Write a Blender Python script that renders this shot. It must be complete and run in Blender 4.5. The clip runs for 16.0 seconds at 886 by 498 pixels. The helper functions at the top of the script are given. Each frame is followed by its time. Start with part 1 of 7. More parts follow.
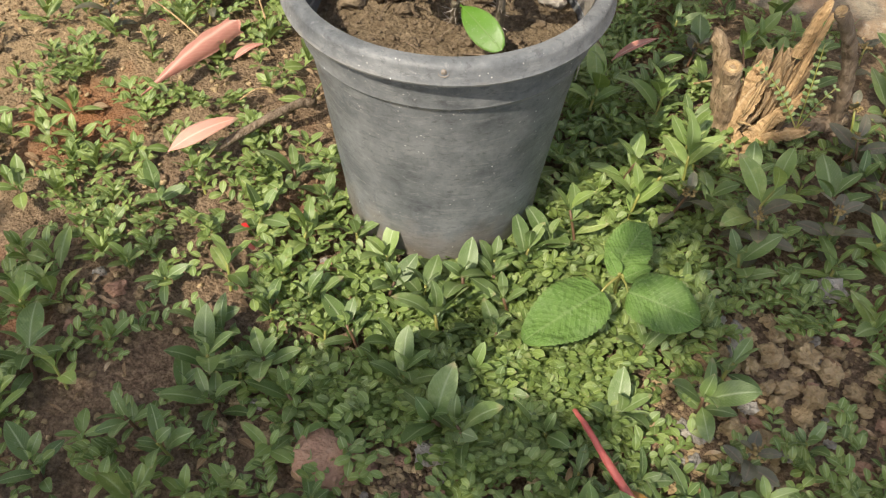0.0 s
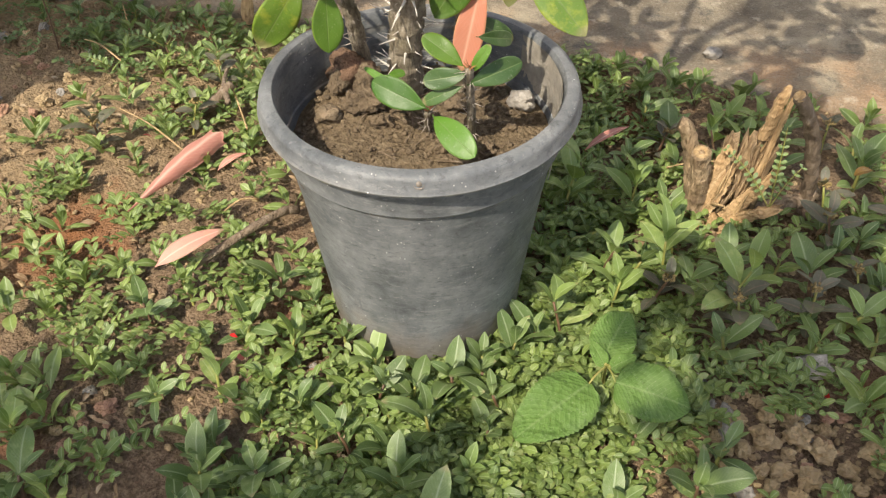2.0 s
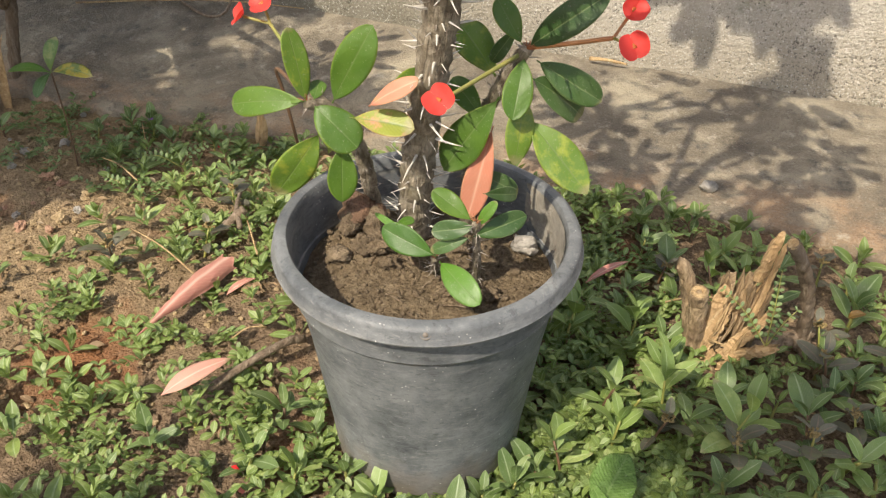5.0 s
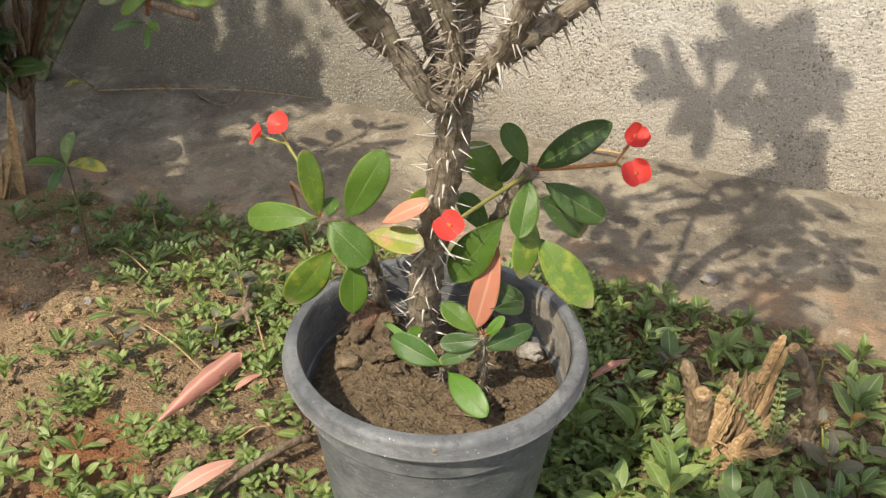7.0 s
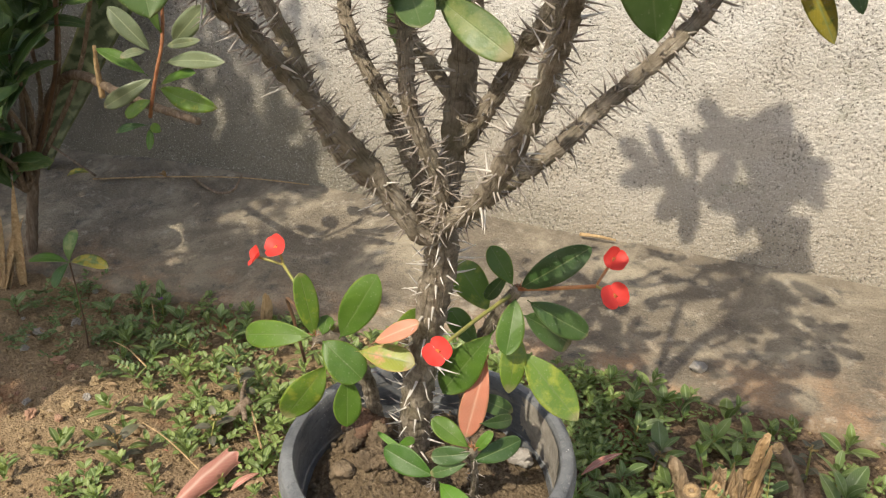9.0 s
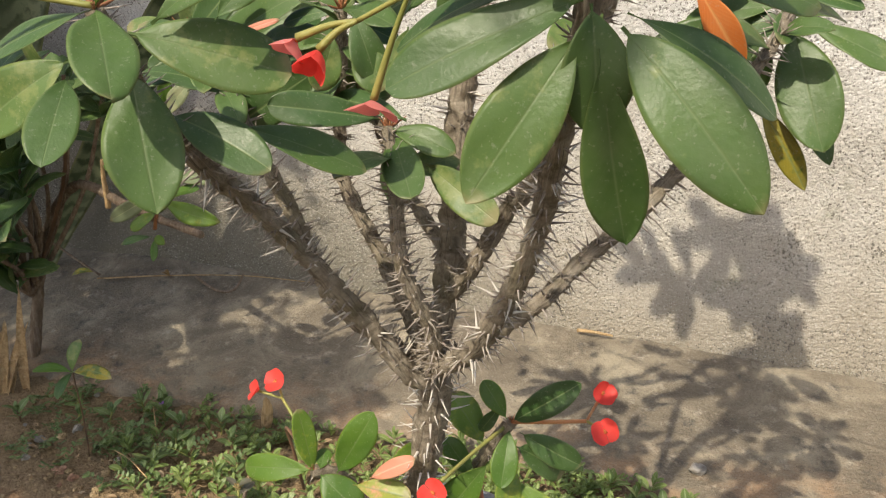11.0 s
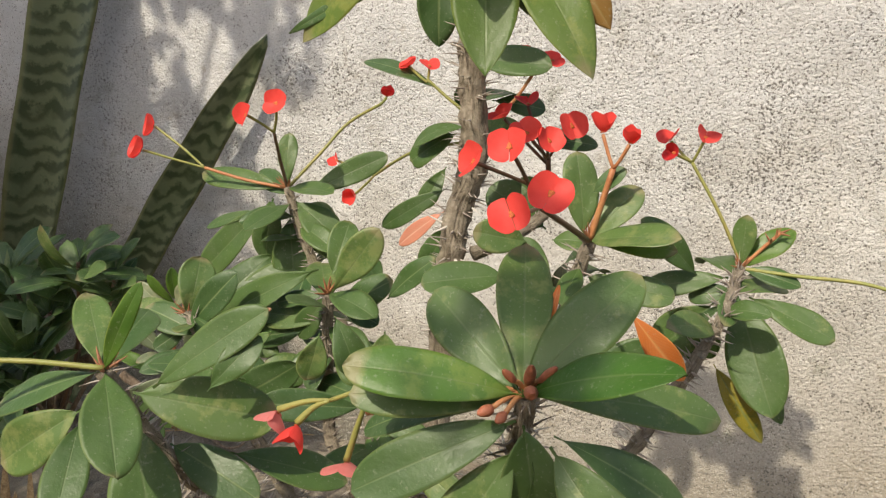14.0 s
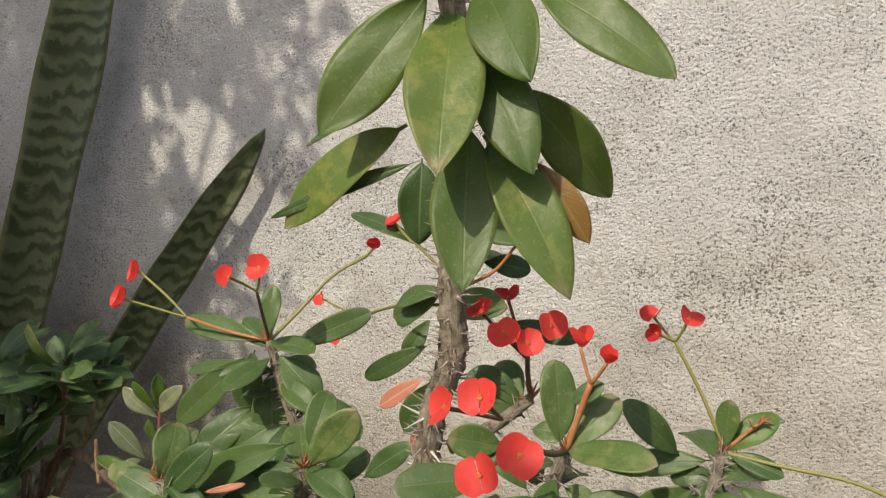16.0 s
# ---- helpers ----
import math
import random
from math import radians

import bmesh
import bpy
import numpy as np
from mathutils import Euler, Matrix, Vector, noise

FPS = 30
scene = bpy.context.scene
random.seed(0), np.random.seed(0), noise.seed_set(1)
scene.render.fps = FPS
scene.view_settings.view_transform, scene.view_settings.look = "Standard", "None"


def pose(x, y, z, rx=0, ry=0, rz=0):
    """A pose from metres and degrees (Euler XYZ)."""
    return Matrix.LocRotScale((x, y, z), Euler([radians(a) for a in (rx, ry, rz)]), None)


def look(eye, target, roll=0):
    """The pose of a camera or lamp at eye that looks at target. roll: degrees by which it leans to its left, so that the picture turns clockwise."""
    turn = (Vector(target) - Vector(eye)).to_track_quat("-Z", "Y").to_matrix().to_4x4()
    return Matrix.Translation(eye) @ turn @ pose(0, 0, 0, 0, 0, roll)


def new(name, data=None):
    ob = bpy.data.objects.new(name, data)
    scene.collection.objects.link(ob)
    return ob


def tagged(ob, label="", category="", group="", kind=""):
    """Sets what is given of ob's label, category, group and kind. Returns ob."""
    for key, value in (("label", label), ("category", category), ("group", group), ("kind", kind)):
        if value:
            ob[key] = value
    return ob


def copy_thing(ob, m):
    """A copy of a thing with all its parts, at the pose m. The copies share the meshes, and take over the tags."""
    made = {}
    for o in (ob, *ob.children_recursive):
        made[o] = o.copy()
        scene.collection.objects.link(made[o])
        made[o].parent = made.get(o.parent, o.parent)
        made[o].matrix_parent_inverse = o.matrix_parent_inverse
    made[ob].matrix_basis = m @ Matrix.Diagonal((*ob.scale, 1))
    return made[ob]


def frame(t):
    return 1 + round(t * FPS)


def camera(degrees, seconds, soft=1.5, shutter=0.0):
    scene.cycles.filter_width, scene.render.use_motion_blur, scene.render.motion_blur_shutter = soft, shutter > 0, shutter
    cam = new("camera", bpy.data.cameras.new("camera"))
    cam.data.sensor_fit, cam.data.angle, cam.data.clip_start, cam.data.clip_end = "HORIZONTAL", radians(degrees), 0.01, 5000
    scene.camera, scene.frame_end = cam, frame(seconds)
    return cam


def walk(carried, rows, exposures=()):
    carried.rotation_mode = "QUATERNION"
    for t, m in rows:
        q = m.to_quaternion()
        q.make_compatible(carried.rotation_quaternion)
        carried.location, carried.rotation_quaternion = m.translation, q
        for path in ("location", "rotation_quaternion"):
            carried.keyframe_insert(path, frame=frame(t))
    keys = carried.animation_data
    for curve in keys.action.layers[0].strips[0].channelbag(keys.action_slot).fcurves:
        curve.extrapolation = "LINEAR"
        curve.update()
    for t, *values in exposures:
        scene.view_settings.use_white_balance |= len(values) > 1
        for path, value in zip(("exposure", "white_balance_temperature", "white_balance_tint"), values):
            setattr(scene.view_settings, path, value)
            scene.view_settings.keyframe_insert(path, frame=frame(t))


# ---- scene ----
cam = camera(56.9, 16.0, soft=1.25)
PATH = [
    (0, (0.075, 0.025, 0.631), (-0.427, 1.408, -0.724), 2.9),
    (0.5, (0.082, 0.028, 0.644), (-0.425, 1.439, -0.68), 2.6),
    (1, (0.079, 0.029, 0.648), (-0.436, 1.474, -0.637), 1.7),
    (1.5, (0.078, 0.032, 0.65), (-0.446, 1.506, -0.597), 0.0),
    (2, (0.081, 0.034, 0.659), (-0.45, 1.532, -0.555), -0.1),
    (2.5, (0.082, 0.039, 0.668), (-0.459, 1.553, -0.521), -0.0),
    (3, (0.084, 0.04, 0.676), (-0.465, 1.581, -0.475), 0.1),
    (3.5, (0.081, 0.041, 0.684), (-0.475, 1.607, -0.429), 0.5),
    (4, (0.075, 0.04, 0.693), (-0.49, 1.615, -0.402), 0.9),
    (4.2, (0.074, 0.038, 0.695), (-0.491, 1.619, -0.391), 1.0),
    (6.3, (0.072, 0.039, 0.74), (-0.526, 1.716, -0.17), 1.5),
    (6.5, (0.068, 0.037, 0.743), (-0.534, 1.718, -0.159), 1.5),
    (7, (0.064, 0.038, 0.757), (-0.541, 1.729, -0.123), 1.5),
    (7.5, (0.062, 0.037, 0.775), (-0.547, 1.741, -0.077), 1.5),
    (8, (0.071, 0.037, 0.798), (-0.537, 1.758, -0.019), 1.4),
    (8.5, (0.074, 0.033, 0.816), (-0.54, 1.774, 0.047), 1.2),
    (8.7, (0.073, 0.031, 0.818), (-0.545, 1.776, 0.059), 1.1),
    (10.8, (0.08, 0.03, 0.873), (-0.561, 1.826, 0.271), 0.2),
    (11, (0.082, 0.028, 0.888), (-0.565, 1.829, 0.307), 0.1),
    (11.5, (0.087, 0.034, 0.937), (-0.571, 1.852, 0.425), -0.0),
    (12, (0.084, 0.038, 0.97), (-0.582, 1.862, 0.492), -0.6),
    (12.5, (0.093, 0.034, 0.997), (-0.571, 1.862, 0.533), -1.1),
    (13, (0.108, 0.034, 1.027), (-0.54, 1.875, 0.588), -1.2),
    (13.5, (0.11, 0.017, 1.045), (-0.56, 1.86, 0.653), -1.7),
    (14, (0.119, 0.017, 1.056), (-0.568, 1.858, 0.688), -1.6),
    (14.5, (0.126, 0.029, 1.076), (-0.575, 1.865, 0.706), -1.6),
    (15, (0.132, 0.04, 1.098), (-0.565, 1.88, 0.742), -1.5),
    (15.5, (0.123, 0.036, 1.128), (-0.58, 1.882, 0.815), -1.4),
    (16, (0.128, 0.046, 1.169), (-0.563, 1.905, 0.913), -0.2),
]
walk(cam, [(t, look(eye, target, roll)) for t, eye, target, roll in PATH],
     exposures=[(0, 0.74), (3.5, 0.72), (7, 0.50), (11, 0.40), (13, 0.28), (14.5, 0.15), (16, -0.05)])

# ---- world, sun, exposure ----
world = bpy.data.worlds.new("world")
scene.world = world
world.use_nodes = True
_n = world.node_tree.nodes
_sky = _n.new("ShaderNodeTexSky")
_sky.sky_type, _sky.sun_disc = "NISHITA", False
_sky.sun_elevation, _sky.sun_rotation = radians(45), radians(190)
_sky.dust_density = 3.0
world.node_tree.links.new(_sky.outputs[0], _n["Background"].inputs[0])
_n["Background"].inputs[1].default_value = 0.15
sun_data = bpy.data.lights.new("sun", "SUN")
sun_data.energy, sun_data.angle, sun_data.color = 3.8, radians(0.55), (1.0, 0.895, 0.725)
sun = new("sun", sun_data)
SUN_WAY = Vector((0.15, 0.69, -0.70))
sun.matrix_world = look((-0.5, -3.0, 4.0), Vector((-0.5, -3.0, 4.0)) + SUN_WAY)


# ---- materials ----
class Mat:
    """A small node-graph writer."""

    def __init__(self, name, rough=0.6, spec=0.4):
        self.m = bpy.data.materials.new(name)
        self.m.use_nodes = True
        self.t = self.m.node_tree
        self.b = self.t.nodes["Principled BSDF"]
        self.b.inputs["Roughness"].default_value = rough
        self.b.inputs["Specular IOR Level"].default_value = spec

    def put(self, sock, v):
        if isinstance(v, bpy.types.NodeSocket):
            self.t.links.new(v, sock)
        elif isinstance(v, (tuple, list)) and sock.type == "RGBA":
            sock.default_value = (*v[:3], 1)
        else:
            sock.default_value = v

    def coord(self, which="Object", scale=1.0, stretch=(1, 1, 1)):
        c = self.t.nodes.new("ShaderNodeTexCoord")
        mp = self.t.nodes.new("ShaderNodeMapping")
        mp.inputs["Scale"].default_value = [scale * s for s in stretch]
        self.t.links.new(c.outputs[which], mp.inputs[0])
        return mp.outputs[0]

    def world(self, scale=1.0):
        g = self.t.nodes.new("ShaderNodeNewGeometry")
        mp = self.t.nodes.new("ShaderNodeMapping")
        mp.inputs["Scale"].default_value = [scale] * 3
        self.t.links.new(g.outputs["Position"], mp.inputs[0])
        return mp.outputs[0]

    def noise(self, vec, scale, detail=4, rough=0.6, dist=0.0):
        n = self.t.nodes.new("ShaderNodeTexNoise")
        self.t.links.new(vec, n.inputs["Vector"])
        for k, v in (("Scale", scale), ("Detail", detail), ("Roughness", rough), ("Distortion", dist)):
            n.inputs[k].default_value = v
        return n.outputs["Fac"]

    def voronoi(self, vec, scale, feature="F1"):
        n = self.t.nodes.new("ShaderNodeTexVoronoi")
        n.feature = feature
        self.t.links.new(vec, n.inputs["Vector"])
        n.inputs["Scale"].default_value = scale
        return n.outputs["Distance"], n.outputs.get("Color")

    def ramp(self, fac, stops):
        r = self.t.nodes.new("ShaderNodeValToRGB")
        self.t.links.new(fac, r.inputs[0])
        e = r.color_ramp.elements
        while len(e) < len(stops):
            e.new(0.5)
        for el, (p, c) in zip(e, stops):
            el.position = p
            el.color = (*c, 1) if isinstance(c, (tuple, list)) else (c, c, c, 1)
        return r.outputs[0]

    def mix(self, fac, a, b, mode="MIX"):
        n = self.t.nodes.new("ShaderNodeMix")
        n.data_type, n.blend_type = "RGBA", mode
        self.put(n.inputs[0], fac)
        self.put(n.inputs[6], a)
        self.put(n.inputs[7], b)
        return n.outputs[2]

    def math(self, op, a, b=0.0, c=0.0):
        n = self.t.nodes.new("ShaderNodeMath")
        n.operation = op
        for s, v in zip(n.inputs, (a, b, c)):
            self.put(s, v)
        return n.outputs[0]

    def axis(self, vec, k):
        n = self.t.nodes.new("ShaderNodeSeparateXYZ")
        self.t.links.new(vec, n.inputs[0])
        return n.outputs[k]

    def island(self):
        return self.t.nodes.new("ShaderNodeNewGeometry").outputs["Random Per Island"]

    def own(self):
        return self.t.nodes.new("ShaderNodeObjectInfo").outputs["Random"]

    def bump(self, height, strength, dist, under=None):
        n = self.t.nodes.new("ShaderNodeBump")
        n.inputs["Strength"].default_value, n.inputs["Distance"].default_value = strength, dist
        self.t.links.new(height, n.inputs["Height"])
        if under is not None:
            self.t.links.new(under, n.inputs["Normal"])
        self.t.links.new(n.outputs[0], self.b.inputs["Normal"])
        return n.outputs[0]

    def colour(self, v):
        self.put(self.b.inputs["Base Color"], v)
        self.col = v
        return self

    def through_light(self, amount, tint=(1, 1, 1)):
        """Lets part of the light through, as a leaf does."""
        tr = self.t.nodes.new("ShaderNodeBsdfTranslucent")
        self.put(tr.inputs[0], self.mix(1.0, self.col, tint, "MULTIPLY"))
        ms = self.t.nodes.new("ShaderNodeMixShader")
        ms.inputs[0].default_value = amount
        out = self.t.nodes["Material Output"]
        self.t.links.new(self.b.outputs[0], ms.inputs[1])
        self.t.links.new(tr.outputs[0], ms.inputs[2])
        self.t.links.new(ms.outputs[0], out.inputs[0])
        return self


def leaf_material(name, dark, light, blotch=None, blotch_at=0.62, rib=(0.19, 0.25, 0.10), rough=0.42, per="own", through_amount=0.22, rib_width=0.035, vein=1.0, rib_show=0.7, quilt=0.0):
    """Leaf: a paler midrib and faint side veins from the uv map, tone varied leaf by leaf, blotches."""
    m = Mat(name, rough, 0.45)
    uv = m.coord("UV")
    w = m.world(1.0)
    u, v = m.axis(uv, 0), m.axis(uv, 1)
    tone = m.own() if per == "own" else m.island()
    base = m.mix(m.math("MULTIPLY_ADD", m.noise(w, 35, 3), 0.7, m.math("MULTIPLY_ADD", tone, 0.7, -0.2)), dark, light)
    if blotch:
        f = m.ramp(m.math("ADD", m.noise(w, 60, 4, 0.65), m.math("MULTIPLY_ADD", tone, 0.3, -0.15)), [(blotch_at, 0.0), (blotch_at + 0.14, 1.0)])
        base = m.mix(f, base, blotch)
    off = m.math("ABSOLUTE", m.math("SUBTRACT", u, 0.5))
    rib_f = m.ramp(off, [(0.0, 1.0), (rib_width, 0.55), (rib_width * 2.2, 0.0)])
    base = m.mix(m.math("MULTIPLY", rib_f, rib_show), base, rib)
    veins = m.math("SINE", m.math("MULTIPLY", m.math("ADD", v, m.math("MULTIPLY", off, -0.55)), 95.0))
    base = m.mix(m.math("MULTIPLY", m.ramp(veins, [(0.80, 0.0), (1.0, 1.0)]), 0.12 * vein), base, rib)
    tip = m.ramp(m.math("ADD", v, m.math("MULTIPLY_ADD", m.noise(w, 40, 3), 0.30, m.math("MULTIPLY_ADD", tone, 0.16, -0.25))), [(0.93, 0.0), (1.02, 0.7)])
    base = m.mix(tip, base, (0.30, 0.26, 0.13))
    margin = m.ramp(m.math("ADD", off, m.math("MULTIPLY_ADD", m.noise(w, 50, 3), 0.08, -0.04)), [(0.44, 0.0), (0.50, 0.45)])
    base = m.mix(margin, base, blotch or rib)
    dust = m.ramp(m.noise(w, 220, 3, 0.7), [(0.62, 0.0), (0.75, 1.0)])
    base = m.mix(m.math("MULTIPLY", dust, 0.26), base, (0.40, 0.41, 0.34))
    spot = m.ramp(m.noise(w, 420, 2, 0.5), [(0.66, 0.0), (0.70, 1.0)])
    base = m.mix(m.math("MULTIPLY", spot, 0.16), base, (0.48, 0.46, 0.38))
    grey = m.ramp(m.noise(w, 28, 4, 0.7), [(0.45, 0.0), (0.75, 1.0)])
    base = m.mix(m.math("MULTIPLY", grey, 0.14), base, (0.30, 0.32, 0.24))
    m.colour(base)
    m.bump(m.math("ADD", m.math("MULTIPLY", rib_f, -0.5), m.math("ADD", m.math("MULTIPLY", veins, 0.05 * vein), m.math("MULTIPLY_ADD", m.noise(w, 150, 2, 0.4), quilt, m.noise(w, 180, 3)))), 0.25 + 0.25 * min(1.0, quilt), 0.002)
    m.put(m.b.inputs["Roughness"], m.math("MULTIPLY_ADD", m.noise(w, 90, 3), 0.3, rough - 0.12))
    return m.through_light(through_amount, (1.0, 1.0, 0.55)).m


M = {}
M["leaf"] = leaf_material("leaf_green", (0.054, 0.112, 0.028), (0.122, 0.200, 0.050), (0.20, 0.25, 0.08), 0.60, through_amount=0.28, vein=0.25, rib_width=0.014, rib=(0.19, 0.24, 0.11), rib_show=0.4)
# the leader's leaves: leaf green made lighter and yellower for the sun on them
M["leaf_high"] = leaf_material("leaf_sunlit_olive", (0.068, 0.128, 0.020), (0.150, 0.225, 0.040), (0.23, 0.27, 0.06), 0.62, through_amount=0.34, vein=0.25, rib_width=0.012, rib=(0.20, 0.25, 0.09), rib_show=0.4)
M["leaf_low"] = leaf_material("leaf_yellowing", (0.062, 0.146, 0.018), (0.165, 0.275, 0.034), (0.29, 0.35, 0.045), 0.64, rough=0.40, vein=0.5, rib_width=0.016, rib_show=0.5, through_amount=0.34)
M["leaf_pale"] = leaf_material("leaf_pale_dusty", (0.115, 0.150, 0.075), (0.200, 0.240, 0.130), (0.25, 0.27, 0.15), 0.60, rib=(0.34, 0.38, 0.22), rib_width=0.02, vein=0.5)
M["leaf_dark"] = leaf_material("leaf_dark_green", (0.038, 0.088, 0.022), (0.076, 0.142, 0.038), rough=0.40, vein=0.4, rib_width=0.018)
M["leaf_young"] = leaf_material("leaf_bright_green", (0.075, 0.185, 0.014), (0.125, 0.265, 0.026), rough=0.42, vein=0.3, rib_show=0.4, rib_width=0.02)
M["leaf_vivid"] = leaf_material("leaf_vivid_green", (0.046, 0.128, 0.013), (0.086, 0.188, 0.024), (0.15, 0.24, 0.04), 0.64, through_amount=0.32, vein=0.3, rib_show=0.4, rib_width=0.016)
M["leaf_red"] = leaf_material("leaf_salmon", (0.52, 0.17, 0.10), (0.66, 0.30, 0.20), (0.60, 0.38, 0.16), 0.66, rib=(0.74, 0.46, 0.34))
M["leaf_orange"] = leaf_material("leaf_orange", (0.60, 0.16, 0.03), (0.70, 0.25, 0.05), rib=(0.72, 0.40, 0.14))
M["leaf_yellow"] = leaf_material("leaf_yellow_olive", (0.20, 0.19, 0.025), (0.46, 0.35, 0.03), (0.11, 0.16, 0.03), 0.44)
M["leaf_brown"] = leaf_material("leaf_brown_olive", (0.19, 0.105, 0.025), (0.34, 0.19, 0.04), rib=(0.3, 0.22, 0.08))
M["leaf_pinkgreen"] = leaf_material("leaf_pink_and_green", (0.10, 0.20, 0.02), (0.30, 0.32, 0.04), (0.60, 0.26, 0.17), 0.64)
M["dry_pink"] = leaf_material("dry_leaf_pink", (0.46, 0.19, 0.145), (0.62, 0.33, 0.255), (0.52, 0.33, 0.23), 0.66, rib=(0.74, 0.54, 0.44), rough=0.6)
M["weed"] = leaf_material("weed_leaf", (0.072, 0.122, 0.033), (0.162, 0.235, 0.068), (0.22, 0.29, 0.11), 0.62, rib=(0.36, 0.43, 0.25), per="own", rib_width=0.030, rib_show=0.7)
M["weed_light"] = leaf_material("weed_leaf_light", (0.12, 0.19, 0.045), (0.235, 0.32, 0.085), (0.30, 0.36, 0.12), 0.6, rib=(0.38, 0.46, 0.24), per="own", rib_width=0.028, rib_show=0.6)
M["weed_mix"] = leaf_material("weed_leaf_mixed", (0.090, 0.15, 0.033), (0.22, 0.29, 0.068), (0.28, 0.34, 0.11), 0.6, rib=(0.36, 0.44, 0.22), per="island", rib_width=0.05)
M["weed_purple"] = leaf_material("weed_leaf_purple", (0.075, 0.076, 0.053), (0.130, 0.126, 0.088), (0.12, 0.13, 0.07), 0.55, rib=(0.20, 0.14, 0.11), per="own")
M["small_leaf"] = leaf_material("creeper_leaf", (0.098, 0.155, 0.036), (0.215, 0.292, 0.070), (0.27, 0.32, 0.12), 0.62, rib=(0.28, 0.36, 0.16), per="island")
M["litter"] = leaf_material("dry_litter", (0.14, 0.08, 0.04), (0.40, 0.27, 0.15), (0.48, 0.38, 0.26), 0.6, rib=(0.4, 0.3, 0.2), rough=0.7, per="island")
M["mint"] = leaf_material("broad_toothed_leaf", (0.090, 0.175, 0.028), (0.150, 0.255, 0.052), (0.18, 0.28, 0.07), 0.62, rib=(0.20, 0.29, 0.10), rough=0.7, through_amount=0.3, vein=2.6, rib_show=0.6, rib_width=0.02, quilt=4.0)


def bark_material():
    m = Mat("thorny_bark", 0.8, 0.25)
    w = m.world(1.0)
    c = m.ramp(m.noise(w, 70, 5, 0.7, 0.6), [(0.28, (0.075, 0.060, 0.043)), (0.47, (0.262, 0.220, 0.162)), (0.70, (0.48, 0.42, 0.33))])
    c = m.mix(m.ramp(m.noise(w, 22, 3), [(0.5, 0.0), (0.72, 0.6)]), c, (0.20, 0.18, 0.10))
    streak = m.noise(m.coord("UV", 1.0, (26, 9, 1)), 1.0, 5, 0.7, 0.4)
    c = m.mix(m.ramp(streak, [(0.34, 0.75), (0.46, 0.0)]), c, (0.085, 0.070, 0.052))
    c = m.mix(m.ramp(streak, [(0.56, 0.0), (0.68, 0.6)]), c, (0.42, 0.365, 0.285))
    m.colour(c)
    m.bump(m.math("ADD", m.math("MULTIPLY", streak, 1.6), m.math("ADD", m.noise(w, 220, 5, 0.75), m.noise(w, 70, 4))), 0.8, 0.004)
    return m.m


M["bark"] = bark_material()


def plain(name, a, b, scale, rough=0.6, bump=0.3, dist=0.002, spec=0.4, fine=4.0):
    m = Mat(name, rough, spec)
    w = m.world(1.0)
    m.colour(m.mix(m.ramp(m.noise(w, scale, 5, 0.65), [(0.3, 0.0), (0.7, 1.0)]), a, b))
    m.bump(m.math("ADD", m.noise(w, scale * fine, 4, 0.7), m.noise(w, scale, 3)), bump, dist)
    return m


M["thorn"] = plain("thorn_grey_brown", (0.13, 0.10, 0.08), (0.48, 0.43, 0.37), 60, 0.5).m
# whitish thorns: the sun's highlight on them is put into the colour
M["thorn_white"] = plain("thorn_sunlit_white", (0.50, 0.46, 0.40), (0.72, 0.68, 0.62), 60, 0.5).m
M["stalk"] = plain("flower_stalk_green", (0.18, 0.22, 0.05), (0.30, 0.26, 0.08), 40, 0.45).m
M["stalk_red"] = plain("flower_stalk_red", (0.36, 0.12, 0.05), (0.46, 0.24, 0.10), 40, 0.45).m
M["stalk_brown"] = plain("flower_stalk_brown", (0.08, 0.05, 0.03), (0.16, 0.09, 0.05), 40, 0.5).m
M["stalk_crimson"] = plain("leaf_stalk_crimson", (0.36, 0.06, 0.055), (0.50, 0.14, 0.11), 60, 0.45).m
M["bud_red"] = plain("bud_coral_red", (0.22, 0.085, 0.040), (0.46, 0.15, 0.085), 140, 0.5).m
M["bud"] = plain("bud_rust_red", (0.20, 0.065, 0.035), (0.38, 0.18, 0.08), 90, 0.5).m


def petal_material(name, a, b):
    m = Mat(name, 0.5, 0.3)
    w = m.world(1.0)
    m.colour(m.mix(m.noise(w, 120, 4), a, b))
    m.bump(m.noise(w, 260, 3), 0.2, 0.001)
    return m.through_light(0.38, (1.0, 0.7, 0.7)).m


M["petal"] = petal_material("petal_red", (0.76, 0.048, 0.040), (0.88, 0.105, 0.085))
# deep red puts shade into the colour of flowers that face away
M["petal_deep"] = petal_material("petal_deep_red", (0.54, 0.020, 0.024), (0.68, 0.045, 0.045))
M["petal_violet"] = petal_material("petal_violet", (0.25, 0.10, 0.40), (0.38, 0.20, 0.52))
M["petal_pink"] = petal_material("petal_pink", (0.68, 0.16, 0.15), (0.80, 0.32, 0.29))
M["flower_eye"] = plain("flower_eye_orange", (0.40, 0.04, 0.015), (0.60, 0.20, 0.04), 900, 0.5).m
M["yellow_flower"] = plain("tiny_flowers_ochre", (0.17, 0.12, 0.045), (0.29, 0.215, 0.085), 200, 0.6).m


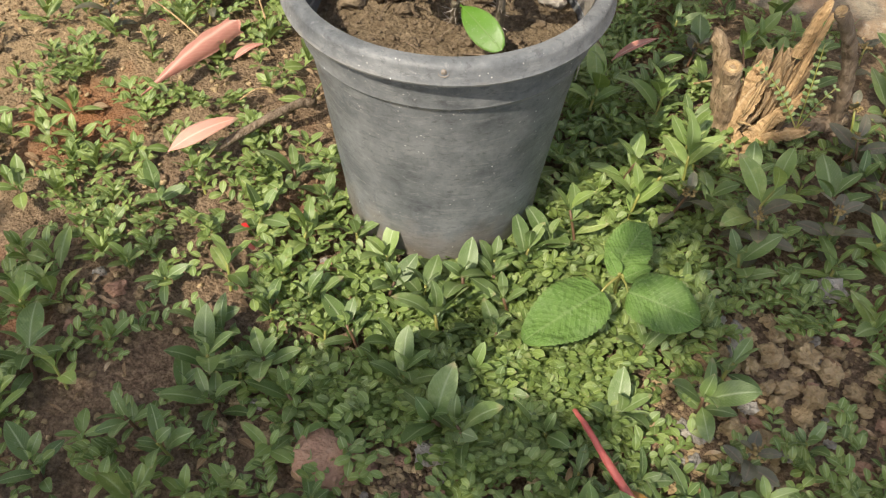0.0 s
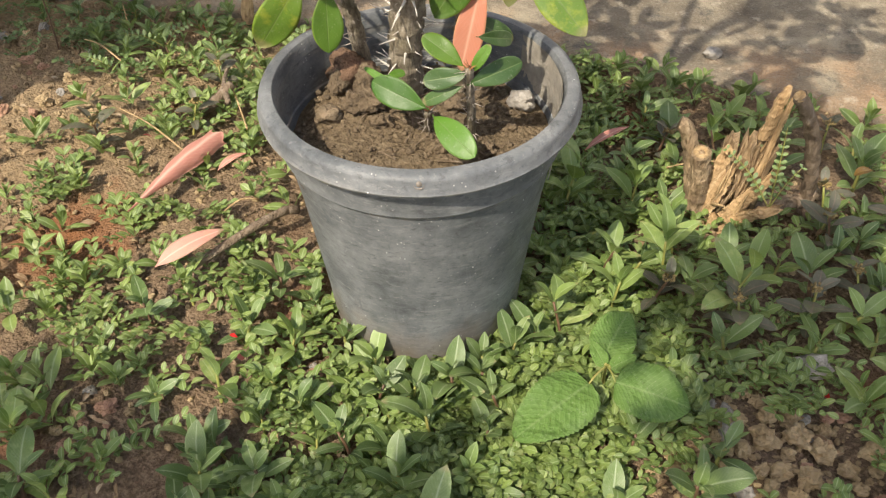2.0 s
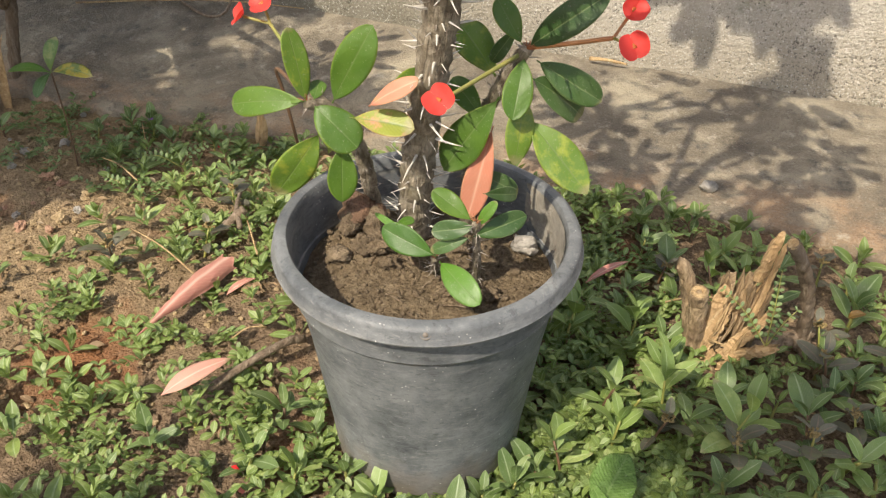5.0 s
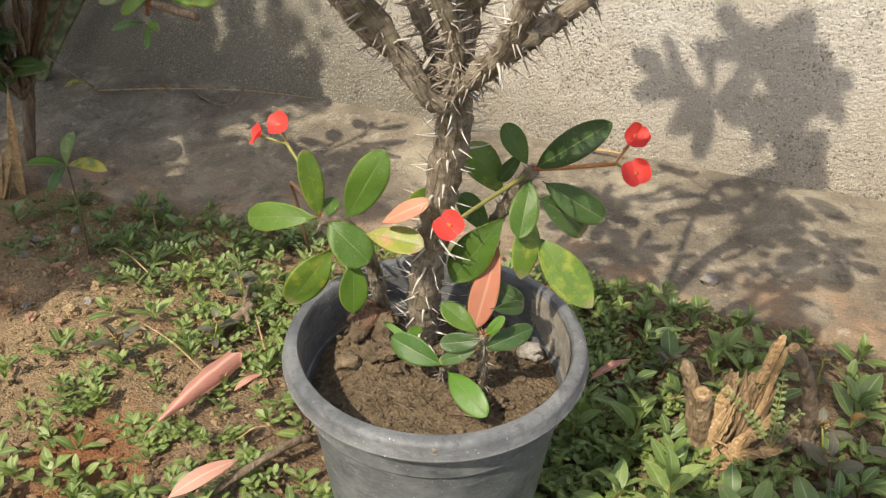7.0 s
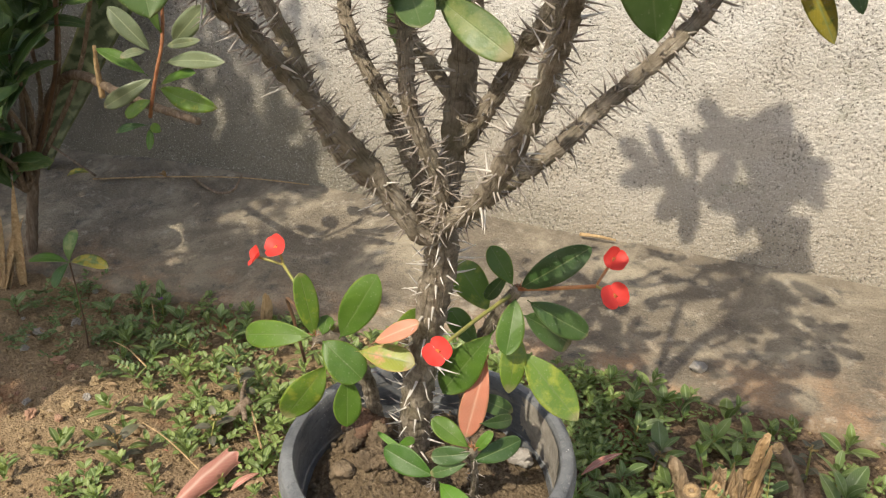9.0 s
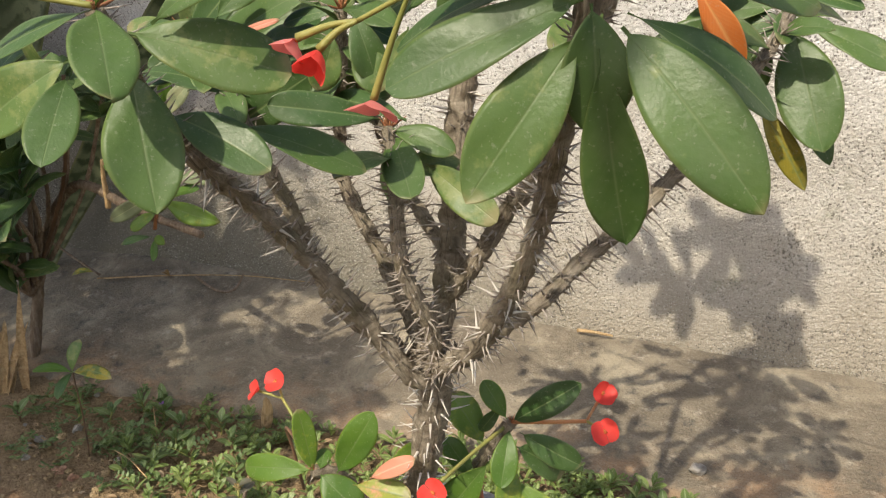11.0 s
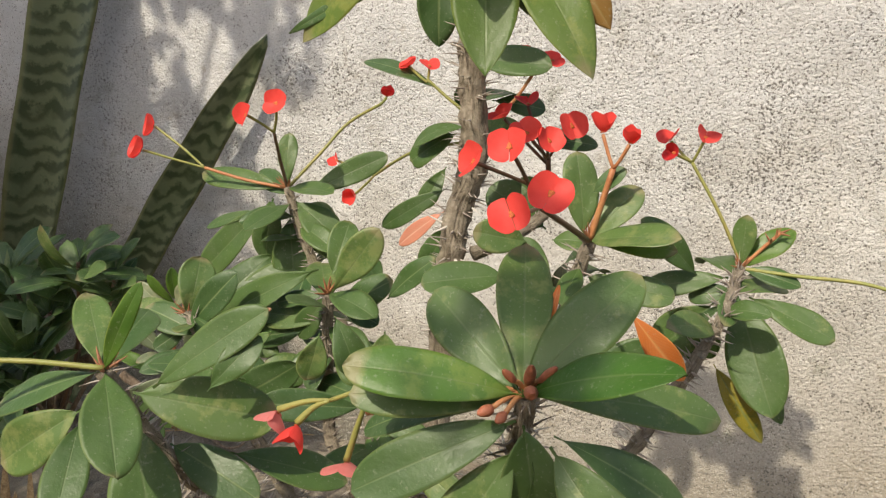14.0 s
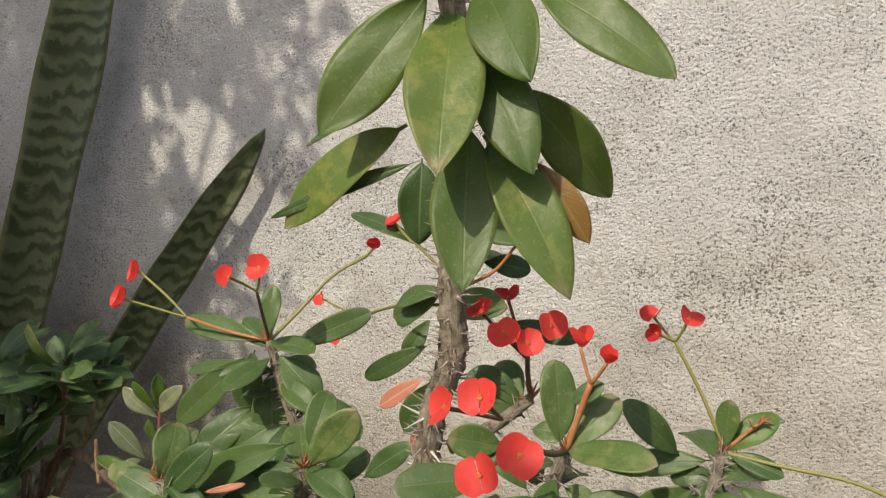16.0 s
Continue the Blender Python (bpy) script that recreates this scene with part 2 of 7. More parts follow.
def soil_material(name, pot=False):
    m = Mat(name, 0.92, 0.15)
    w = m.world(1.0)
    grain = m.noise(w, 140, 6, 0.75)
    patch = m.noise(w, 9, 4, 0.6)
    c = m.ramp(grain, [(0.30, (0.085, 0.058, 0.038)), (0.5, (0.185, 0.128, 0.082)), (0.72, (0.36, 0.265, 0.175))] if not pot else [(0.30, (0.080, 0.058, 0.036)), (0.5, (0.165, 0.124, 0.078)), (0.72, (0.28, 0.220, 0.145))])
    if not pot:
        x, y = m.axis(w, 0), m.axis(w, 1)
        sand = m.ramp(m.math("ADD", m.math("MULTIPLY_ADD", x, -1.1, m.math("MULTIPLY_ADD", y, 0.55, -0.75)), m.math("MULTIPLY_ADD", patch, 0.5, -0.25)), [(0.10, 0.0), (0.55, 1.0)])
        c = m.mix(m.math("MULTIPLY", sand, 0.62), c, m.ramp(grain, [(0.3, (0.21, 0.145, 0.078)), (0.65, (0.41, 0.305, 0.172))]))
        red = m.ramp(m.noise(m.coord("Object", 1.0), 4.2, 3, 0.5), [(0.62, 0.0), (0.72, 0.65)])
        c = m.mix(red, c, (0.25, 0.095, 0.045))
        dx, dy = m.math("ADD", x, 0.64), m.math("ADD", y, -0.66)
        far = m.math("ADD", m.math("MULTIPLY", dx, dx), m.math("MULTIPLY", dy, dy))
        rust = m.ramp(m.math("ADD", far, m.math("MULTIPLY_ADD", m.noise(w, 26, 4), 0.02, -0.01)), [(0.001, 0.8), (0.011, 0.0)])
        c = m.mix(rust, c, (0.26, 0.105, 0.045))
    else:
        c = m.mix(m.ramp(patch, [(0.5, 0.0), (0.75, 0.5)]), c, (0.20, 0.140, 0.090))
    v, _ = m.voronoi(w, 260)
    m.colour(m.mix(m.ramp(v, [(0.05, 0.35), (0.22, 0.0)]), c, (0.40, 0.33, 0.24)))
    h = m.math("ADD", m.math("MULTIPLY", grain, 1.2), m.math("ADD", m.noise(w, 45, 4, 0.7), m.math("MULTIPLY", v, -0.6)))
    m.bump(h, 1.0, 0.004 if pot else 0.005)
    return m.m


M["soil"] = soil_material("garden_soil")
M["pot_soil"] = soil_material("potting_soil", True)


def plaster_material():
    m = Mat("pebbledash_plaster", 0.92, 0.2)
    w = m.world(1.0)
    v, _ = m.voronoi(w, 170)
    n = m.noise(w, 165, 5, 0.74, 0.2)
    fine = m.noise(w, 420, 4, 0.75)
    patch = m.noise(w, 2.3, 5, 0.65, 0.5)
    c = m.mix(m.ramp(m.noise(w, 6.5, 5, 0.65), [(0.32, 0.0), (0.68, 1.0)]), (0.56, 0.543, 0.500), (0.82, 0.808, 0.772))
    c = m.mix(m.ramp(patch, [(0.55, 0.0), (0.72, 0.55)]), c, (0.36, 0.31, 0.22))
    c = m.mix(m.ramp(m.noise(w, 3.7, 5, 0.7), [(0.58, 0.0), (0.74, 0.5)]), c, (0.30, 0.30, 0.295))
    c = m.mix(m.math("MULTIPLY", m.ramp(fine, [(0.56, 0.0), (0.66, 1.0)]), 0.6), c, (0.82, 0.80, 0.755))
    damp = m.ramp(m.math("ADD", m.axis(w, 2), m.math("MULTIPLY_ADD", m.noise(w, 5, 4), 0.34, -0.17)), [(0.16, 0.8), (0.36, 0.0)])
    c = m.mix(damp, c, (0.245, 0.205, 0.145))
    beige = m.ramp(m.math("ADD", m.axis(w, 2), m.math("MULTIPLY_ADD", m.noise(w, 4, 5), 0.5, -0.25)), [(0.35, 0.72), (0.88, 0.0)])
    c = m.mix(beige, c, (0.42, 0.372, 0.292))
    # darker low on the left: moss, with the shade there put into the colour
    moss_shade = m.ramp(m.math("ADD", m.math("MULTIPLY_ADD", m.axis(w, 0), 0.55, m.axis(w, 2)), m.math("MULTIPLY_ADD", m.noise(w, 7, 5), 0.40, 0.30)), [(0.30, 0.7), (0.62, 0.0)])
    chalk = m.ramp(m.math("ADD", m.axis(w, 2), m.math("MULTIPLY_ADD", m.noise(w, 5.5, 5, 0.7), 0.8, -0.4)), [(0.72, 0.0), (1.05, 0.5)])
    c = m.mix(chalk, c, (0.66, 0.665, 0.672))
    stain = m.math("MULTIPLY", m.ramp(m.noise(w, 9.0, 4, 0.6, 0.8), [(0.60, 0.0), (0.70, 1.0)]), m.ramp(m.noise(w, 60, 4, 0.7), [(0.42, 0.0), (0.60, 1.0)]))
    c = m.mix(m.math("MULTIPLY", stain, 0.55), c, (0.30, 0.245, 0.165))
    algae = m.math("MULTIPLY", m.ramp(m.noise(w, 5.2, 4, 0.6, 0.5), [(0.60, 0.0), (0.68, 1.0)]), m.ramp(m.noise(w, 45, 4, 0.7), [(0.45, 0.0), (0.62, 1.0)]))
    c = m.mix(m.math("MULTIPLY", algae, 0.45), c, (0.27, 0.275, 0.19))
    c = m.mix(moss_shade, c, (0.150, 0.142, 0.105))
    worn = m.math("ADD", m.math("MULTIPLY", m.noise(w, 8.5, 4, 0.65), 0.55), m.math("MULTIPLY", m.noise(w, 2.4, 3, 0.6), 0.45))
    # shade inside pits and holes is put into the colour, along with the bump
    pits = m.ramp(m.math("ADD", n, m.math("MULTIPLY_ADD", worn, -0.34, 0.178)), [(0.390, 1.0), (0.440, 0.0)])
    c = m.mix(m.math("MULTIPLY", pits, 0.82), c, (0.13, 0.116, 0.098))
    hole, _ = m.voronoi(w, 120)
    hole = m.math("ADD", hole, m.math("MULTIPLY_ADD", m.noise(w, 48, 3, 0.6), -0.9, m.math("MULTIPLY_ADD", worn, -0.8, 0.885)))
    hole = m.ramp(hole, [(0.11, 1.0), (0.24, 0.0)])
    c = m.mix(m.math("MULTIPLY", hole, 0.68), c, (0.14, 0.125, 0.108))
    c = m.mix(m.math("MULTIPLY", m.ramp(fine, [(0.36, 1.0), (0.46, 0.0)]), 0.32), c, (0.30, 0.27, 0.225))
    c = m.mix(m.math("MULTIPLY", m.ramp(m.noise(w, 260, 3, 0.7), [(0.57, 0.0), (0.66, 1.0)]), 0.55), c, (0.80, 0.775, 0.72))
    m.colour(c)
    lumps = m.noise(w, 70, 3, 0.55, 0.3)
    m.bump(m.math("ADD", m.math("MULTIPLY_ADD", lumps, 2.2, m.math("MULTIPLY", n, 2.0)), m.math("ADD", m.math("MULTIPLY", v, -0.9), m.math("MULTIPLY_ADD", fine, 0.8, m.math("MULTIPLY", hole, -1.2)))), 1.0, 0.0031)
    return m.m


M["plaster"] = plaster_material()


def apron_material():
    m = Mat("worn_cement", 0.9, 0.2)
    w = m.world(1.0)
    c = m.ramp(m.noise(w, 6, 6, 0.7, 0.6), [(0.32, (0.125, 0.104, 0.078)), (0.5, (0.220, 0.187, 0.138)), (0.66, (0.37, 0.322, 0.235))])
    x, y = m.axis(w, 0), m.axis(w, 1)
    edge = m.ramp(m.math("ADD", m.math("MULTIPLY_ADD", y, -1.0, 1.48), m.math("MULTIPLY_ADD", m.noise(w, 9, 5, 0.7), 0.30, -0.15)), [(0.02, 0.0), (0.14, 0.8)])
    c = m.mix(m.math("MULTIPLY", edge, m.ramp(m.noise(w, 13, 4, 0.6), [(0.42, 0.0), (0.6, 1.0)])), c, (0.38, 0.25, 0.15))
    c = m.mix(m.ramp(m.noise(w, 19, 5, 0.72), [(0.55, 0.0), (0.68, 0.75)]), c, (0.085, 0.080, 0.074))
    c = m.mix(m.ramp(m.noise(w, 26, 5, 0.72), [(0.57, 0.0), (0.70, 0.7)]), c, (0.46, 0.415, 0.33))
    c = m.mix(m.math("MULTIPLY", m.ramp(m.noise(w, 240, 4, 0.7), [(0.5, 0.0), (0.7, 1.0)]), 0.35), c, (0.44, 0.39, 0.32))
    c = m.mix(m.math("MULTIPLY", m.ramp(m.noise(w, 300, 4, 0.7), [(0.34, 1.0), (0.44, 0.0)]), 0.5), c, (0.09, 0.075, 0.06))
    m.colour(c)
    m.bump(m.math("ADD", m.noise(w, 110, 5, 0.75), m.noise(w, 18, 5)), 0.9, 0.008)
    return m.m


M["apron"] = apron_material()


def pot_material():
    m = Mat("grey_plastic", 0.5, 0.4)
    w = m.coord("Object", 1.0)
    c = m.mix(m.ramp(m.noise(w, 22, 6, 0.7), [(0.32, 0.0), (0.66, 1.0)]), (0.070, 0.076, 0.083), (0.185, 0.193, 0.197))
    flat = m.coord("Object", 1.0, (1, 1, 5.0))
    c = m.mix(m.ramp(m.noise(flat, 30, 5, 0.75), [(0.54, 0.0), (0.70, 0.55)]), c, (0.27, 0.275, 0.27))
    c = m.mix(m.ramp(m.noise(m.coord("Object", 1.0, (1, 1, 0.15)), 120, 4, 0.7), [(0.60, 0.0), (0.72, 0.5)]), c, (0.075, 0.08, 0.085))
    d, col = m.voronoi(w, 85)
    specks = m.math("MULTIPLY", m.ramp(d, [(0.042, 1.0), (0.065, 0.0)]), m.ramp(m.noise(w, 24, 2), [(0.50, 0.0), (0.56, 1.0)]))
    c = m.mix(specks, c, (0.78, 0.77, 0.73))
    d2, col = m.voronoi(w, 190)
    c = m.mix(m.math("MULTIPLY", m.ramp(d2, [(0.10, 1.0), (0.16, 0.0)]), m.ramp(m.noise(w, 40, 2), [(0.56, 0.0), (0.62, 0.8)])), c, (0.55, 0.54, 0.51))
    scuff = m.noise(m.coord("Object", 1.0, (1, 1, 2.5)), 75, 6, 0.8, 0.6)
    c = m.mix(m.ramp(scuff, [(0.36, 0.6), (0.46, 0.0)]), c, (0.048, 0.050, 0.054))
    c = m.mix(m.ramp(scuff, [(0.57, 0.0), (0.68, 0.5)]), c, (0.29, 0.29, 0.285))
    z = m.axis(w, 2)
    seam = m.ramp(m.math("ADD", z, m.math("MULTIPLY_ADD", m.noise(w, 90, 4), 0.006, -0.003)), [(0.2325, 0.0), (0.2355, 0.75), (0.2385, 0.0), (0.2725, 0.0), (0.2745, 0.9), (0.2775, 0.0)])
    c = m.mix(m.math("MULTIPLY", seam, m.ramp(m.noise(w, 14, 3), [(0.42, 0.0), (0.6, 0.8)])), c, (0.40, 0.36, 0.29))
    low = m.ramp(m.math("ADD", m.axis(w, 2), m.math("MULTIPLY_ADD", m.noise(w, 30, 4), 0.12, -0.06)), [(0.0, 0.6), (0.07, 0.0)])
    c = m.mix(low, c, (0.21, 0.165, 0.12))
    m.colour(c)
    m.put(m.b.inputs["Roughness"], m.math("MULTIPLY_ADD", m.noise(w, 40, 4), 0.35, 0.34))
    m.bump(m.math("ADD", m.noise(w, 160, 5, 0.7), m.math("MULTIPLY", m.noise(w, 12, 2), 2.0)), 0.22, 0.003)
    return m.m


M["pot"] = pot_material()
_m = plain("dry_silt_crust", (0.17, 0.155, 0.13), (0.33, 0.30, 0.25), 40, 0.9, 0.6, 0.003)
M["crust"] = _m.m
M["stone_a"] = plain("stone_tan", (0.235, 0.165, 0.085), (0.43, 0.325, 0.185), 45, 0.85, 0.8, 0.005).m
M["stone_pot"] = plain("stone_earthy", (0.130, 0.098, 0.062), (0.27, 0.205, 0.135), 60, 0.9, 0.8, 0.004).m
M["stone_b"] = plain("stone_grey", (0.20, 0.18, 0.155), (0.39, 0.362, 0.32), 45, 0.85, 0.8, 0.005).m
M["stone_c"] = plain("brick_chip", (0.25, 0.135, 0.085), (0.40, 0.25, 0.165), 45, 0.85, 0.8, 0.004).m
M["clod_red"] = plain("soil_clod_red", (0.115, 0.074, 0.047), (0.225, 0.128, 0.080), 50, 0.95, 1.0, 0.006).m
M["clod"] = plain("soil_clod", (0.110, 0.080, 0.050), (0.225, 0.168, 0.108), 50, 0.95, 1.0, 0.006).m


def wood_material(name, a, b, c3, grain=(1, 1, 0.15), dark=0.8):
    m = Mat(name, 0.85, 0.2)
    w = m.coord("Object", 1.0, grain)
    g = m.noise(w, 110, 5, 0.7, 0.8)
    m.colour(m.mix(m.ramp(m.noise(m.world(1.0), 24, 4), [(0.52, 0.0), (0.72, dark)]), m.ramp(g, [(0.3, a), (0.55, b), (0.75, c3)]), (0.07, 0.05, 0.035)))
    m.bump(m.math("ADD", g, m.noise(m.world(1.0), 60, 4)), 1.0, 0.006)
    return m.m


M["dead_wood"] = wood_material("dead_wood", (0.17, 0.115, 0.068), (0.37, 0.27, 0.165), (0.58, 0.46, 0.31))
M["split_wood"] = wood_material("split_wood", (0.24, 0.145, 0.07), (0.50, 0.345, 0.185), (0.70, 0.55, 0.35), (0.10, 1, 1), 0.45)
M["split_slab"] = wood_material("split_slab", (0.15, 0.098, 0.055), (0.37, 0.265, 0.155), (0.60, 0.47, 0.31), (1, 1, 0.10), 0.6)
M["twig"] = wood_material("dry_twig", (0.12, 0.085, 0.055), (0.23, 0.175, 0.125), (0.36, 0.30, 0.23))
M["straw"] = wood_material("dry_sheath", (0.30, 0.19, 0.09), (0.48, 0.34, 0.18), (0.62, 0.48, 0.29))


def sansevieria_material():
    m = Mat("snake_plant_leaf", 0.4, 0.45)
    uv = m.coord("UV")
    u, v = m.axis(uv, 0), m.axis(uv, 1)
    w = m.world(1.0)
    wob, slow = m.noise(w, 30, 5, 0.72), m.noise(w, 7, 3, 0.6)
    zig = m.math("PINGPONG", m.math("MULTIPLY", u, 2.0), 0.5)
    s = m.math("SINE", m.math("ADD", m.math("MULTIPLY", v, 118.0), m.math("ADD", m.math("MULTIPLY_ADD", wob, 7.0, m.math("MULTIPLY", slow, 16.0)), m.math("MULTIPLY", zig, 5.0))))
    band = m.math("ADD", m.math("MULTIPLY_ADD", s, 0.33, 0.5), m.math("ADD", m.math("MULTIPLY_ADD", wob, 0.9, -0.45), m.math("MULTIPLY_ADD", slow, 0.9, -0.45)))
    c = m.mix(m.ramp(band, [(0.25, 0.0), (0.70, 1.0)]), (0.040, 0.062, 0.026), (0.135, 0.160, 0.085))
    c = m.mix(m.ramp(m.noise(w, 14, 4), [(0.46, 0.0), (0.72, 0.6)]), c, (0.078, 0.100, 0.048))
    # yellow-green leaf margin, painted wider and paler for sun on the blade's side
    edge = m.ramp(m.math("ABSOLUTE", m.math("SUBTRACT", u, 0.5)), [(0.43, 0.0), (0.48, 0.7)])
    c = m.mix(edge, c, (0.24, 0.25, 0.10))
    m.colour(c)
    m.bump(m.noise(m.world(1.0), 60, 3), 0.15, 0.003)
    return m.m


M["snake"] = sansevieria_material()


# ---- building helpers ----
def mesh_of(name, verts, faces, material, uvs=None, smooth=True):
    me = bpy.data.meshes.new(name)
    me.from_pydata([tuple(v) for v in verts], [], faces)
    me.materials.append(material)
    if uvs is not None:
        layer = me.uv_layers.new(name="uv")
        idx = np.empty(len(me.loops), dtype=np.int32)
        me.loops.foreach_get("vertex_index", idx)
        layer.data.foreach_set("uv", np.asarray(uvs, dtype=np.float32)[idx].ravel())
    if smooth:
        me.polygons.foreach_set("use_smooth", [True] * len(me.polygons))
    me.update()
    return me


def thing(name, at, label, category, group="", kind="", data=None):
    ob = new(name, data)
    ob.matrix_world = at if isinstance(at, Matrix) else Matrix.Translation(at)
    return tagged(ob, label, category, group, kind)


def part(name, me, parent, label="", m=None, kind=""):
    """A mesh under a thing or a part; m: its pose in the world."""
    ob = new(name, me)
    ob.parent = parent
    base = parent.matrix_basis if parent.parent is None else parent.parent.matrix_basis @ parent.matrix_basis
    ob.matrix_basis = base.inverted() @ (m if m is not None else Matrix.Identity(4))
    return tagged(ob, label, kind=kind)


def facing(origin, way, up=(0, 0, 1), roll=0.0):
    """A pose whose x runs along way and whose z is as near to up as it can be."""
    x = Vector(way).normalized()
    up = Vector(up)
    if abs(x.dot(up.normalized())) > 0.97:
        up = Vector((0, -1, 0.2))
    y = up.cross(x).normalized()
    z = x.cross(y)
    m = Matrix((x, y, z)).transposed().to_4x4()
    m.translation = origin
    return m @ Matrix.Rotation(roll, 4, "X")


def leaf_data(L, W, arch=0.10, fold=0.16, full=0.62, wave=0.0, stem=0.06, nx=11, ny=6, thick=0.0005, seed=0, teeth=0, blunt=0.55):
    """A leaf along +x from the origin to (L, 0, 0): grid points, faces and uvs. full: where it is widest; arch: rise over its chord."""
    r = random.Random(seed)
    ph, tw = r.uniform(0, 6.28), r.uniform(-0.25, 0.25)
    vs, uv = [], []
    for side in (1, -1):
        for i in range(nx + 1):
            s = i / nx
            if s < stem:
                half = 0.05
            else:
                q = (s - stem) / (1 - stem)
                a = full / (1 - full) * blunt
                peak = (a / (a + blunt)) ** a * (blunt / (a + blunt)) ** blunt
                half = max(0.03, (max(q, 1e-4) ** a) * (max(1 - q, 0) ** blunt) / peak) if i < nx else 0.02
            if teeth and 0 < i < nx:
                half *= 1.0 + (0.030 if i % 2 else -0.025)
            for j in range(ny + 1):
                c = 2 * j / ny - 1
                y = c * half * W / 2
                z = L * arch * 4 * s * (1 - s) + fold * abs(y) * (1 - 0.5 * s) + wave * W * math.sin(9 * s + ph + 2 * c) * abs(c)
                z += tw * y * s
                vs.append((s * L, y, z + (thick / 2) * side * (1 - 0.6 * abs(c) ** 4)))
                uv.append((0.5 + 0.5 * c * 0.999, s))
    n = (nx + 1) * (ny + 1)
    fs = []
    for side in (0, 1):
        for i in range(nx):
            for j in range(ny):
                a = side * n + i * (ny + 1) + j
                q = (a, a + ny + 1, a + ny + 2, a + 1)
                fs.append(q if side == 0 else q[::-1])
    for j, flip in ((0, 0), (ny, 1)):
        for i in range(nx):
            a, b = i * (ny + 1) + j, (i + 1) * (ny + 1) + j
            q = (a, a + n, b + n, b)
            fs.append(q[::-1] if flip else q)
    return vs, fs, uv


def leaf_mesh(name, material, **k):
    vs, fs, uv = leaf_data(**k)
    return mesh_of(name, vs, fs, material, uv)


def glide(points, step):
    """Points at even steps along a smooth curve through the given ones, with the share of the way."""
    P = [Vector(p) for p in points]
    P = [2 * P[0] - P[1]] + P + [2 * P[-1] - P[-2]]
    out = []
    for i in range(1, len(P) - 2):
        n = max(2, int((P[i + 1] - P[i]).length / step))
        for k in range(n):
            t = k / n
            a, b, c, d = P[i - 1], P[i], P[i + 1], P[i + 2]
            out.append(0.5 * ((2 * b) + (c - a) * t + (2 * a - 5 * b + 4 * c - d) * t * t + (3 * b - a - 3 * c + d) * t ** 3))
    out.append(P[-2])
    return out


def tube_data(points, r0, r1, step=0.006, sides=9, knob=0.0, seed=0):
    """A tapered, slightly knobbly tube with closed ends."""
    path = glide(points, step)
    n = len(path)
    vs, fs, uv = [], [], []
    x = None
    for i, p in enumerate(path):
        d = (path[min(i + 1, n - 1)] - path[max(i - 1, 0)]).normalized()
        if x is None:
            x = d.orthogonal().normalized()
        x = (x - d * x.dot(d)).normalized()
        y = d.cross(x)
        s = i / (n - 1)
        r = r0 + (r1 - r0) * s
        for k in range(sides):
            a = 2 * math.pi * k / sides
            w = x * math.cos(a) + y * math.sin(a)
            rr = r * (1 + knob * noise.noise(p * 110 + w * 1.3 + Vector((seed, 0, 0))))
            vs.append(p + w * rr)
            uv.append((k / sides, s))
    for i in range(n - 1):
        for k in range(sides):
            a, b = i * sides + k, i * sides + (k + 1) % sides
            fs.append((a, b, b + sides, a + sides))
    fs.append(tuple(range(sides))[::-1])
    fs.append(tuple((n - 1) * sides + k for k in range(sides)))
    return vs, fs, uv, path


def tube(name, points, r0, r1, material, **k):
    vs, fs, uv, path = tube_data(points, r0, r1, **k)
    return mesh_of(name, vs, fs, material, uv), path


def thorn_mesh(path, r0, r1, count, length, material, seed, thick=0.060):
    """Paired conical thorns standing out along a branch."""
    r = random.Random(seed)
    vs, fs = [], []
    n = len(path)
    for k in range(count):
        f = (k + r.random() * 0.6) / count
        i = min(n - 2, int(f * (n - 1)))
        d = (path[i + 1] - path[i]).normalized()
        p = path[i].lerp(path[i + 1], f * (n - 1) - i)
        rad = r0 + (r1 - r0) * f
        a = k * 2.4 + r.uniform(-0.35, 0.35)
        o = d.orthogonal().normalized()
        for da in (-0.22, 0.22):
            w = Matrix.Rotation(a + da, 3, d) @ o
            way = (w + d * r.uniform(-0.15, 0.45) + Vector((r.uniform(-0.2, 0.2), r.uniform(-0.2, 0.2), 0))).normalized()
            L = length * r.uniform(0.45, 1.15)
            b = p + w * rad * 0.75
            q = way.orthogonal().normalized()
            q2 = way.cross(q)
            base = len(vs)
            t = length * thick
            for c in range(4):
                ang = c * math.pi / 2
                vs.append(b + (q * math.cos(ang) + q2 * math.sin(ang)) * t)
            mid = b + way * L * 0.5 + q * L * r.uniform(-0.05, 0.05)
            for c in range(4):
                ang = c * math.pi / 2
                vs.append(mid + (q * math.cos(ang) + q2 * math.sin(ang)) * t * 0.55)
            vs.append(b + way * L)
            for c in range(4):
                e = (c + 1) % 4
                fs.append((base + c, base + e, base + 4 + e, base + 4 + c))
                fs.append((base + 4 + c, base + 4 + e, base + 8))
    return mesh_of("thorn_cover", vs, fs, material)


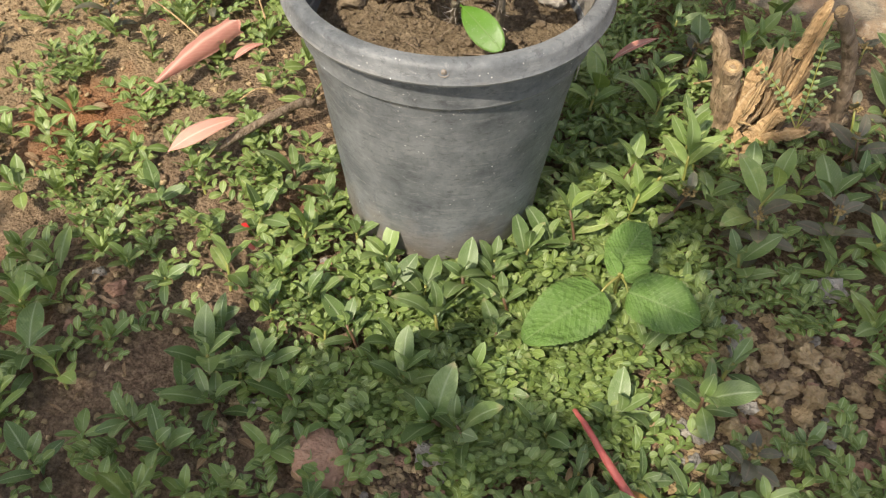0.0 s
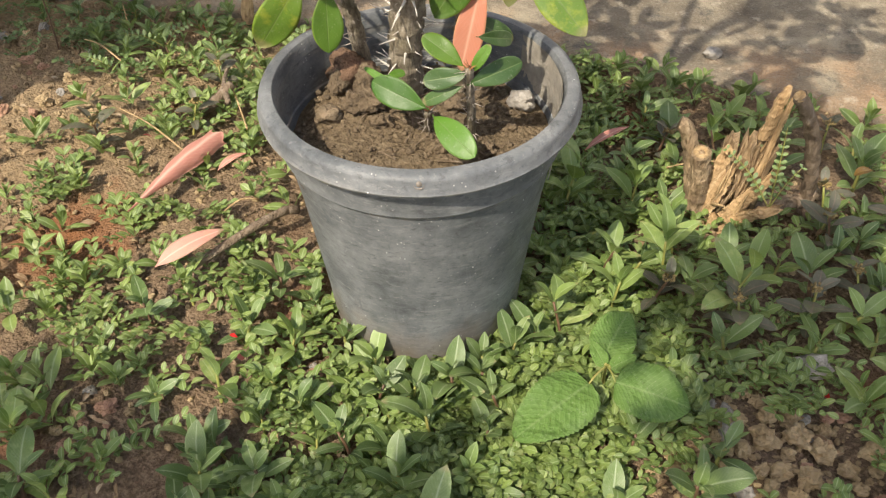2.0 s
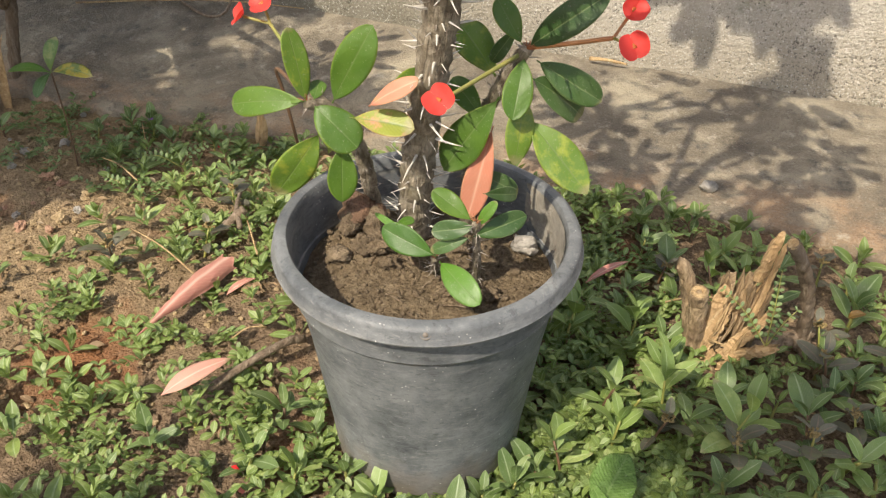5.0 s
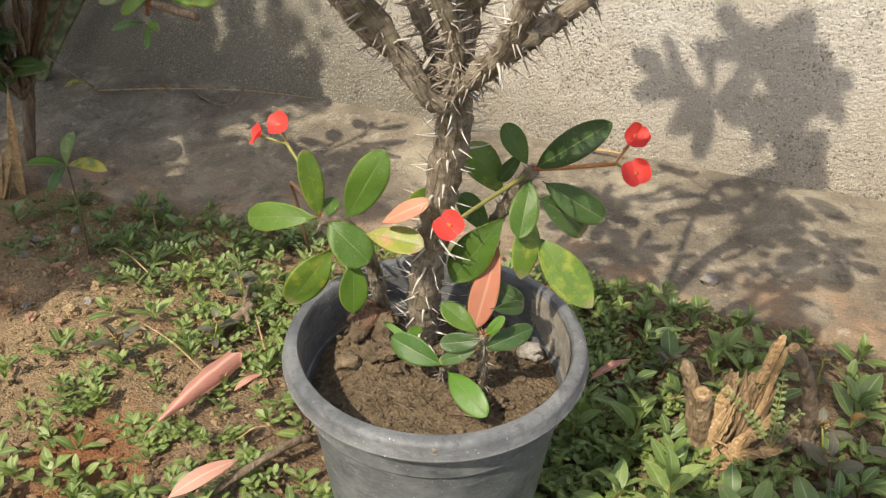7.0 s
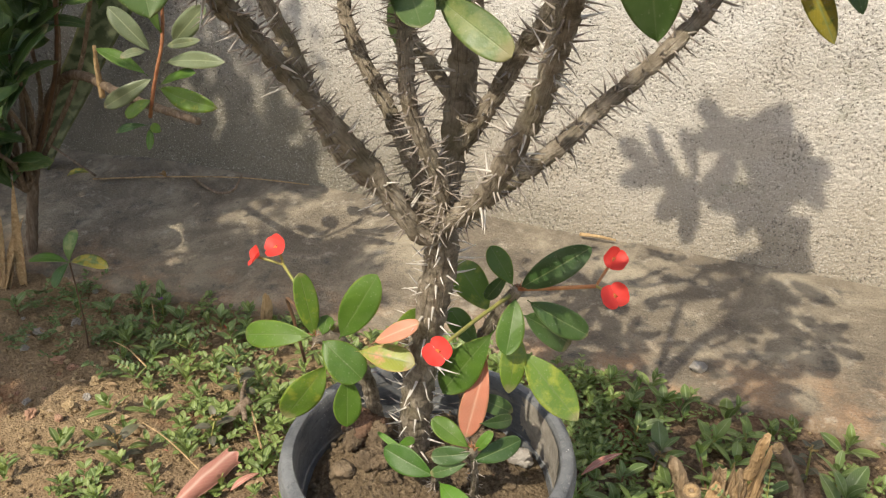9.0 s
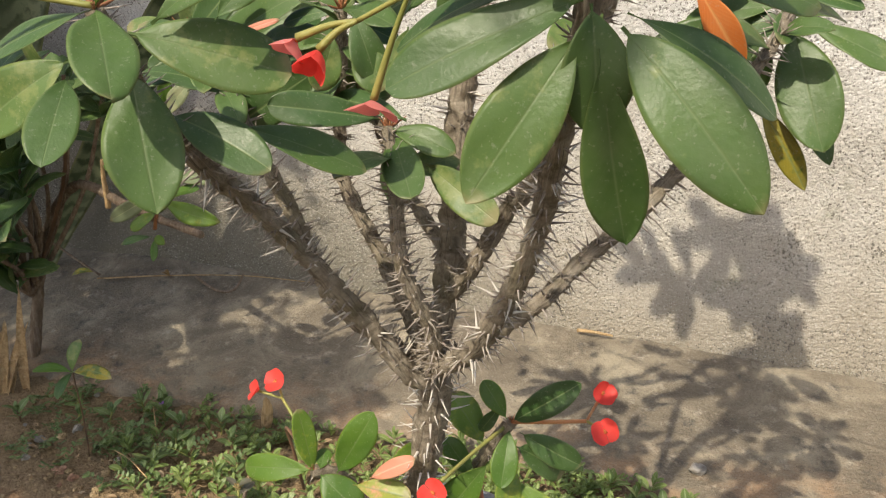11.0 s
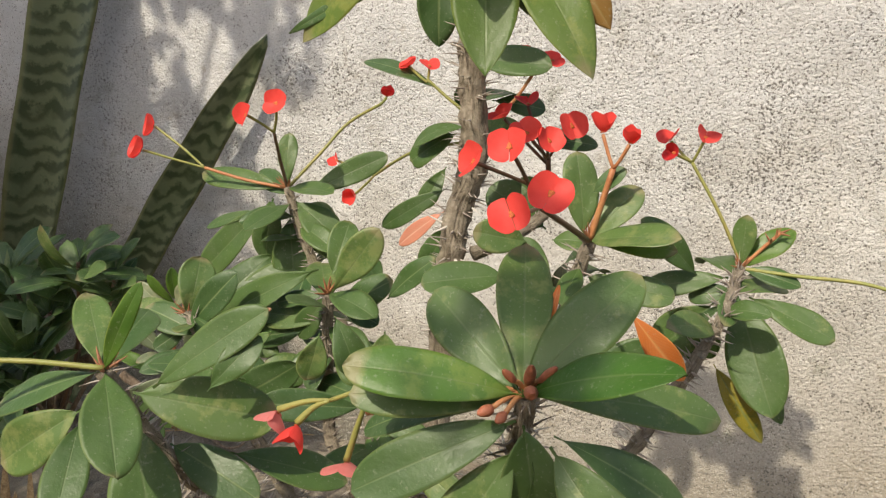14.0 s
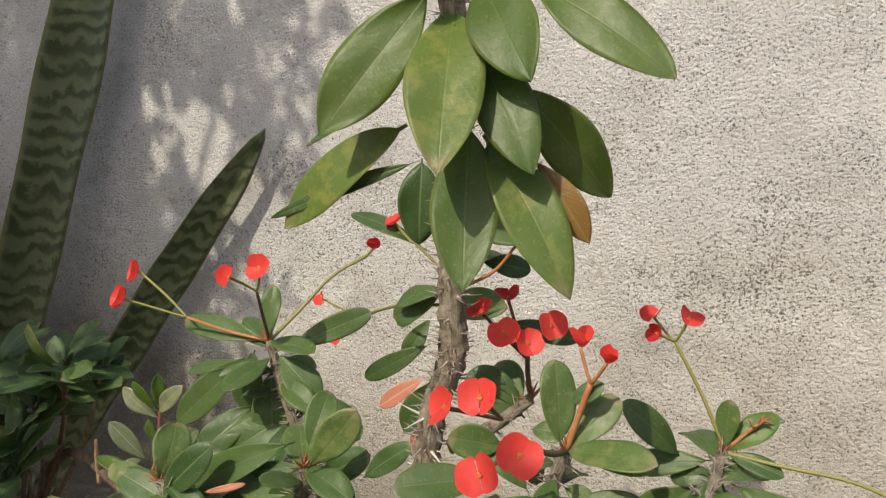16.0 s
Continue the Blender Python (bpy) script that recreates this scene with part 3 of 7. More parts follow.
def thorn_places(path, r0, r1, count, length, seed):
    """Poses for single thorns in pairs along a branch."""
    r = random.Random(seed)
    out, n = [], len(path)
    for k in range(count):
        f = (k + r.random() * 0.6) / count
        i = min(n - 2, int(f * (n - 1)))
        d = (path[i + 1] - path[i]).normalized()
        p = path[i].lerp(path[i + 1], f * (n - 1) - i)
        rad = r0 + (r1 - r0) * f
        a = k * 2.4 + r.uniform(-0.35, 0.35)
        o = d.orthogonal().normalized()
        for da in (-0.22, 0.22):
            w = Matrix.Rotation(a + da, 3, d) @ o
            way = (w + d * r.uniform(-0.15, 0.45) + Vector((r.uniform(-0.2, 0.2), r.uniform(-0.2, 0.2), 0))).normalized()
            out.append(facing(p + w * rad * 0.75, way, (0.3, 0.2, 1), r.uniform(0, 6.28)) @ Matrix.Scale(length * r.uniform(0.5, 1.2), 4))
    return out


def ground_z(x, y):
    """The height of the garden's soil, which rises gently towards the wall."""
    yy = max(-0.6, min(y, 1.45))
    z = 0.004 + 0.105 * (yy - 0.68)
    z += 0.065 * math.exp(-(((x + 0.47) / 0.35) ** 2 + ((y - 0.78) / 0.35) ** 2))
    near = math.exp(-((x + 0.3) ** 2 + (y - 0.7) ** 2) / 3.0)
    v = Vector((x, y, 0))
    z += near * (0.016 * noise.noise(v * 4.2) + 0.007 * noise.noise(v * 13))
    z += 0.035 * math.exp(-(((x + 0.95) / 0.35) ** 2 + ((y - 0.92) / 0.16) ** 2))
    return z


def stone_data(seed, r=1.0, flat=0.7, rough=0.35, rings=6, seg=9):
    rr = random.Random(seed)
    off = Vector((rr.uniform(-50, 50), rr.uniform(-50, 50), 0))
    ax = Vector((rr.uniform(0.75, 1.25), rr.uniform(0.75, 1.2), flat))
    vs, fs = [Vector((0, 0, -1))], []
    for i in range(1, rings):
        for k in range(seg):
            a, b = math.pi * i / rings, 2 * math.pi * k / seg
            vs.append(Vector((math.sin(a) * math.cos(b), math.sin(a) * math.sin(b), -math.cos(a))))
    vs.append(Vector((0, 0, 1)))
    for k in range(seg):
        e = (k + 1) % seg
        fs.append((0, 1 + e, 1 + k))
        for i in range(rings - 2):
            a = 1 + i * seg
            fs.append((a + k, a + e, a + seg + e, a + seg + k))
        fs.append((1 + (rings - 2) * seg + k, 1 + (rings - 2) * seg + e, len(vs) - 1))
    out = []
    for v in vs:
        h = 1 + rough * noise.noise(v * 1.5 + off) + rough * 0.5 * noise.noise(v * 4 + off) + (rough * 0.35 * noise.noise(v * 9 + off) if rings > 12 else 0)
        out.append(Vector((v.x * ax.x, v.y * ax.y, v.z * ax.z)) * h * r)
    return out, fs


# ---- ground, pavement, wall ----
def spread(fine0, fine1, step, far):
    a = list(np.arange(fine0, fine1 + step / 2, step))
    return [fine0 - f for f in far[::-1]] + a + [fine1 + f for f in far]


def build_ground():
    xs = spread(-1.9, 1.1, 0.014, [0.1, 0.4, 1.2, 4, 12, 60])
    ys = spread(-0.35, 1.5, 0.014, [0.1, 0.4, 1.2, 4, 12, 60])
    vs = [(x, y, ground_z(x, y) + ((0.004 + 0.007 * max(0, min(1, (-x - 0.45) * 4))) * noise.noise(Vector((x, y, 3)) * 32) + 0.003 * noise.noise(Vector((x, y, 5)) * 90) if -2 < x < 1.2 and -0.4 < y < 1.6 else 0)) for x in xs for y in ys]
    m = len(ys)
    fs = [(i * m + j, (i + 1) * m + j, (i + 1) * m + j + 1, i * m + j + 1) for i in range(len(xs) - 1) for j in range(m - 1)]
    ob = new("ground", mesh_of("ground", vs, fs, M["soil"]))
    tagged(ob, "brown garden soil, sandy in places, rising gently towards the wall", "ground", kind="structure")


def apron_edge(x):
    return 1.315 - 0.10 * max(0, x) + 0.03 * noise.noise(Vector((x * 4.0, 0, 1))) + 0.012 * noise.noise(Vector((x * 19, 0, 2)))


def apron_z(x, y):
    e = apron_edge(x)
    back = max(0.135, min(0.215, 0.165 - 0.045 * (x + 0.1)))
    s = max(0.0, min(1.0, (y - e) / (1.77 - e)))
    z = 0.083 + (back - 0.083) * s ** 1.1
    return z + 0.006 * noise.noise(Vector((x, y, 0)) * 6) + 0.0025 * noise.noise(Vector((x, y, 0)) * 28)


def build_apron():
    xs = np.arange(-5.2, 4.3, 0.02)
    vs, fs = [], []
    n = 26
    for x in xs:
        e = apron_edge(x)
        vs.append((x, e - 0.012, -0.02))
        vs.append((x, e - 0.006 + 0.004 * noise.noise(Vector((x * 40, 0, 0))), apron_z(x, e) - 0.008))
        for k in range(n):
            y = e + (1.80 - e) * k / (n - 1)
            vs.append((x, y, apron_z(x, y)))
    m = n + 2
    for i in range(len(xs) - 1):
        for j in range(m - 1):
            fs.append((i * m + j, (i + 1) * m + j, (i + 1) * m + j + 1, i * m + j + 1))
    ob = new("pavement", mesh_of("pavement", vs, fs, M["apron"]))
    tagged(ob, "worn stained cement strip sloping along the foot of the wall", "pavement", kind="structure")


def build_wall():
    xs = spread(-2.2, 1.3, 0.02, [1.0, 3.0])
    zs = [-0.3] + list(np.arange(0.0, 1.9, 0.02)) + [2.2, 2.6]
    vs, fs = [], []
    for x in xs:
        for z in zs:
            vs.append((x, 1.77 + 0.008 * noise.noise(Vector((x, 0, z)) * 3) + 0.003 * noise.noise(Vector((x, 0, z)) * 22), z))
    m = len(zs)
    for i in range(len(xs) - 1):
        for j in range(m - 1):
            fs.append((i * m + j, (i + 1) * m + j, (i + 1) * m + j + 1, i * m + j + 1))
    c = len(vs)
    x0, x1 = xs[0], xs[-1]
    vs += [(x0, 1.99, -0.3), (x0, 1.99, 2.6), (x1, 1.99, -0.3), (x1, 1.99, 2.6)]
    e = (len(xs) - 1) * m
    fs += [(c, c + 2, c + 3, c + 1)]
    fs += [tuple([*range(0, m), c + 1, c])[::-1], (*range(e, e + m), c + 3, c + 2)]
    fs += [tuple([*range(m - 1, e + m, m), c + 3, c + 1])]
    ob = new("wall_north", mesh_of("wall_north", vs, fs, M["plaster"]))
    tagged(ob, "garden wall with rough grey-white pebbledash plaster, damp at its foot", "wall", kind="structure")


build_ground()
build_apron()
build_wall()


# ---- the flower pot ----
POT_AXIS = Vector((0.033, -0.108, 1.0)).normalized()
POT_TOP = Vector((-0.172, 0.684, 0.326))
POT_HIGH = 0.292
POT = facing(POT_TOP - POT_AXIS * POT_HIGH, Vector((0.94, 0.33, 0)) - POT_AXIS * Vector((0.94, 0.33, 0)).dot(POT_AXIS), POT_AXIS)


def lathe(profile, seg=112, closed=False, a0=0.0, a1=2 * math.pi, jitter=0.0):
    whole = abs(a1 - a0 - 2 * math.pi) < 1e-6
    n = seg if whole else seg + 1
    vs = []
    for k in range(n):
        a = a0 + (a1 - a0) * k / seg
        for r, z in profile:
            q = r * (1 + jitter * noise.noise(Vector((math.cos(a) * 2, math.sin(a) * 2, z * 9))))
            vs.append((q * math.cos(a), q * math.sin(a), z))
    m = len(profile)
    fs = []
    for k in range(seg):
        e = (k + 1) % n
        for j in range(m - 1 if not closed else m):
            j2 = (j + 1) % m
            fs.append((k * m + j, e * m + j, e * m + j2, k * m + j2))
    return vs, fs


def build_pot():
    pot = thing("flower_pot", POT, "round grey plastic flower pot speckled white, standing among weeds", "flower pot")
    H = POT_HIGH
    body = [(0.0, 0.006), (0.085, 0.006), (0.088, 0.0), (0.1005, 0.0), (0.103, 0.003), (0.1035, 0.013), (0.1015, 0.0155),
            (0.1035, 0.03), (0.111, 0.09), (0.1185, 0.15), (0.1255, 0.205), (0.1298, H - 0.0575), (0.1325, H - 0.0560), (0.1352, H - 0.0545), (0.1362, H - 0.0525), (0.1358, H - 0.0505), (0.1398, H - 0.026), (0.1412, H - 0.0135),
            (0.1335, H - 0.0135), (0.1325, H - 0.05), (0.123, 0.18), (0.1085, 0.05), (0.106, 0.012), (0.0, 0.012)]
    vs, fs = lathe(body, jitter=0.004)
    me = mesh_of("body", vs, fs, M["pot"])
    me.set_sharp_from_angle(angle=radians(28))
    part("body", me, pot, m=POT)
    rim = [(0.1400, H - 0.0145), (0.1490, H - 0.0190), (0.1508, H - 0.0184), (0.1513, H - 0.0164), (0.1500, H - 0.0148), (0.1484, H - 0.0050), (0.1470, H - 0.0018), (0.1440, H - 0.0002), (0.1400, H + 0.0006),
           (0.1358, H), (0.1340, H - 0.0025), (0.1330, H - 0.012), (0.1325, H - 0.0145)]
    vs, fs = lathe(rim, closed=True, jitter=0.004)
    me = mesh_of("rim", vs, fs, M["pot"])
    me.set_sharp_from_angle(angle=radians(40))
    part("rim", me, pot, "rolled grey plastic rim", m=POT)
    vs, fs = [], []
    for k in range(49):
        t = k / 48
        ang = radians(-22 + 62 * t)
        for q in range(23):
            s = q / 22
            z = H - 0.004 - 0.082 * s
            wall_r = 0.1325 - max(0.0, H - 0.05 - z) * 0.085 - 0.0002
            edge = min(t, 1 - t) * 4 - 1.0 + 0.8 * s + 1.5 * noise.noise(Vector((t * 7, s * 5, 2))) + 0.7 * noise.noise(Vector((t * 25, s * 19, 5)))
            r = wall_r - max(-0.0012, min(0.0006, 0.0006 * edge)) - 0.0005 * noise.noise(Vector((t * 60, s * 45, 1)))
            vs.append((r * math.cos(ang), r * math.sin(ang), z))
    for k in range(48):
        for q in range(22):
            fs.append((k * 23 + q, k * 23 + q + 1, (k + 1) * 23 + q + 1, (k + 1) * 23 + q))
    part("silt_crust", mesh_of("silt_crust", vs, fs, M["crust"]), pot, "pale crust of dried silt inside the pot", m=POT)
    vs, fs = lathe([(0.0, 0.0018), (0.0022, 0.0018), (0.0028, 0.0), (0.0042, 0.0), (0.0046, 0.0012), (0.0050, 0.0)], seg=16)
    at = POT @ Matrix.Rotation(radians(-89), 4, "Z") @ Matrix.Translation((0.1475, 0, H - 0.006)) @ Matrix.Rotation(radians(60), 4, "Y")
    part("mould_mark", mesh_of("mould_mark", vs, fs, M["pot"]), pot, m=at)


build_pot()
SOIL_DEEP = 0.062


def pot_soil_z(a, b):
    """Height of the soil over its middle plane, at pot coordinates a, b."""
    v = Vector((a, b, 0))
    z = 0.006 * noise.noise(v * 22) + 0.004 * noise.noise(v * 60) + 0.002 * noise.noise(v * 150)
    z += 0.024 * math.exp(-(((a + 0.068) / 0.036) ** 2 + ((b - 0.058) / 0.040) ** 2)) * (1 + 0.5 * noise.noise(v * 75))
    return z


def on_soil(a, b, up=0.0):
    return POT @ Vector((a, b, POT_HIGH - SOIL_DEEP + pot_soil_z(a, b) + up))


def build_pot_soil():
    vs, fs = [], []
    rings, seg = 30, 96
    vs.append((0, 0, POT_HIGH - SOIL_DEEP + pot_soil_z(0, 0)))
    for i in range(1, rings + 1):
        r = 0.1292 * i / rings
        for k in range(seg):
            t = 2 * math.pi * k / seg
            a, b = r * math.cos(t), r * math.sin(t)
            vs.append((a, b, POT_HIGH - SOIL_DEEP + pot_soil_z(a, b) - 0.006 * (i / rings) ** 8))
    for k in range(seg):
        e = (k + 1) % seg
        fs.append((0, 1 + k, 1 + e))
        for i in range(rings - 1):
            p = 1 + i * seg
            fs.append((p + k, p + seg + k, p + seg + e, p + e))
    thing("potting_soil", POT, "dry brown crumbly soil filling the flower pot", "soil", kind="stuff", data=mesh_of("potting_soil", vs, fs, M["pot_soil"]))


build_pot_soil()


def lump(name, at, size, seed, material, label, category, flat=0.7, rough=0.35, group="", rings=16, seg=24):
    vs, fs = stone_data(seed, size, flat, rough, rings, seg)
    me = mesh_of(name, vs, fs, material)
    return thing(name, Matrix.Translation(at) @ Matrix.Rotation(seed * 1.7, 4, "Z"), label, category, group, data=me)


for _i, (_a, _b, _s) in enumerate([(-0.074, 0.066, 0.019), (-0.082, 0.048, 0.015), (-0.056, 0.052, 0.016), (-0.050, 0.030, 0.013), (-0.066, 0.024, 0.012), (-0.030, 0.038, 0.012), (-0.040, 0.010, 0.009), (0.045, 0.005, 0.009), (0.020, -0.030, 0.006), (0.065, -0.030, 0.007), (0.03, 0.04, 0.011), (0.06, 0.075, 0.013)]):
    lump("soil_clod", on_soil(_a, _b, _s * 0.30), _s, 11 + _i, M["clod_red" if _i < 1 else "clod"], "crumbly reddish-brown clod of earth in the flower pot", "soil clod", 0.85, 0.5 if _i < 3 else 0.7, "clods in the pot")
_cr = random.Random(9)
_vs, _fs = [], []
for _k in range(420):
    _t, _q = _cr.uniform(0, 6.28), 0.125 * _cr.random() ** 0.5
    _v, _f = stone_data(_k % 25, _cr.uniform(0.0010, 0.0036) * (1.6 if _cr.random() < 0.1 else 1), 0.8, 0.5, 4, 6)
    _p = on_soil(_q * math.cos(_t), _q * math.sin(_t), 0.0008)
    _fs += [tuple(i + len(_vs) for i in f) for f in _f]
    _vs += [v + _p for v in _v]
thing("soil_crumbs", Matrix.Identity(4), "loose crumbs of brown earth in the flower pot", "soil", kind="stuff", data=mesh_of("soil_crumbs", _vs, _fs, M["clod"]))
lump("pebble", on_soil(0.101, 0.042, 0.008), 0.0125, 33, M["stone_b"], "rough pale grey pebble lying in the flower pot", "pebble", 0.75, 0.4)
lump("pebble", on_soil(-0.091, 0.016, 0.006), 0.0105, 34, M["stone_pot"], "small dull brown pebble lying in the flower pot", "pebble", 0.75, 0.4)

# ---- the thorny plant in the pot ----
PLANT = thing("crown_of_thorns", on_soil(-0.03, 0.05), "tall thorny potted shrub with oval green leaves and small red flowers", "potted plant")
BRANCHES = {}
BRANCHES["trunk"] = [(-0.214, 0.752, 0.262), (-0.198, 0.718, 0.349), (-0.175, 0.683, 0.449), (-0.148, 0.648, 0.55), (-0.142, 0.625, 0.592)]
BRANCHES["limb_far_left"] = [(-0.142, 0.625, 0.588), (-0.153, 0.61, 0.585), (-0.194, 0.575, 0.66), (-0.241, 0.54, 0.732), (-0.246, 0.47, 0.787), (-0.264, 0.445, 0.832), (-0.275, 0.424, 0.883)]
BRANCHES["limb_left"] = [(-0.142, 0.625, 0.588), (-0.215, 0.6, 0.644), (-0.245, 0.59, 0.716), (-0.266, 0.59, 0.752), (-0.299, 0.595, 0.806), (-0.366, 0.628, 0.862)]
BRANCHES["limb_mid_left"] = [(-0.142, 0.625, 0.588), (-0.19, 0.64, 0.671), (-0.231, 0.65, 0.736), (-0.24, 0.66, 0.773), (-0.235, 0.661, 0.881)]
BRANCHES["limb_front"] = [(-0.142, 0.625, 0.588), (-0.13, 0.6, 0.629), (-0.146, 0.575, 0.69), (-0.15, 0.57, 0.745), (-0.167, 0.598, 0.795)]
BRANCHES["limb_leader"] = [(-0.142, 0.625, 0.588), (-0.132, 0.64, 0.678), (-0.125, 0.645, 0.805), (-0.101, 0.638, 0.953), (-0.083, 0.632, 0.997), (-0.079, 0.622, 1.054), (-0.076, 0.615, 1.263), (-0.076, 0.612, 1.36), (-0.07, 0.61, 1.47)]
BRANCHES["limb_back"] = [(-0.138, 0.645, 0.69), (-0.175, 0.67, 0.72), (-0.193, 0.69, 0.728), (-0.255, 0.725, 0.83), (-0.31, 0.755, 0.91), (-0.333, 0.765, 0.965)]
BRANCHES["limb_front_right"] = [(-0.142, 0.625, 0.588), (-0.092, 0.58, 0.631), (-0.053, 0.545, 0.697), (-0.028, 0.51, 0.753), (-0.005, 0.45, 0.82), (0.016, 0.411, 0.901)]
BRANCHES["limb_mid_right"] = [(-0.129, 0.635, 0.652), (-0.098, 0.62, 0.698), (-0.072, 0.61, 0.742), (-0.058, 0.6, 0.756), (-0.02, 0.6, 0.85), (0.013, 0.608, 0.948)]
BRANCHES["limb_right"] = [(-0.142, 0.625, 0.588), (-0.057, 0.62, 0.655), (-0.023, 0.65, 0.69), (0.036, 0.69, 0.752), (0.098, 0.73, 0.849), (0.118, 0.789, 0.895)]
BRANCHES["limb_rear"] = [(-0.128, 0.645, 0.74), (-0.14, 0.70, 0.83), (-0.146, 0.775, 0.95), (-0.138, 0.805, 1.09)]
BRANCHES["top_left"] = [(-0.074, 0.612, 1.4), (-0.18, 0.612, 1.45), (-0.31, 0.61, 1.50)]
BRANCHES["top_mid"] = [(-0.072, 0.611, 1.45), (-0.12, 0.611, 1.51), (-0.165, 0.61, 1.58)]
BRANCHES["top_right"] = [(-0.073, 0.611, 1.42), (-0.03, 0.612, 1.50), (-0.06, 0.61, 1.56)]
BRANCHES["limb_small"] = [(-0.085, 0.632, 0.93), (-0.06, 0.655, 0.94), (-0.031, 0.68, 0.961)]
BRANCHES["shoot_left"] = [(-0.262, 0.765, 0.268), (-0.25, 0.7, 0.386), (-0.257, 0.66, 0.439), (-0.273, 0.643, 0.451)]
BRANCHES["shoot_right"] = [(-0.165, 0.78, 0.268), (-0.149, 0.745, 0.391), (-0.115, 0.722, 0.467), (-0.093, 0.711, 0.502)]
BRANCHES["sprout_front"] = [(-0.17, 0.7, 0.262), (-0.157, 0.664, 0.303)]
BRANCHES["sprout_side"] = [(-0.125, 0.7, 0.26), (-0.113, 0.65, 0.359)]
GIRTH = {"top_left": (0.006, 0.005, 20, 0.012), "top_mid": (0.006, 0.005, 12, 0.012), "top_right": (0.006, 0.005, 16, 0.012), "trunk": (0.0175, 0.0140, 70, 0.017), "limb_leader": (0.0115, 0.0095, 130, 0.015), "limb_far_left": (0.0088, 0.0056, 72, 0.015), "limb_right": (0.0082, 0.0046, 84, 0.017),
         "limb_front_right": (0.0090, 0.0056, 66, 0.015), "shoot_left": (0.0085, 0.0065, 18, 0.010), "shoot_right": (0.0080, 0.0060, 20, 0.012), "sprout_front": (0.005, 0.0035, 8, 0.009),
         "sprout_side": (0.0045, 0.0035, 10, 0.010), "limb_small": (0.006, 0.005, 8, 0.010), "limb_back": (0.0062, 0.0046, 50, 0.014)}
LIMB = {}
THORN = tube("thorn", [(0, 0, 0), (0.3, 0.01, 0.0), (0.65, 0.03, 0.0), (1.0, 0.08, 0.0)], 0.062, 0.008, M["thorn_white"], step=0.17, sides=6)[0]
for _k, (_name, _pts) in enumerate(BRANCHES.items()):
    _r0, _r1, _n, _len = GIRTH.get(_name, (0.0074, 0.0050, 64, 0.015))
    _me, _path = tube("branch", _pts, _r0, _r1, M["bark"], step=0.003, sides=16, knob=0.22 if _name == "trunk" else 0.34, seed=_k)
    LIMB[_name] = part("trunk" if _name == "trunk" else "branch", _me, PLANT, "thick grey-brown thorny stem" if _name == "trunk" else "")
    if _name == "trunk":
        for _m in thorn_places(_path[4:], _r0, _r1, _n, 0.024, 3):
            part("thorn", THORN, LIMB[_name], m=_m)
        part("thorn_cover", thorn_mesh(_path[10:], _r0, _r1, _n // 2, 0.012, M["thorn"], 4), LIMB[_name], kind="stuff")
    else:
        if _name in ("limb_leader", "limb_front_right", "limb_far_left"):
            for _m in thorn_places(_path[14:], _r0, _r1, int(_n * 0.35), _len * 1.4, 60 + _k):
                part("thorn", THORN, LIMB[_name], m=_m)
        part("thorn_cover", thorn_mesh(_path, _r0, _r1, int(_n * 1.8), _len * 1.2, M["thorn"], 20 + _k), LIMB[_name], kind="stuff")

LEAF_COUNT = [0]
LEAF_LABELS = {"leaf_red": "withered salmon-pink leaf", "leaf_orange": "orange withered leaf", "leaf_yellow": "yellowing leaf", "leaf_brown": "brownish-olive leaf", "leaf_pinkgreen": "leaf half green, half pink"}


BUD = tube("bud", [(0, 0, 0), (0.35, 0.02, 0.01), (0.75, 0.0, 0.03), (1.0, -0.03, 0.05)], 0.11, 0.015, M["bud"], step=0.2, sides=6)[0]


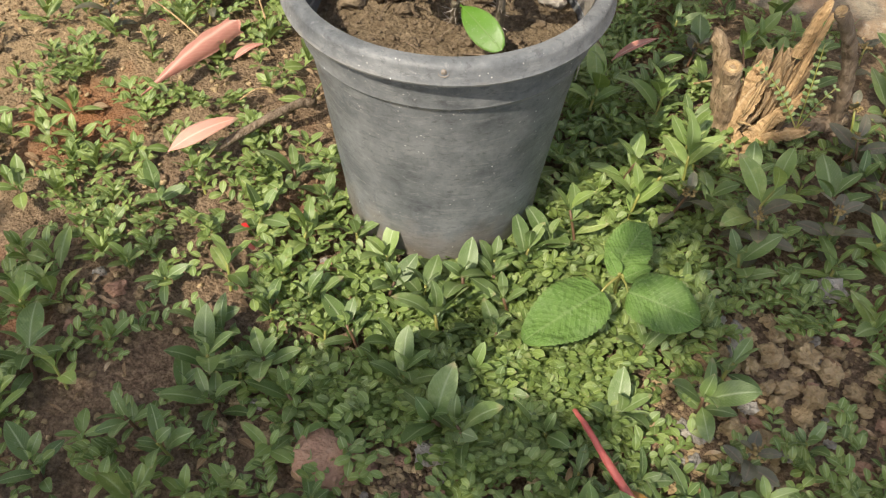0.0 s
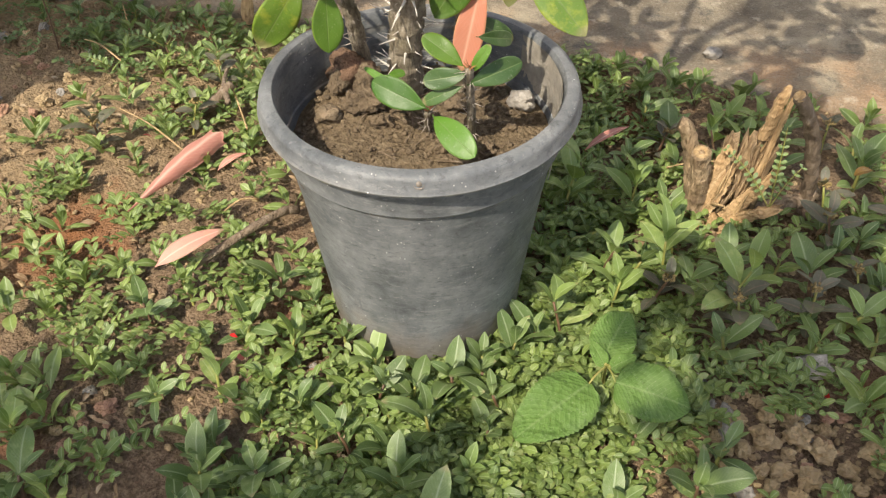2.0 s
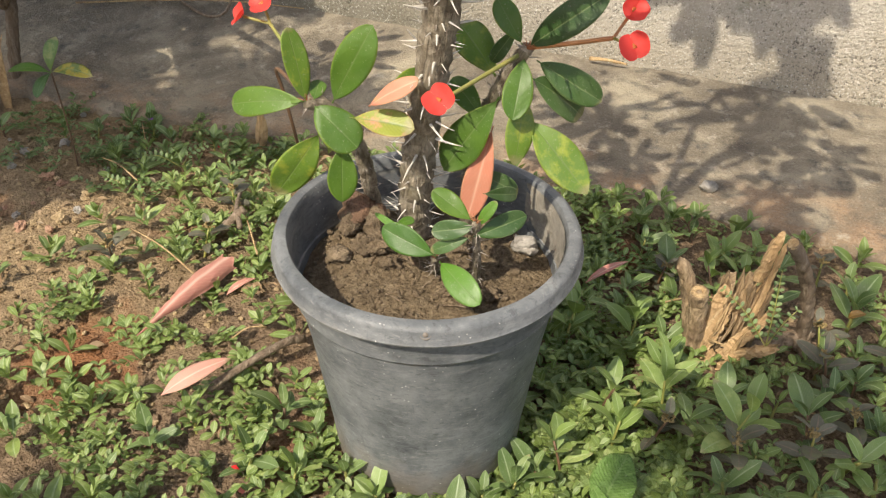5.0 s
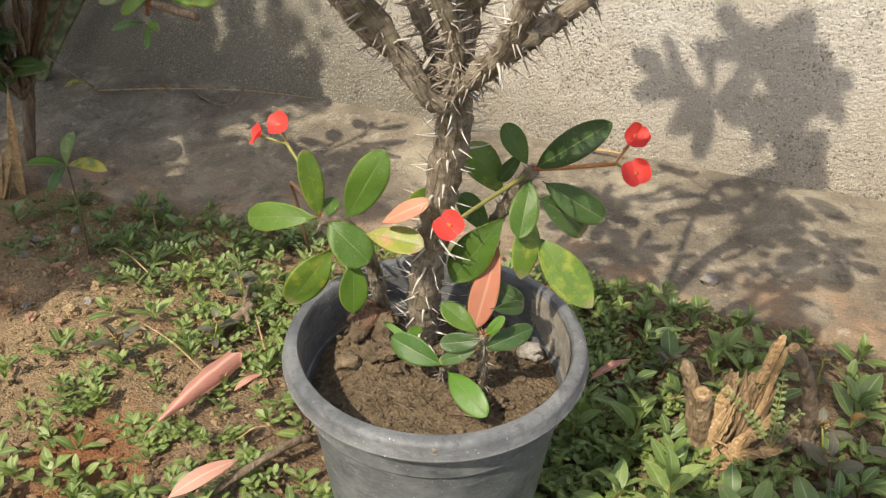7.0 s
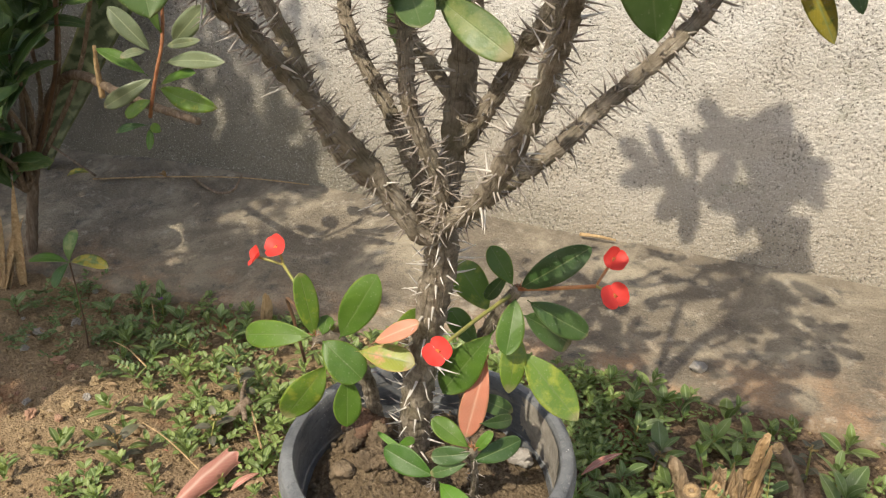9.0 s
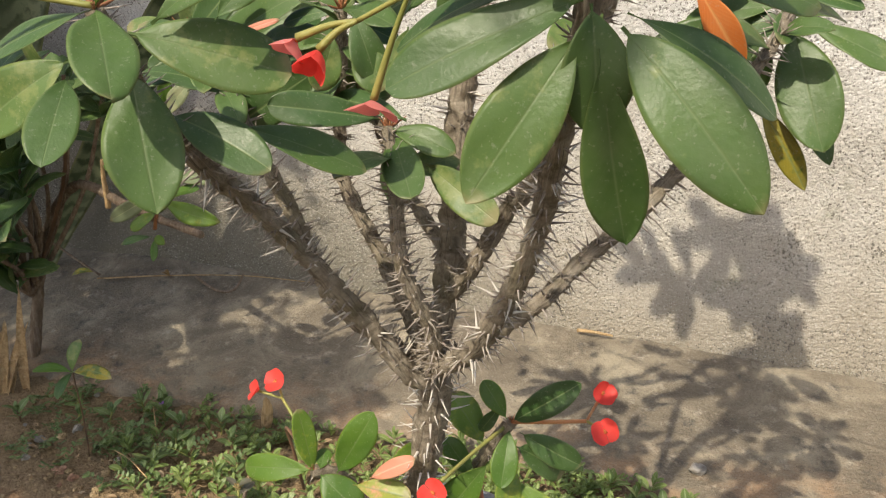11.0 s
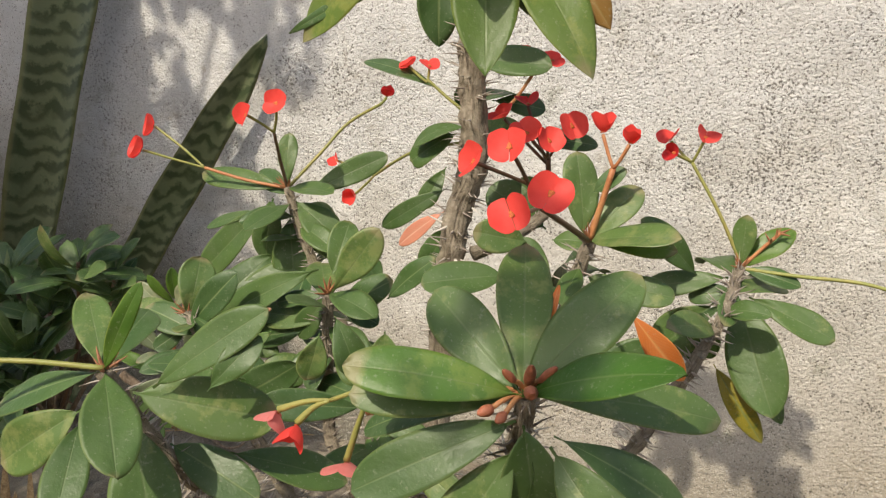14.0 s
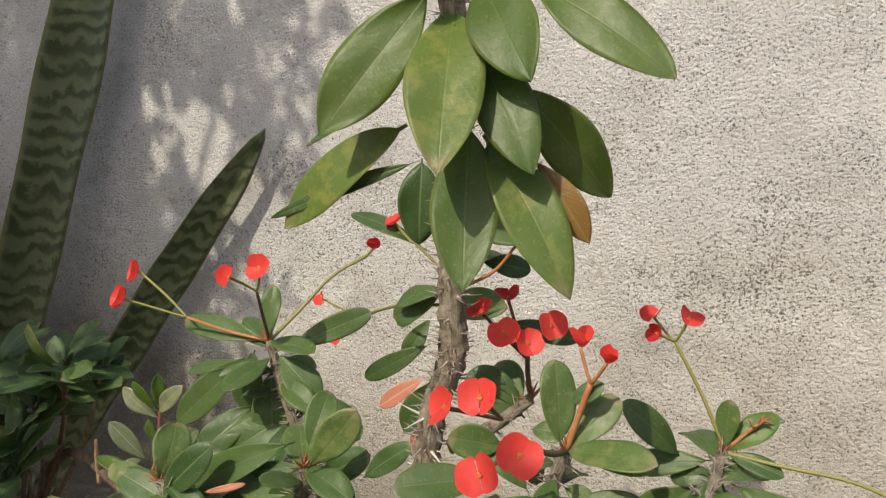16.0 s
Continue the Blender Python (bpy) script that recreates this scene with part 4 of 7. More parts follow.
def rosette(limb, at, leaves, bare=False):
    """Leaves that stand out from one place on a branch: each with heading, rise, length and material."""
    for az, el, L, mat in leaves:
        L = min(L, {"limb_back": 0.098, "limb_mid_left": 0.092, "limb_mid_right": 0.085, "limb_left": 0.088, "limb_front_right": 0.096, "limb_far_left": 0.108}.get(limb, 1.0))
        LEAF_COUNT[0] += 1
        k = LEAF_COUNT[0]
        r = random.Random(1000 + k)
        a, e = radians(az), radians(el)
        way = Vector((math.cos(a) * math.cos(e), math.sin(a) * math.cos(e), math.sin(e)))
        up = Vector((0.1, -0.75, 0.62)) if el < 45 else Vector((-way.x * 0.6, -0.8 - way.y * 0.4, 0.5))
        loose = 0.15 if limb == "limb_leader" else 0.6
        up += Vector((r.uniform(-0.35, 0.35), r.uniform(-0.15, 0.55), r.uniform(-0.1, 0.5))) * loose
        W = L * r.uniform(0.36, 0.45) if L > 0.045 else L * 0.46
        W *= {"leaf_yellow": 0.5, "leaf_brown": 0.8, "leaf_red": 0.75, "leaf_orange": 0.7}.get(mat, 1.0)
        me = leaf_mesh("leaf", M[mat], L=L, W=min(W, 0.043 if at[1] > 0.45 else 0.036), arch=r.uniform(0.02, 0.13), fold=r.uniform(0.08, 0.34), full=r.uniform(0.54, 0.64), wave=r.uniform(0.01, 0.055), stem=0.05, nx=20, ny=8, seed=k, blunt=r.uniform(0.52, 0.74), thick=0.0007)
        m = facing(Vector(at), way, up, r.uniform(-0.35, 0.35))
        part("leaf", me, LIMB[limb], LEAF_LABELS.get(mat, ""), m=m)
    if not bare:
        r = random.Random(int(1e4 * abs(at[0])))
        for _ in range(11):
            d = Vector((r.uniform(-1, 1), r.uniform(-1, 1), r.uniform(0.1, 1.4))).normalized()
            part("bud", BUD, LIMB[limb], m=facing(Vector(at) + d * 0.002, d) @ Matrix.Scale(r.uniform(0.007, 0.016) * (0.5 if limb.startswith("s") else 1.0), 4))


def blades(limb, at, leaves):
    """Leaves along the end of a branch: each with its foot and its reach from there, width and material."""
    for foot, reach, W, mat in leaves:
        LEAF_COUNT[0] += 1
        k = LEAF_COUNT[0]
        r = random.Random(1000 + k)
        b = Vector(at) + Vector(foot or (0, 0, 0))
        way = Vector(reach)
        L = way.length
        high, droop = limb == "limb_leader", way.z < -0.05
        up = (Vector((0.11, 0.035, b.z + 0.22)) - b - way * 0.5).normalized() + Vector((r.uniform(-0.3, 0.3), r.uniform(-0.15, 0.15), r.uniform(-0.05, 0.45)))
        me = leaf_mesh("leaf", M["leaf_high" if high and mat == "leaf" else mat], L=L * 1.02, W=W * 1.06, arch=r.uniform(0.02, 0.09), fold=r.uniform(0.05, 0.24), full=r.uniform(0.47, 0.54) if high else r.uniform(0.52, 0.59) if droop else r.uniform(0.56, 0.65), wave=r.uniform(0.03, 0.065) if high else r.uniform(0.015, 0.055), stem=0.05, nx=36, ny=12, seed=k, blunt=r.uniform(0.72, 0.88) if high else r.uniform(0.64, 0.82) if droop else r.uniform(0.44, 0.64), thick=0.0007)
        part("leaf", me, LIMB[limb], LEAF_LABELS.get(mat, ""), m=facing(b, way, up, r.uniform(-0.12, 0.12)))


blades("limb_front_right", (0.016, 0.405, 0.903), [
    (None, (-0.083, -0.035, 0.020), 0.027, "leaf_vivid"), (None, (-0.016, 0.069, 0.065), 0.030, "leaf"),
    (None, (0.052, 0.043, 0.056), 0.032, "leaf"), (None, (0.081, -0.036, 0.031), 0.026, "leaf_vivid"),
    (None, (0.094, 0.038, -0.018), 0.024, "leaf"), ((0.014, 0.000, -0.026), (0.065, -0.019, -0.073), 0.035, "leaf"),
    ((0.016, 0.000, -0.020), (0.065, 0.020, -0.045), 0.024, "leaf_dark"), ((0.000, 0.000, -0.016), (0.004, 0.009, -0.059), 0.031, "leaf"),
    ((0.005, 0.000, -0.035), (0.013, 0.031, -0.097), 0.030, "leaf"), ((-0.004, 0.000, -0.028), (-0.046, -0.020, -0.077), 0.035, "leaf"),
    ((-0.004, 0.000, -0.014), (-0.084, -0.023, -0.040), 0.029, "leaf"), (None, (-0.087, -0.022, -0.000), 0.023, "leaf"),
    (None, (-0.100, 0.020, -0.039), 0.020, "leaf_dark"), (None, (-0.058, 0.030, 0.044), 0.030, "leaf"),
])
blades("limb_front_right", (0.016, 0.435, 0.903), [
    ((0.002, 0.000, 0.009), (0.006, 0.020, 0.038), 0.005, "leaf_orange"), (None, (-0.019, 0.010, 0.010), 0.008, "leaf_red"),
])
blades("limb_far_left", (-0.275, 0.424, 0.883), [
    (None, (-0.046, 0.040, 0.040), 0.025, "leaf"), (None, (0.037, 0.000, 0.061), 0.013, "leaf_low"),
    (None, (-0.009, 0.058, 0.025), 0.031, "leaf"), ((0.039, 0.000, -0.008), (0.075, 0.022, 0.051), 0.026, "leaf"),
    ((0.022, 0.000, -0.013), (0.081, 0.039, -0.024), 0.038, "leaf"), (None, (0.050, -0.051, -0.044), 0.034, "leaf"),
    (None, (-0.101, -0.000, -0.038), 0.025, "leaf_dark"), ((-0.022, 0.000, -0.029), (-0.068, -0.010, -0.043), 0.036, "leaf"),
    ((-0.026, 0.000, -0.039), (0.022, -0.050, -0.044), 0.028, "leaf"), ((0.021, 0.000, -0.033), (0.025, -0.020, -0.079), 0.042, "leaf"),
    ((0.017, 0.037, -0.065), (0.073, -0.005, -0.029), 0.029, "leaf_dark"), ((0.059, 0.048, -0.071), (0.068, 0.042, -0.032), 0.027, "leaf"),
    ((0.081, 0.000, -0.006), (0.028, 0.020, 0.032), 0.021, "leaf"),
])
blades("limb_left", (-0.366, 0.628, 0.862), [
    ((-0.001, 0.000, -0.005), (0.005, 0.021, 0.055), 0.032, "leaf"), ((0.004, 0.000, -0.010), (0.055, -0.002, 0.052), 0.028, "leaf_dark"),
    (None, (-0.059, 0.000, 0.003), 0.020, "leaf"), ((0.048, 0.000, -0.003), (0.043, 0.000, 0.014), 0.006, "leaf_red"),
    ((0.007, 0.000, -0.099), (0.122, -0.023, 0.069), 0.034, "leaf_dark"), ((-0.003, 0.000, -0.013), (-0.021, -0.020, -0.017), 0.017, "leaf_dark"),
    ((0.090, 0.000, -0.010), (-0.032, 0.000, -0.027), 0.016, "leaf"),
])
blades("limb_front", (-0.167, 0.598, 0.795), [
    ((0.004, 0.000, -0.005), (0.035, -0.052, -0.034), 0.028, "leaf"), ((0.031, 0.000, -0.025), (0.061, -0.020, -0.034), 0.026, "leaf"),
    ((-0.006, 0.000, 0.007), (-0.070, -0.043, 0.012), 0.026, "leaf_dark"), ((-0.028, 0.000, 0.058), (0.026, 0.000, -0.028), 0.027, "leaf"),
    ((0.017, 0.000, 0.075), (-0.002, 0.000, -0.038), 0.025, "leaf"), ((-0.028, 0.000, 0.085), (0.018, 0.000, -0.048), 0.027, "leaf"),
    ((-0.043, 0.000, 0.069), (-0.015, 0.000, -0.042), 0.024, "leaf"), ((0.015, 0.000, 0.007), (-0.072, 0.020, 0.011), 0.024, "leaf_dark"),
])
blades("limb_mid_left", (-0.235, 0.661, 0.881), [
    ((-0.008, 0.000, 0.023), (-0.119, 0.000, -0.063), 0.032, "leaf"), ((0.012, -0.013, 0.005), (0.048, -0.000, 0.058), 0.030, "leaf"),
    ((0.001, 0.024, -0.021), (0.053, -0.000, 0.031), 0.027, "leaf_dark"), ((0.015, 0.000, -0.012), (0.034, 0.000, -0.013), 0.021, "leaf_dark"),
    ((0.060, -0.000, -0.001), (0.051, -0.015, 0.041), 0.019, "leaf_dark"), (None, (-0.032, 0.000, -0.043), 0.023, "leaf"),
    (None, (-0.054, 0.000, -0.012), 0.015, "leaf_dark"), ((-0.026, 0.000, -0.036), (-0.064, 0.000, -0.013), 0.023, "leaf_dark"),
    ((0.006, 0.000, 0.018), (0.005, 0.030, 0.044), 0.026, "leaf"), ((-0.054, 0.000, -0.063), (-0.030, 0.000, 0.013), 0.021, "leaf"),
])
blades("limb_back", (-0.333, 0.765, 0.965), [
    (None, (-0.107, 0.004, 0.013), 0.026, "leaf"), (None, (-0.002, 0.014, 0.056), 0.020, "leaf"),
    ((0.021, 0.005, -0.006), (0.080, 0.027, 0.037), 0.025, "leaf"), ((-0.018, 0.000, -0.011), (-0.014, -0.000, -0.067), 0.031, "leaf"),
    ((0.001, 0.000, -0.028), (0.008, -0.010, -0.081), 0.042, "leaf"), ((-0.022, 0.000, -0.015), (-0.103, 0.006, -0.088), 0.035, "leaf"),
    ((-0.034, 0.000, -0.026), (-0.077, 0.010, -0.020), 0.015, "leaf"), ((0.009, 0.000, -0.014), (0.051, -0.007, -0.039), 0.034, "leaf"),
    ((0.045, -0.000, -0.049), (0.056, 0.002, -0.045), 0.032, "leaf"), ((-0.019, -0.004, -0.070), (-0.041, -0.040, -0.044), 0.034, "leaf"),
    ((0.027, -0.002, -0.073), (-0.078, -0.034, -0.054), 0.040, "leaf"),
])
blades("limb_mid_right", (0.013, 0.608, 0.948), [
    ((-0.004, 0.000, 0.003), (-0.007, 0.008, 0.061), 0.026, "leaf"), (None, (0.034, 0.020, 0.037), 0.024, "leaf"),
    (None, (0.062, -0.000, -0.005), 0.016, "leaf_low"), ((0.003, 0.000, 0.036), (0.023, -0.000, 0.017), 0.014, "leaf_dark"),
    ((-0.047, 0.000, -0.002), (-0.035, -0.020, 0.010), 0.025, "leaf"), ((-0.063, -0.005, -0.028), (-0.055, -0.032, -0.002), 0.030, "leaf"),
    ((0.011, 0.000, -0.034), (0.050, 0.000, -0.005), 0.022, "leaf"), ((-0.027, 0.000, -0.035), (-0.028, 0.000, 0.034), 0.021, "leaf"),
    ((-0.001, 0.000, -0.027), (0.021, 0.000, -0.007), 0.013, "leaf"), ((-0.012, 0.000, -0.125), (0.066, -0.000, 0.048), 0.038, "leaf_dark"),
    ((0.032, -0.019, -0.046), (0.036, 0.028, -0.057), 0.020, "leaf_orange"),
])
blades("limb_small", (-0.031, 0.680, 0.961), [
    ((-0.005, 0.000, -0.017), (-0.048, 0.000, 0.034), 0.034, "leaf"), ((-0.020, 0.000, 0.062), (0.057, 0.000, -0.010), 0.018, "leaf_dark"),
    ((-0.007, 0.000, -0.007), (-0.028, 0.020, 0.028), 0.029, "leaf"), ((0.000, 0.000, -0.026), (0.028, 0.000, -0.001), 0.019, "leaf"),
])
blades("limb_right", (0.118, 0.789, 0.895), [
    (None, (0.004, -0.000, 0.048), 0.020, "leaf"), (None, (0.044, 0.016, 0.033), 0.024, "leaf_low"),
    ((-0.010, 0.000, -0.009), (-0.076, 0.000, -0.014), 0.024, "leaf"), ((-0.038, -0.000, -0.008), (-0.046, -0.035, 0.055), 0.027, "leaf"),
    ((-0.022, 0.000, -0.034), (-0.051, 0.000, -0.051), 0.041, "leaf"), ((0.008, -0.011, -0.024), (0.070, -0.007, -0.032), 0.027, "leaf"),
    ((-0.000, 0.000, -0.029), (0.031, -0.040, -0.093), 0.047, "leaf"), ((-0.007, 0.000, -0.050), (0.046, -0.018, -0.086), 0.025, "leaf"),
    ((-0.020, -0.008, -0.090), (0.044, 0.003, -0.072), 0.021, "leaf_yellow"), ((-0.005, 0.000, -0.022), (-0.039, 0.000, -0.008), 0.018, "leaf_dark"),
    ((-0.019, 0.000, -0.050), (-0.031, 0.030, -0.047), 0.019, "leaf_dark"),
])
blades("limb_leader", (-0.076, 0.615, 1.263), [
    ((-0.015, 0.000, 0.017), (-0.071, -0.040, -0.103), 0.050, "leaf"), ((-0.043, 0.000, -0.057), (-0.077, 0.000, -0.038), 0.011, "leaf_dark"),
    ((0.002, 0.000, 0.004), (0.017, -0.080, -0.116), 0.051, "leaf"), ((0.021, 0.000, 0.022), (0.050, -0.050, -0.075), 0.045, "leaf"),
    ((0.058, 0.000, 0.016), (0.099, -0.020, -0.068), 0.038, "leaf"), ((0.018, 0.000, -0.024), (0.052, -0.040, -0.089), 0.039, "leaf"),
    ((0.047, 0.000, -0.051), (0.060, 0.048, -0.082), 0.039, "leaf"),
])
blades("limb_leader", (-0.082, 0.618, 1.180), [
    ((-0.031, 0.000, 0.003), (-0.106, 0.000, -0.080), 0.039, "leaf"), ((-0.022, 0.000, -0.024), (-0.127, 0.000, -0.046), 0.012, "leaf_dark"),
    ((0.018, 0.000, 0.005), (0.014, -0.055, -0.114), 0.045, "leaf"), ((0.029, 0.000, -0.005), (0.071, -0.034, -0.109), 0.041, "leaf"),
    ((-0.019, 0.000, -0.022), (-0.003, -0.000, -0.064), 0.031, "leaf_dark"), ((0.067, 0.000, -0.022), (0.040, 0.000, -0.058), 0.024, "leaf_brown"),
    ((0.031, 0.000, -0.009), (0.018, 0.020, -0.059), 0.025, "leaf_dark"),
])
blades("limb_rear", (-0.135, 0.800, 1.030), [
    ((-0.042, 0.020, 0.030), (-0.090, 0.011, 0.034), 0.020, "leaf_dark"), ((0.005, 0.041, 0.020), (0.052, 0.015, -0.011), 0.023, "leaf_dark"),
    ((-0.019, 0.000, -0.011), (-0.053, 0.005, -0.029), 0.030, "leaf"), ((-0.060, 0.077, -0.052), (-0.026, -0.013, -0.045), 0.022, "leaf"),
    ((-0.044, 0.033, -0.071), (-0.073, -0.006, -0.042), 0.021, "leaf"), ((-0.019, -0.043, -0.084), (-0.051, 0.005, -0.036), 0.016, "leaf_red"),
    ((-0.036, 0.014, -0.104), (-0.031, -0.000, -0.059), 0.028, "leaf"), ((-0.042, 0.000, -0.150), (-0.010, 0.000, -0.022), 0.011, "leaf_red"),
])
blades("shoot_left", (-0.273, 0.643, 0.451), [
    ((-0.002, 0.003, -0.002), (-0.078, 0.003, -0.015), 0.026, "leaf_low"), (None, (-0.075, 0.020, -0.015), 0.014, "leaf_low"),
    (None, (-0.012, -0.002, 0.063), 0.021, "leaf_low"), ((0.026, -0.000, 0.002), (0.040, 0.000, 0.071), 0.031, "leaf_low"),
    ((0.008, 0.000, 0.002), (-0.004, 0.020, 0.011), 0.015, "leaf_low"), ((0.007, 0.000, -0.003), (0.041, 0.000, -0.033), 0.034, "leaf_low"),
    ((0.012, 0.001, -0.027), (-0.046, -0.007, -0.067), 0.034, "leaf_low"), ((0.033, 0.000, -0.034), (0.000, -0.003, -0.057), 0.026, "leaf_low"),
    ((0.039, 0.007, -0.012), (0.061, -0.002, 0.000), 0.025, "leaf_pinkgreen"), ((0.061, 0.000, 0.004), (0.046, -0.002, 0.030), 0.016, "leaf_red"),
    ((0.083, 0.000, 0.028), (0.015, 0.030, 0.002), 0.012, "leaf_low"),
])
blades("shoot_right", (-0.093, 0.711, 0.502), [
    ((-0.005, 0.000, 0.002), (-0.024, -0.000, 0.036), 0.020, "leaf_low"), (None, (0.063, -0.001, 0.051), 0.026, "leaf_dark"),
    ((-0.011, 0.000, 0.015), (-0.021, 0.004, -0.032), 0.013, "leaf_dark"), ((0.009, 0.000, -0.010), (0.055, 0.020, -0.035), 0.026, "leaf_dark"),
    ((0.005, 0.000, -0.026), (0.040, 0.037, -0.042), 0.029, "leaf_dark"), ((-0.002, 0.000, -0.008), (0.001, -0.030, -0.046), 0.025, "leaf_low"),
    ((-0.002, 0.000, -0.039), (0.002, -0.018, -0.062), 0.025, "leaf_low"), ((0.005, 0.000, -0.063), (0.061, -0.010, -0.058), 0.034, "leaf_low"),
    ((-0.021, -0.003, -0.046), (-0.051, -0.000, -0.079), 0.036, "leaf_low"), ((-0.027, 0.000, -0.029), (-0.042, 0.020, 0.037), 0.031, "leaf_low"),
    ((-0.027, 0.001, -0.076), (-0.020, -0.002, -0.098), 0.026, "leaf_red"), ((-0.044, 0.000, -0.124), (0.039, 0.020, -0.024), 0.019, "leaf_dark"),
    ((-0.035, 0.000, -0.073), (-0.039, 0.020, 0.029), 0.022, "leaf_low"),
])
blades("sprout_front", (-0.157, 0.664, 0.303), [
    ((0.003, -0.004, 0.005), (-0.057, 0.005, 0.016), 0.026, "leaf_vivid"), ((0.005, -0.001, -0.002), (0.051, -0.033, -0.015), 0.025, "leaf_young"),
    (None, (-0.070, 0.020, 0.024), 0.007, "leaf_young"), ((-0.041, 0.000, 0.028), (0.011, 0.020, -0.002), 0.009, "leaf_young"),
])
blades("sprout_side", (-0.113, 0.650, 0.359), [
    ((-0.001, 0.000, -0.005), (-0.039, -0.005, -0.011), 0.018, "leaf_dark"), ((-0.003, -0.002, 0.001), (-0.038, 0.000, 0.023), 0.019, "leaf_low"),
    ((0.001, 0.003, -0.004), (0.016, -0.002, 0.027), 0.010, "leaf_young"), ((-0.003, 0.002, -0.017), (0.039, 0.033, 0.013), 0.020, "leaf_dark"),
    ((-0.005, 0.000, -0.017), (-0.036, -0.004, -0.020), 0.012, "leaf_dark"), ((0.005, 0.000, 0.029), (0.020, 0.040, -0.015), 0.013, "leaf_dark"),
])
for _limb in ("limb_front_right", "limb_far_left", "limb_left", "limb_front", "limb_mid_left", "limb_back", "limb_mid_right", "limb_small", "limb_right", "shoot_left", "shoot_right", "sprout_front", "sprout_side"):
    rosette(_limb, BRANCHES[_limb][-1], [])
# smaller leaves further down the branches
_lr = random.Random(21)
for _name, _n, _deep in (("limb_back", 12, 0.10), ("limb_mid_left", 14, 0.09), ("limb_mid_right", 8, 0.08), ("limb_right", 8, 0.085), ("limb_left", 13, 0.09), ("limb_front", 4, 0.05), ("limb_rear", 6, 0.10)):
    _p, _q = Vector(BRANCHES[_name][-1]), Vector(BRANCHES[_name][-2])
    for _k in range(_n):
        _at = _p + (_q - _p).normalized() * _deep * _k / _n
        _az = _k * 137.5 + _lr.uniform(-25, 25)
        rosette(_name, tuple(_at), [(_az, _lr.uniform(-55, 22), _lr.uniform(0.042, 0.082), _lr.choice(("leaf", "leaf", "leaf_dark")))], bare=True)
# the crown above the leading stem
for _name, _at, _n in (("top_left", (-0.31, 0.61, 1.50), 8), ("top_left", (-0.23, 0.612, 1.475), 5), ("top_mid", (-0.165, 0.61, 1.585), 9), ("top_mid", (-0.12, 0.612, 1.51), 5), ("top_right", (-0.06, 0.61, 1.565), 8), ("limb_leader", (-0.074, 0.612, 1.43), 7), ("limb_leader", (-0.075, 0.612, 1.36), 5)):
    rosette(_name, _at, [(int(_k * 137 + 40 * _n), (-25, 8, 35)[_k % 3], 0.100, "leaf") for _k in range(_n)])


def bract_data(R, cup):
    vs, fs = [(0, 0, 0)], []
    na, nr = 18, 4
    for i in range(1, nr + 1):
        for k in range(na + 1):
            a = radians(-89 + 178 * k / na)
            r = R * (i / nr) * (0.74 + 0.33 * max(0.0, math.cos(a)) ** 0.6 - 0.07 * math.exp(-(a / 0.28) ** 2) + 0.022 * math.sin(7 * a + R * 4000))
            vs.append((r * math.cos(a), r * math.sin(a), (cup + 0.10) * (r / R) ** 2 * R + 0.11 * R * math.sin(2.4 * a + R * 9000) * (i / nr) ** 2))
    for k in range(na):
        fs.append((0, 1 + k, 2 + k))
        for i in range(nr - 1):
            b = 1 + i * (na + 1)
            fs.append((b + k, b + na + 1 + k, b + na + 2 + k, b + 1 + k))
    return vs, fs


EYE_DATA = stone_data(5, 0.0018, 0.35, 0.5, 6, 10)


def flower(limb_part, at, normal, size=0.0122, petals="petal", cup=0.12, stalk_from=None, stalk="stalk", across=None, swell=0.0015):
    """A flower of two broad bracts round a small eye, on its own short stalk."""
    at, n = Vector(at), Vector(normal).normalized()
    b = Vector(stalk_from) if stalk_from else at - n * 0.02
    me, _ = tube("flower_stem", [b, b.lerp(at, 0.5) - n * 0.003, at - n * 0.001], 0.0013, swell, M[stalk], step=0.004, sides=6)
    fl = part("flower", me, PLANT, {"petal": "small red two-bracted flower", "petal_deep": "small red flower coloured darker for shade", "petal_pink": "small fading pink flower"}[petals])
    size *= 1.02
    r = random.Random(int(abs(at.x) * 9e4))
    m = n.to_track_quat("Z", "Y").to_matrix().to_4x4()
    m.translation = at
    if across:
        m = facing(at, across, n)
    else:
        m = m @ Matrix.Rotation(r.uniform(0, 3.1), 4, "Z")
    for k in (0, 1):
        vs, fs = bract_data(size, cup)
        me = mesh_of("bract", vs, fs, M[petals])
        part("bract", me, fl, m=m @ Matrix.Rotation(math.pi * k, 4, "Z") @ Matrix.Translation((0, 0, 0.0010 * k)) @ Matrix.Rotation(r.uniform(-0.50, -0.02), 4, "Y"))
    part("flower_eye", mesh_of("flower_eye", *EYE_DATA, M["flower_eye"]), fl, m=m @ Matrix.Translation((0, 0, 0.0009)))


def stalk(points, material="stalk", r=0.0016):
    me, _ = tube("flower_stalk", points, r * 1.15, r, M[material], step=0.006, sides=7)
    part("flower_stalk", me, PLANT)


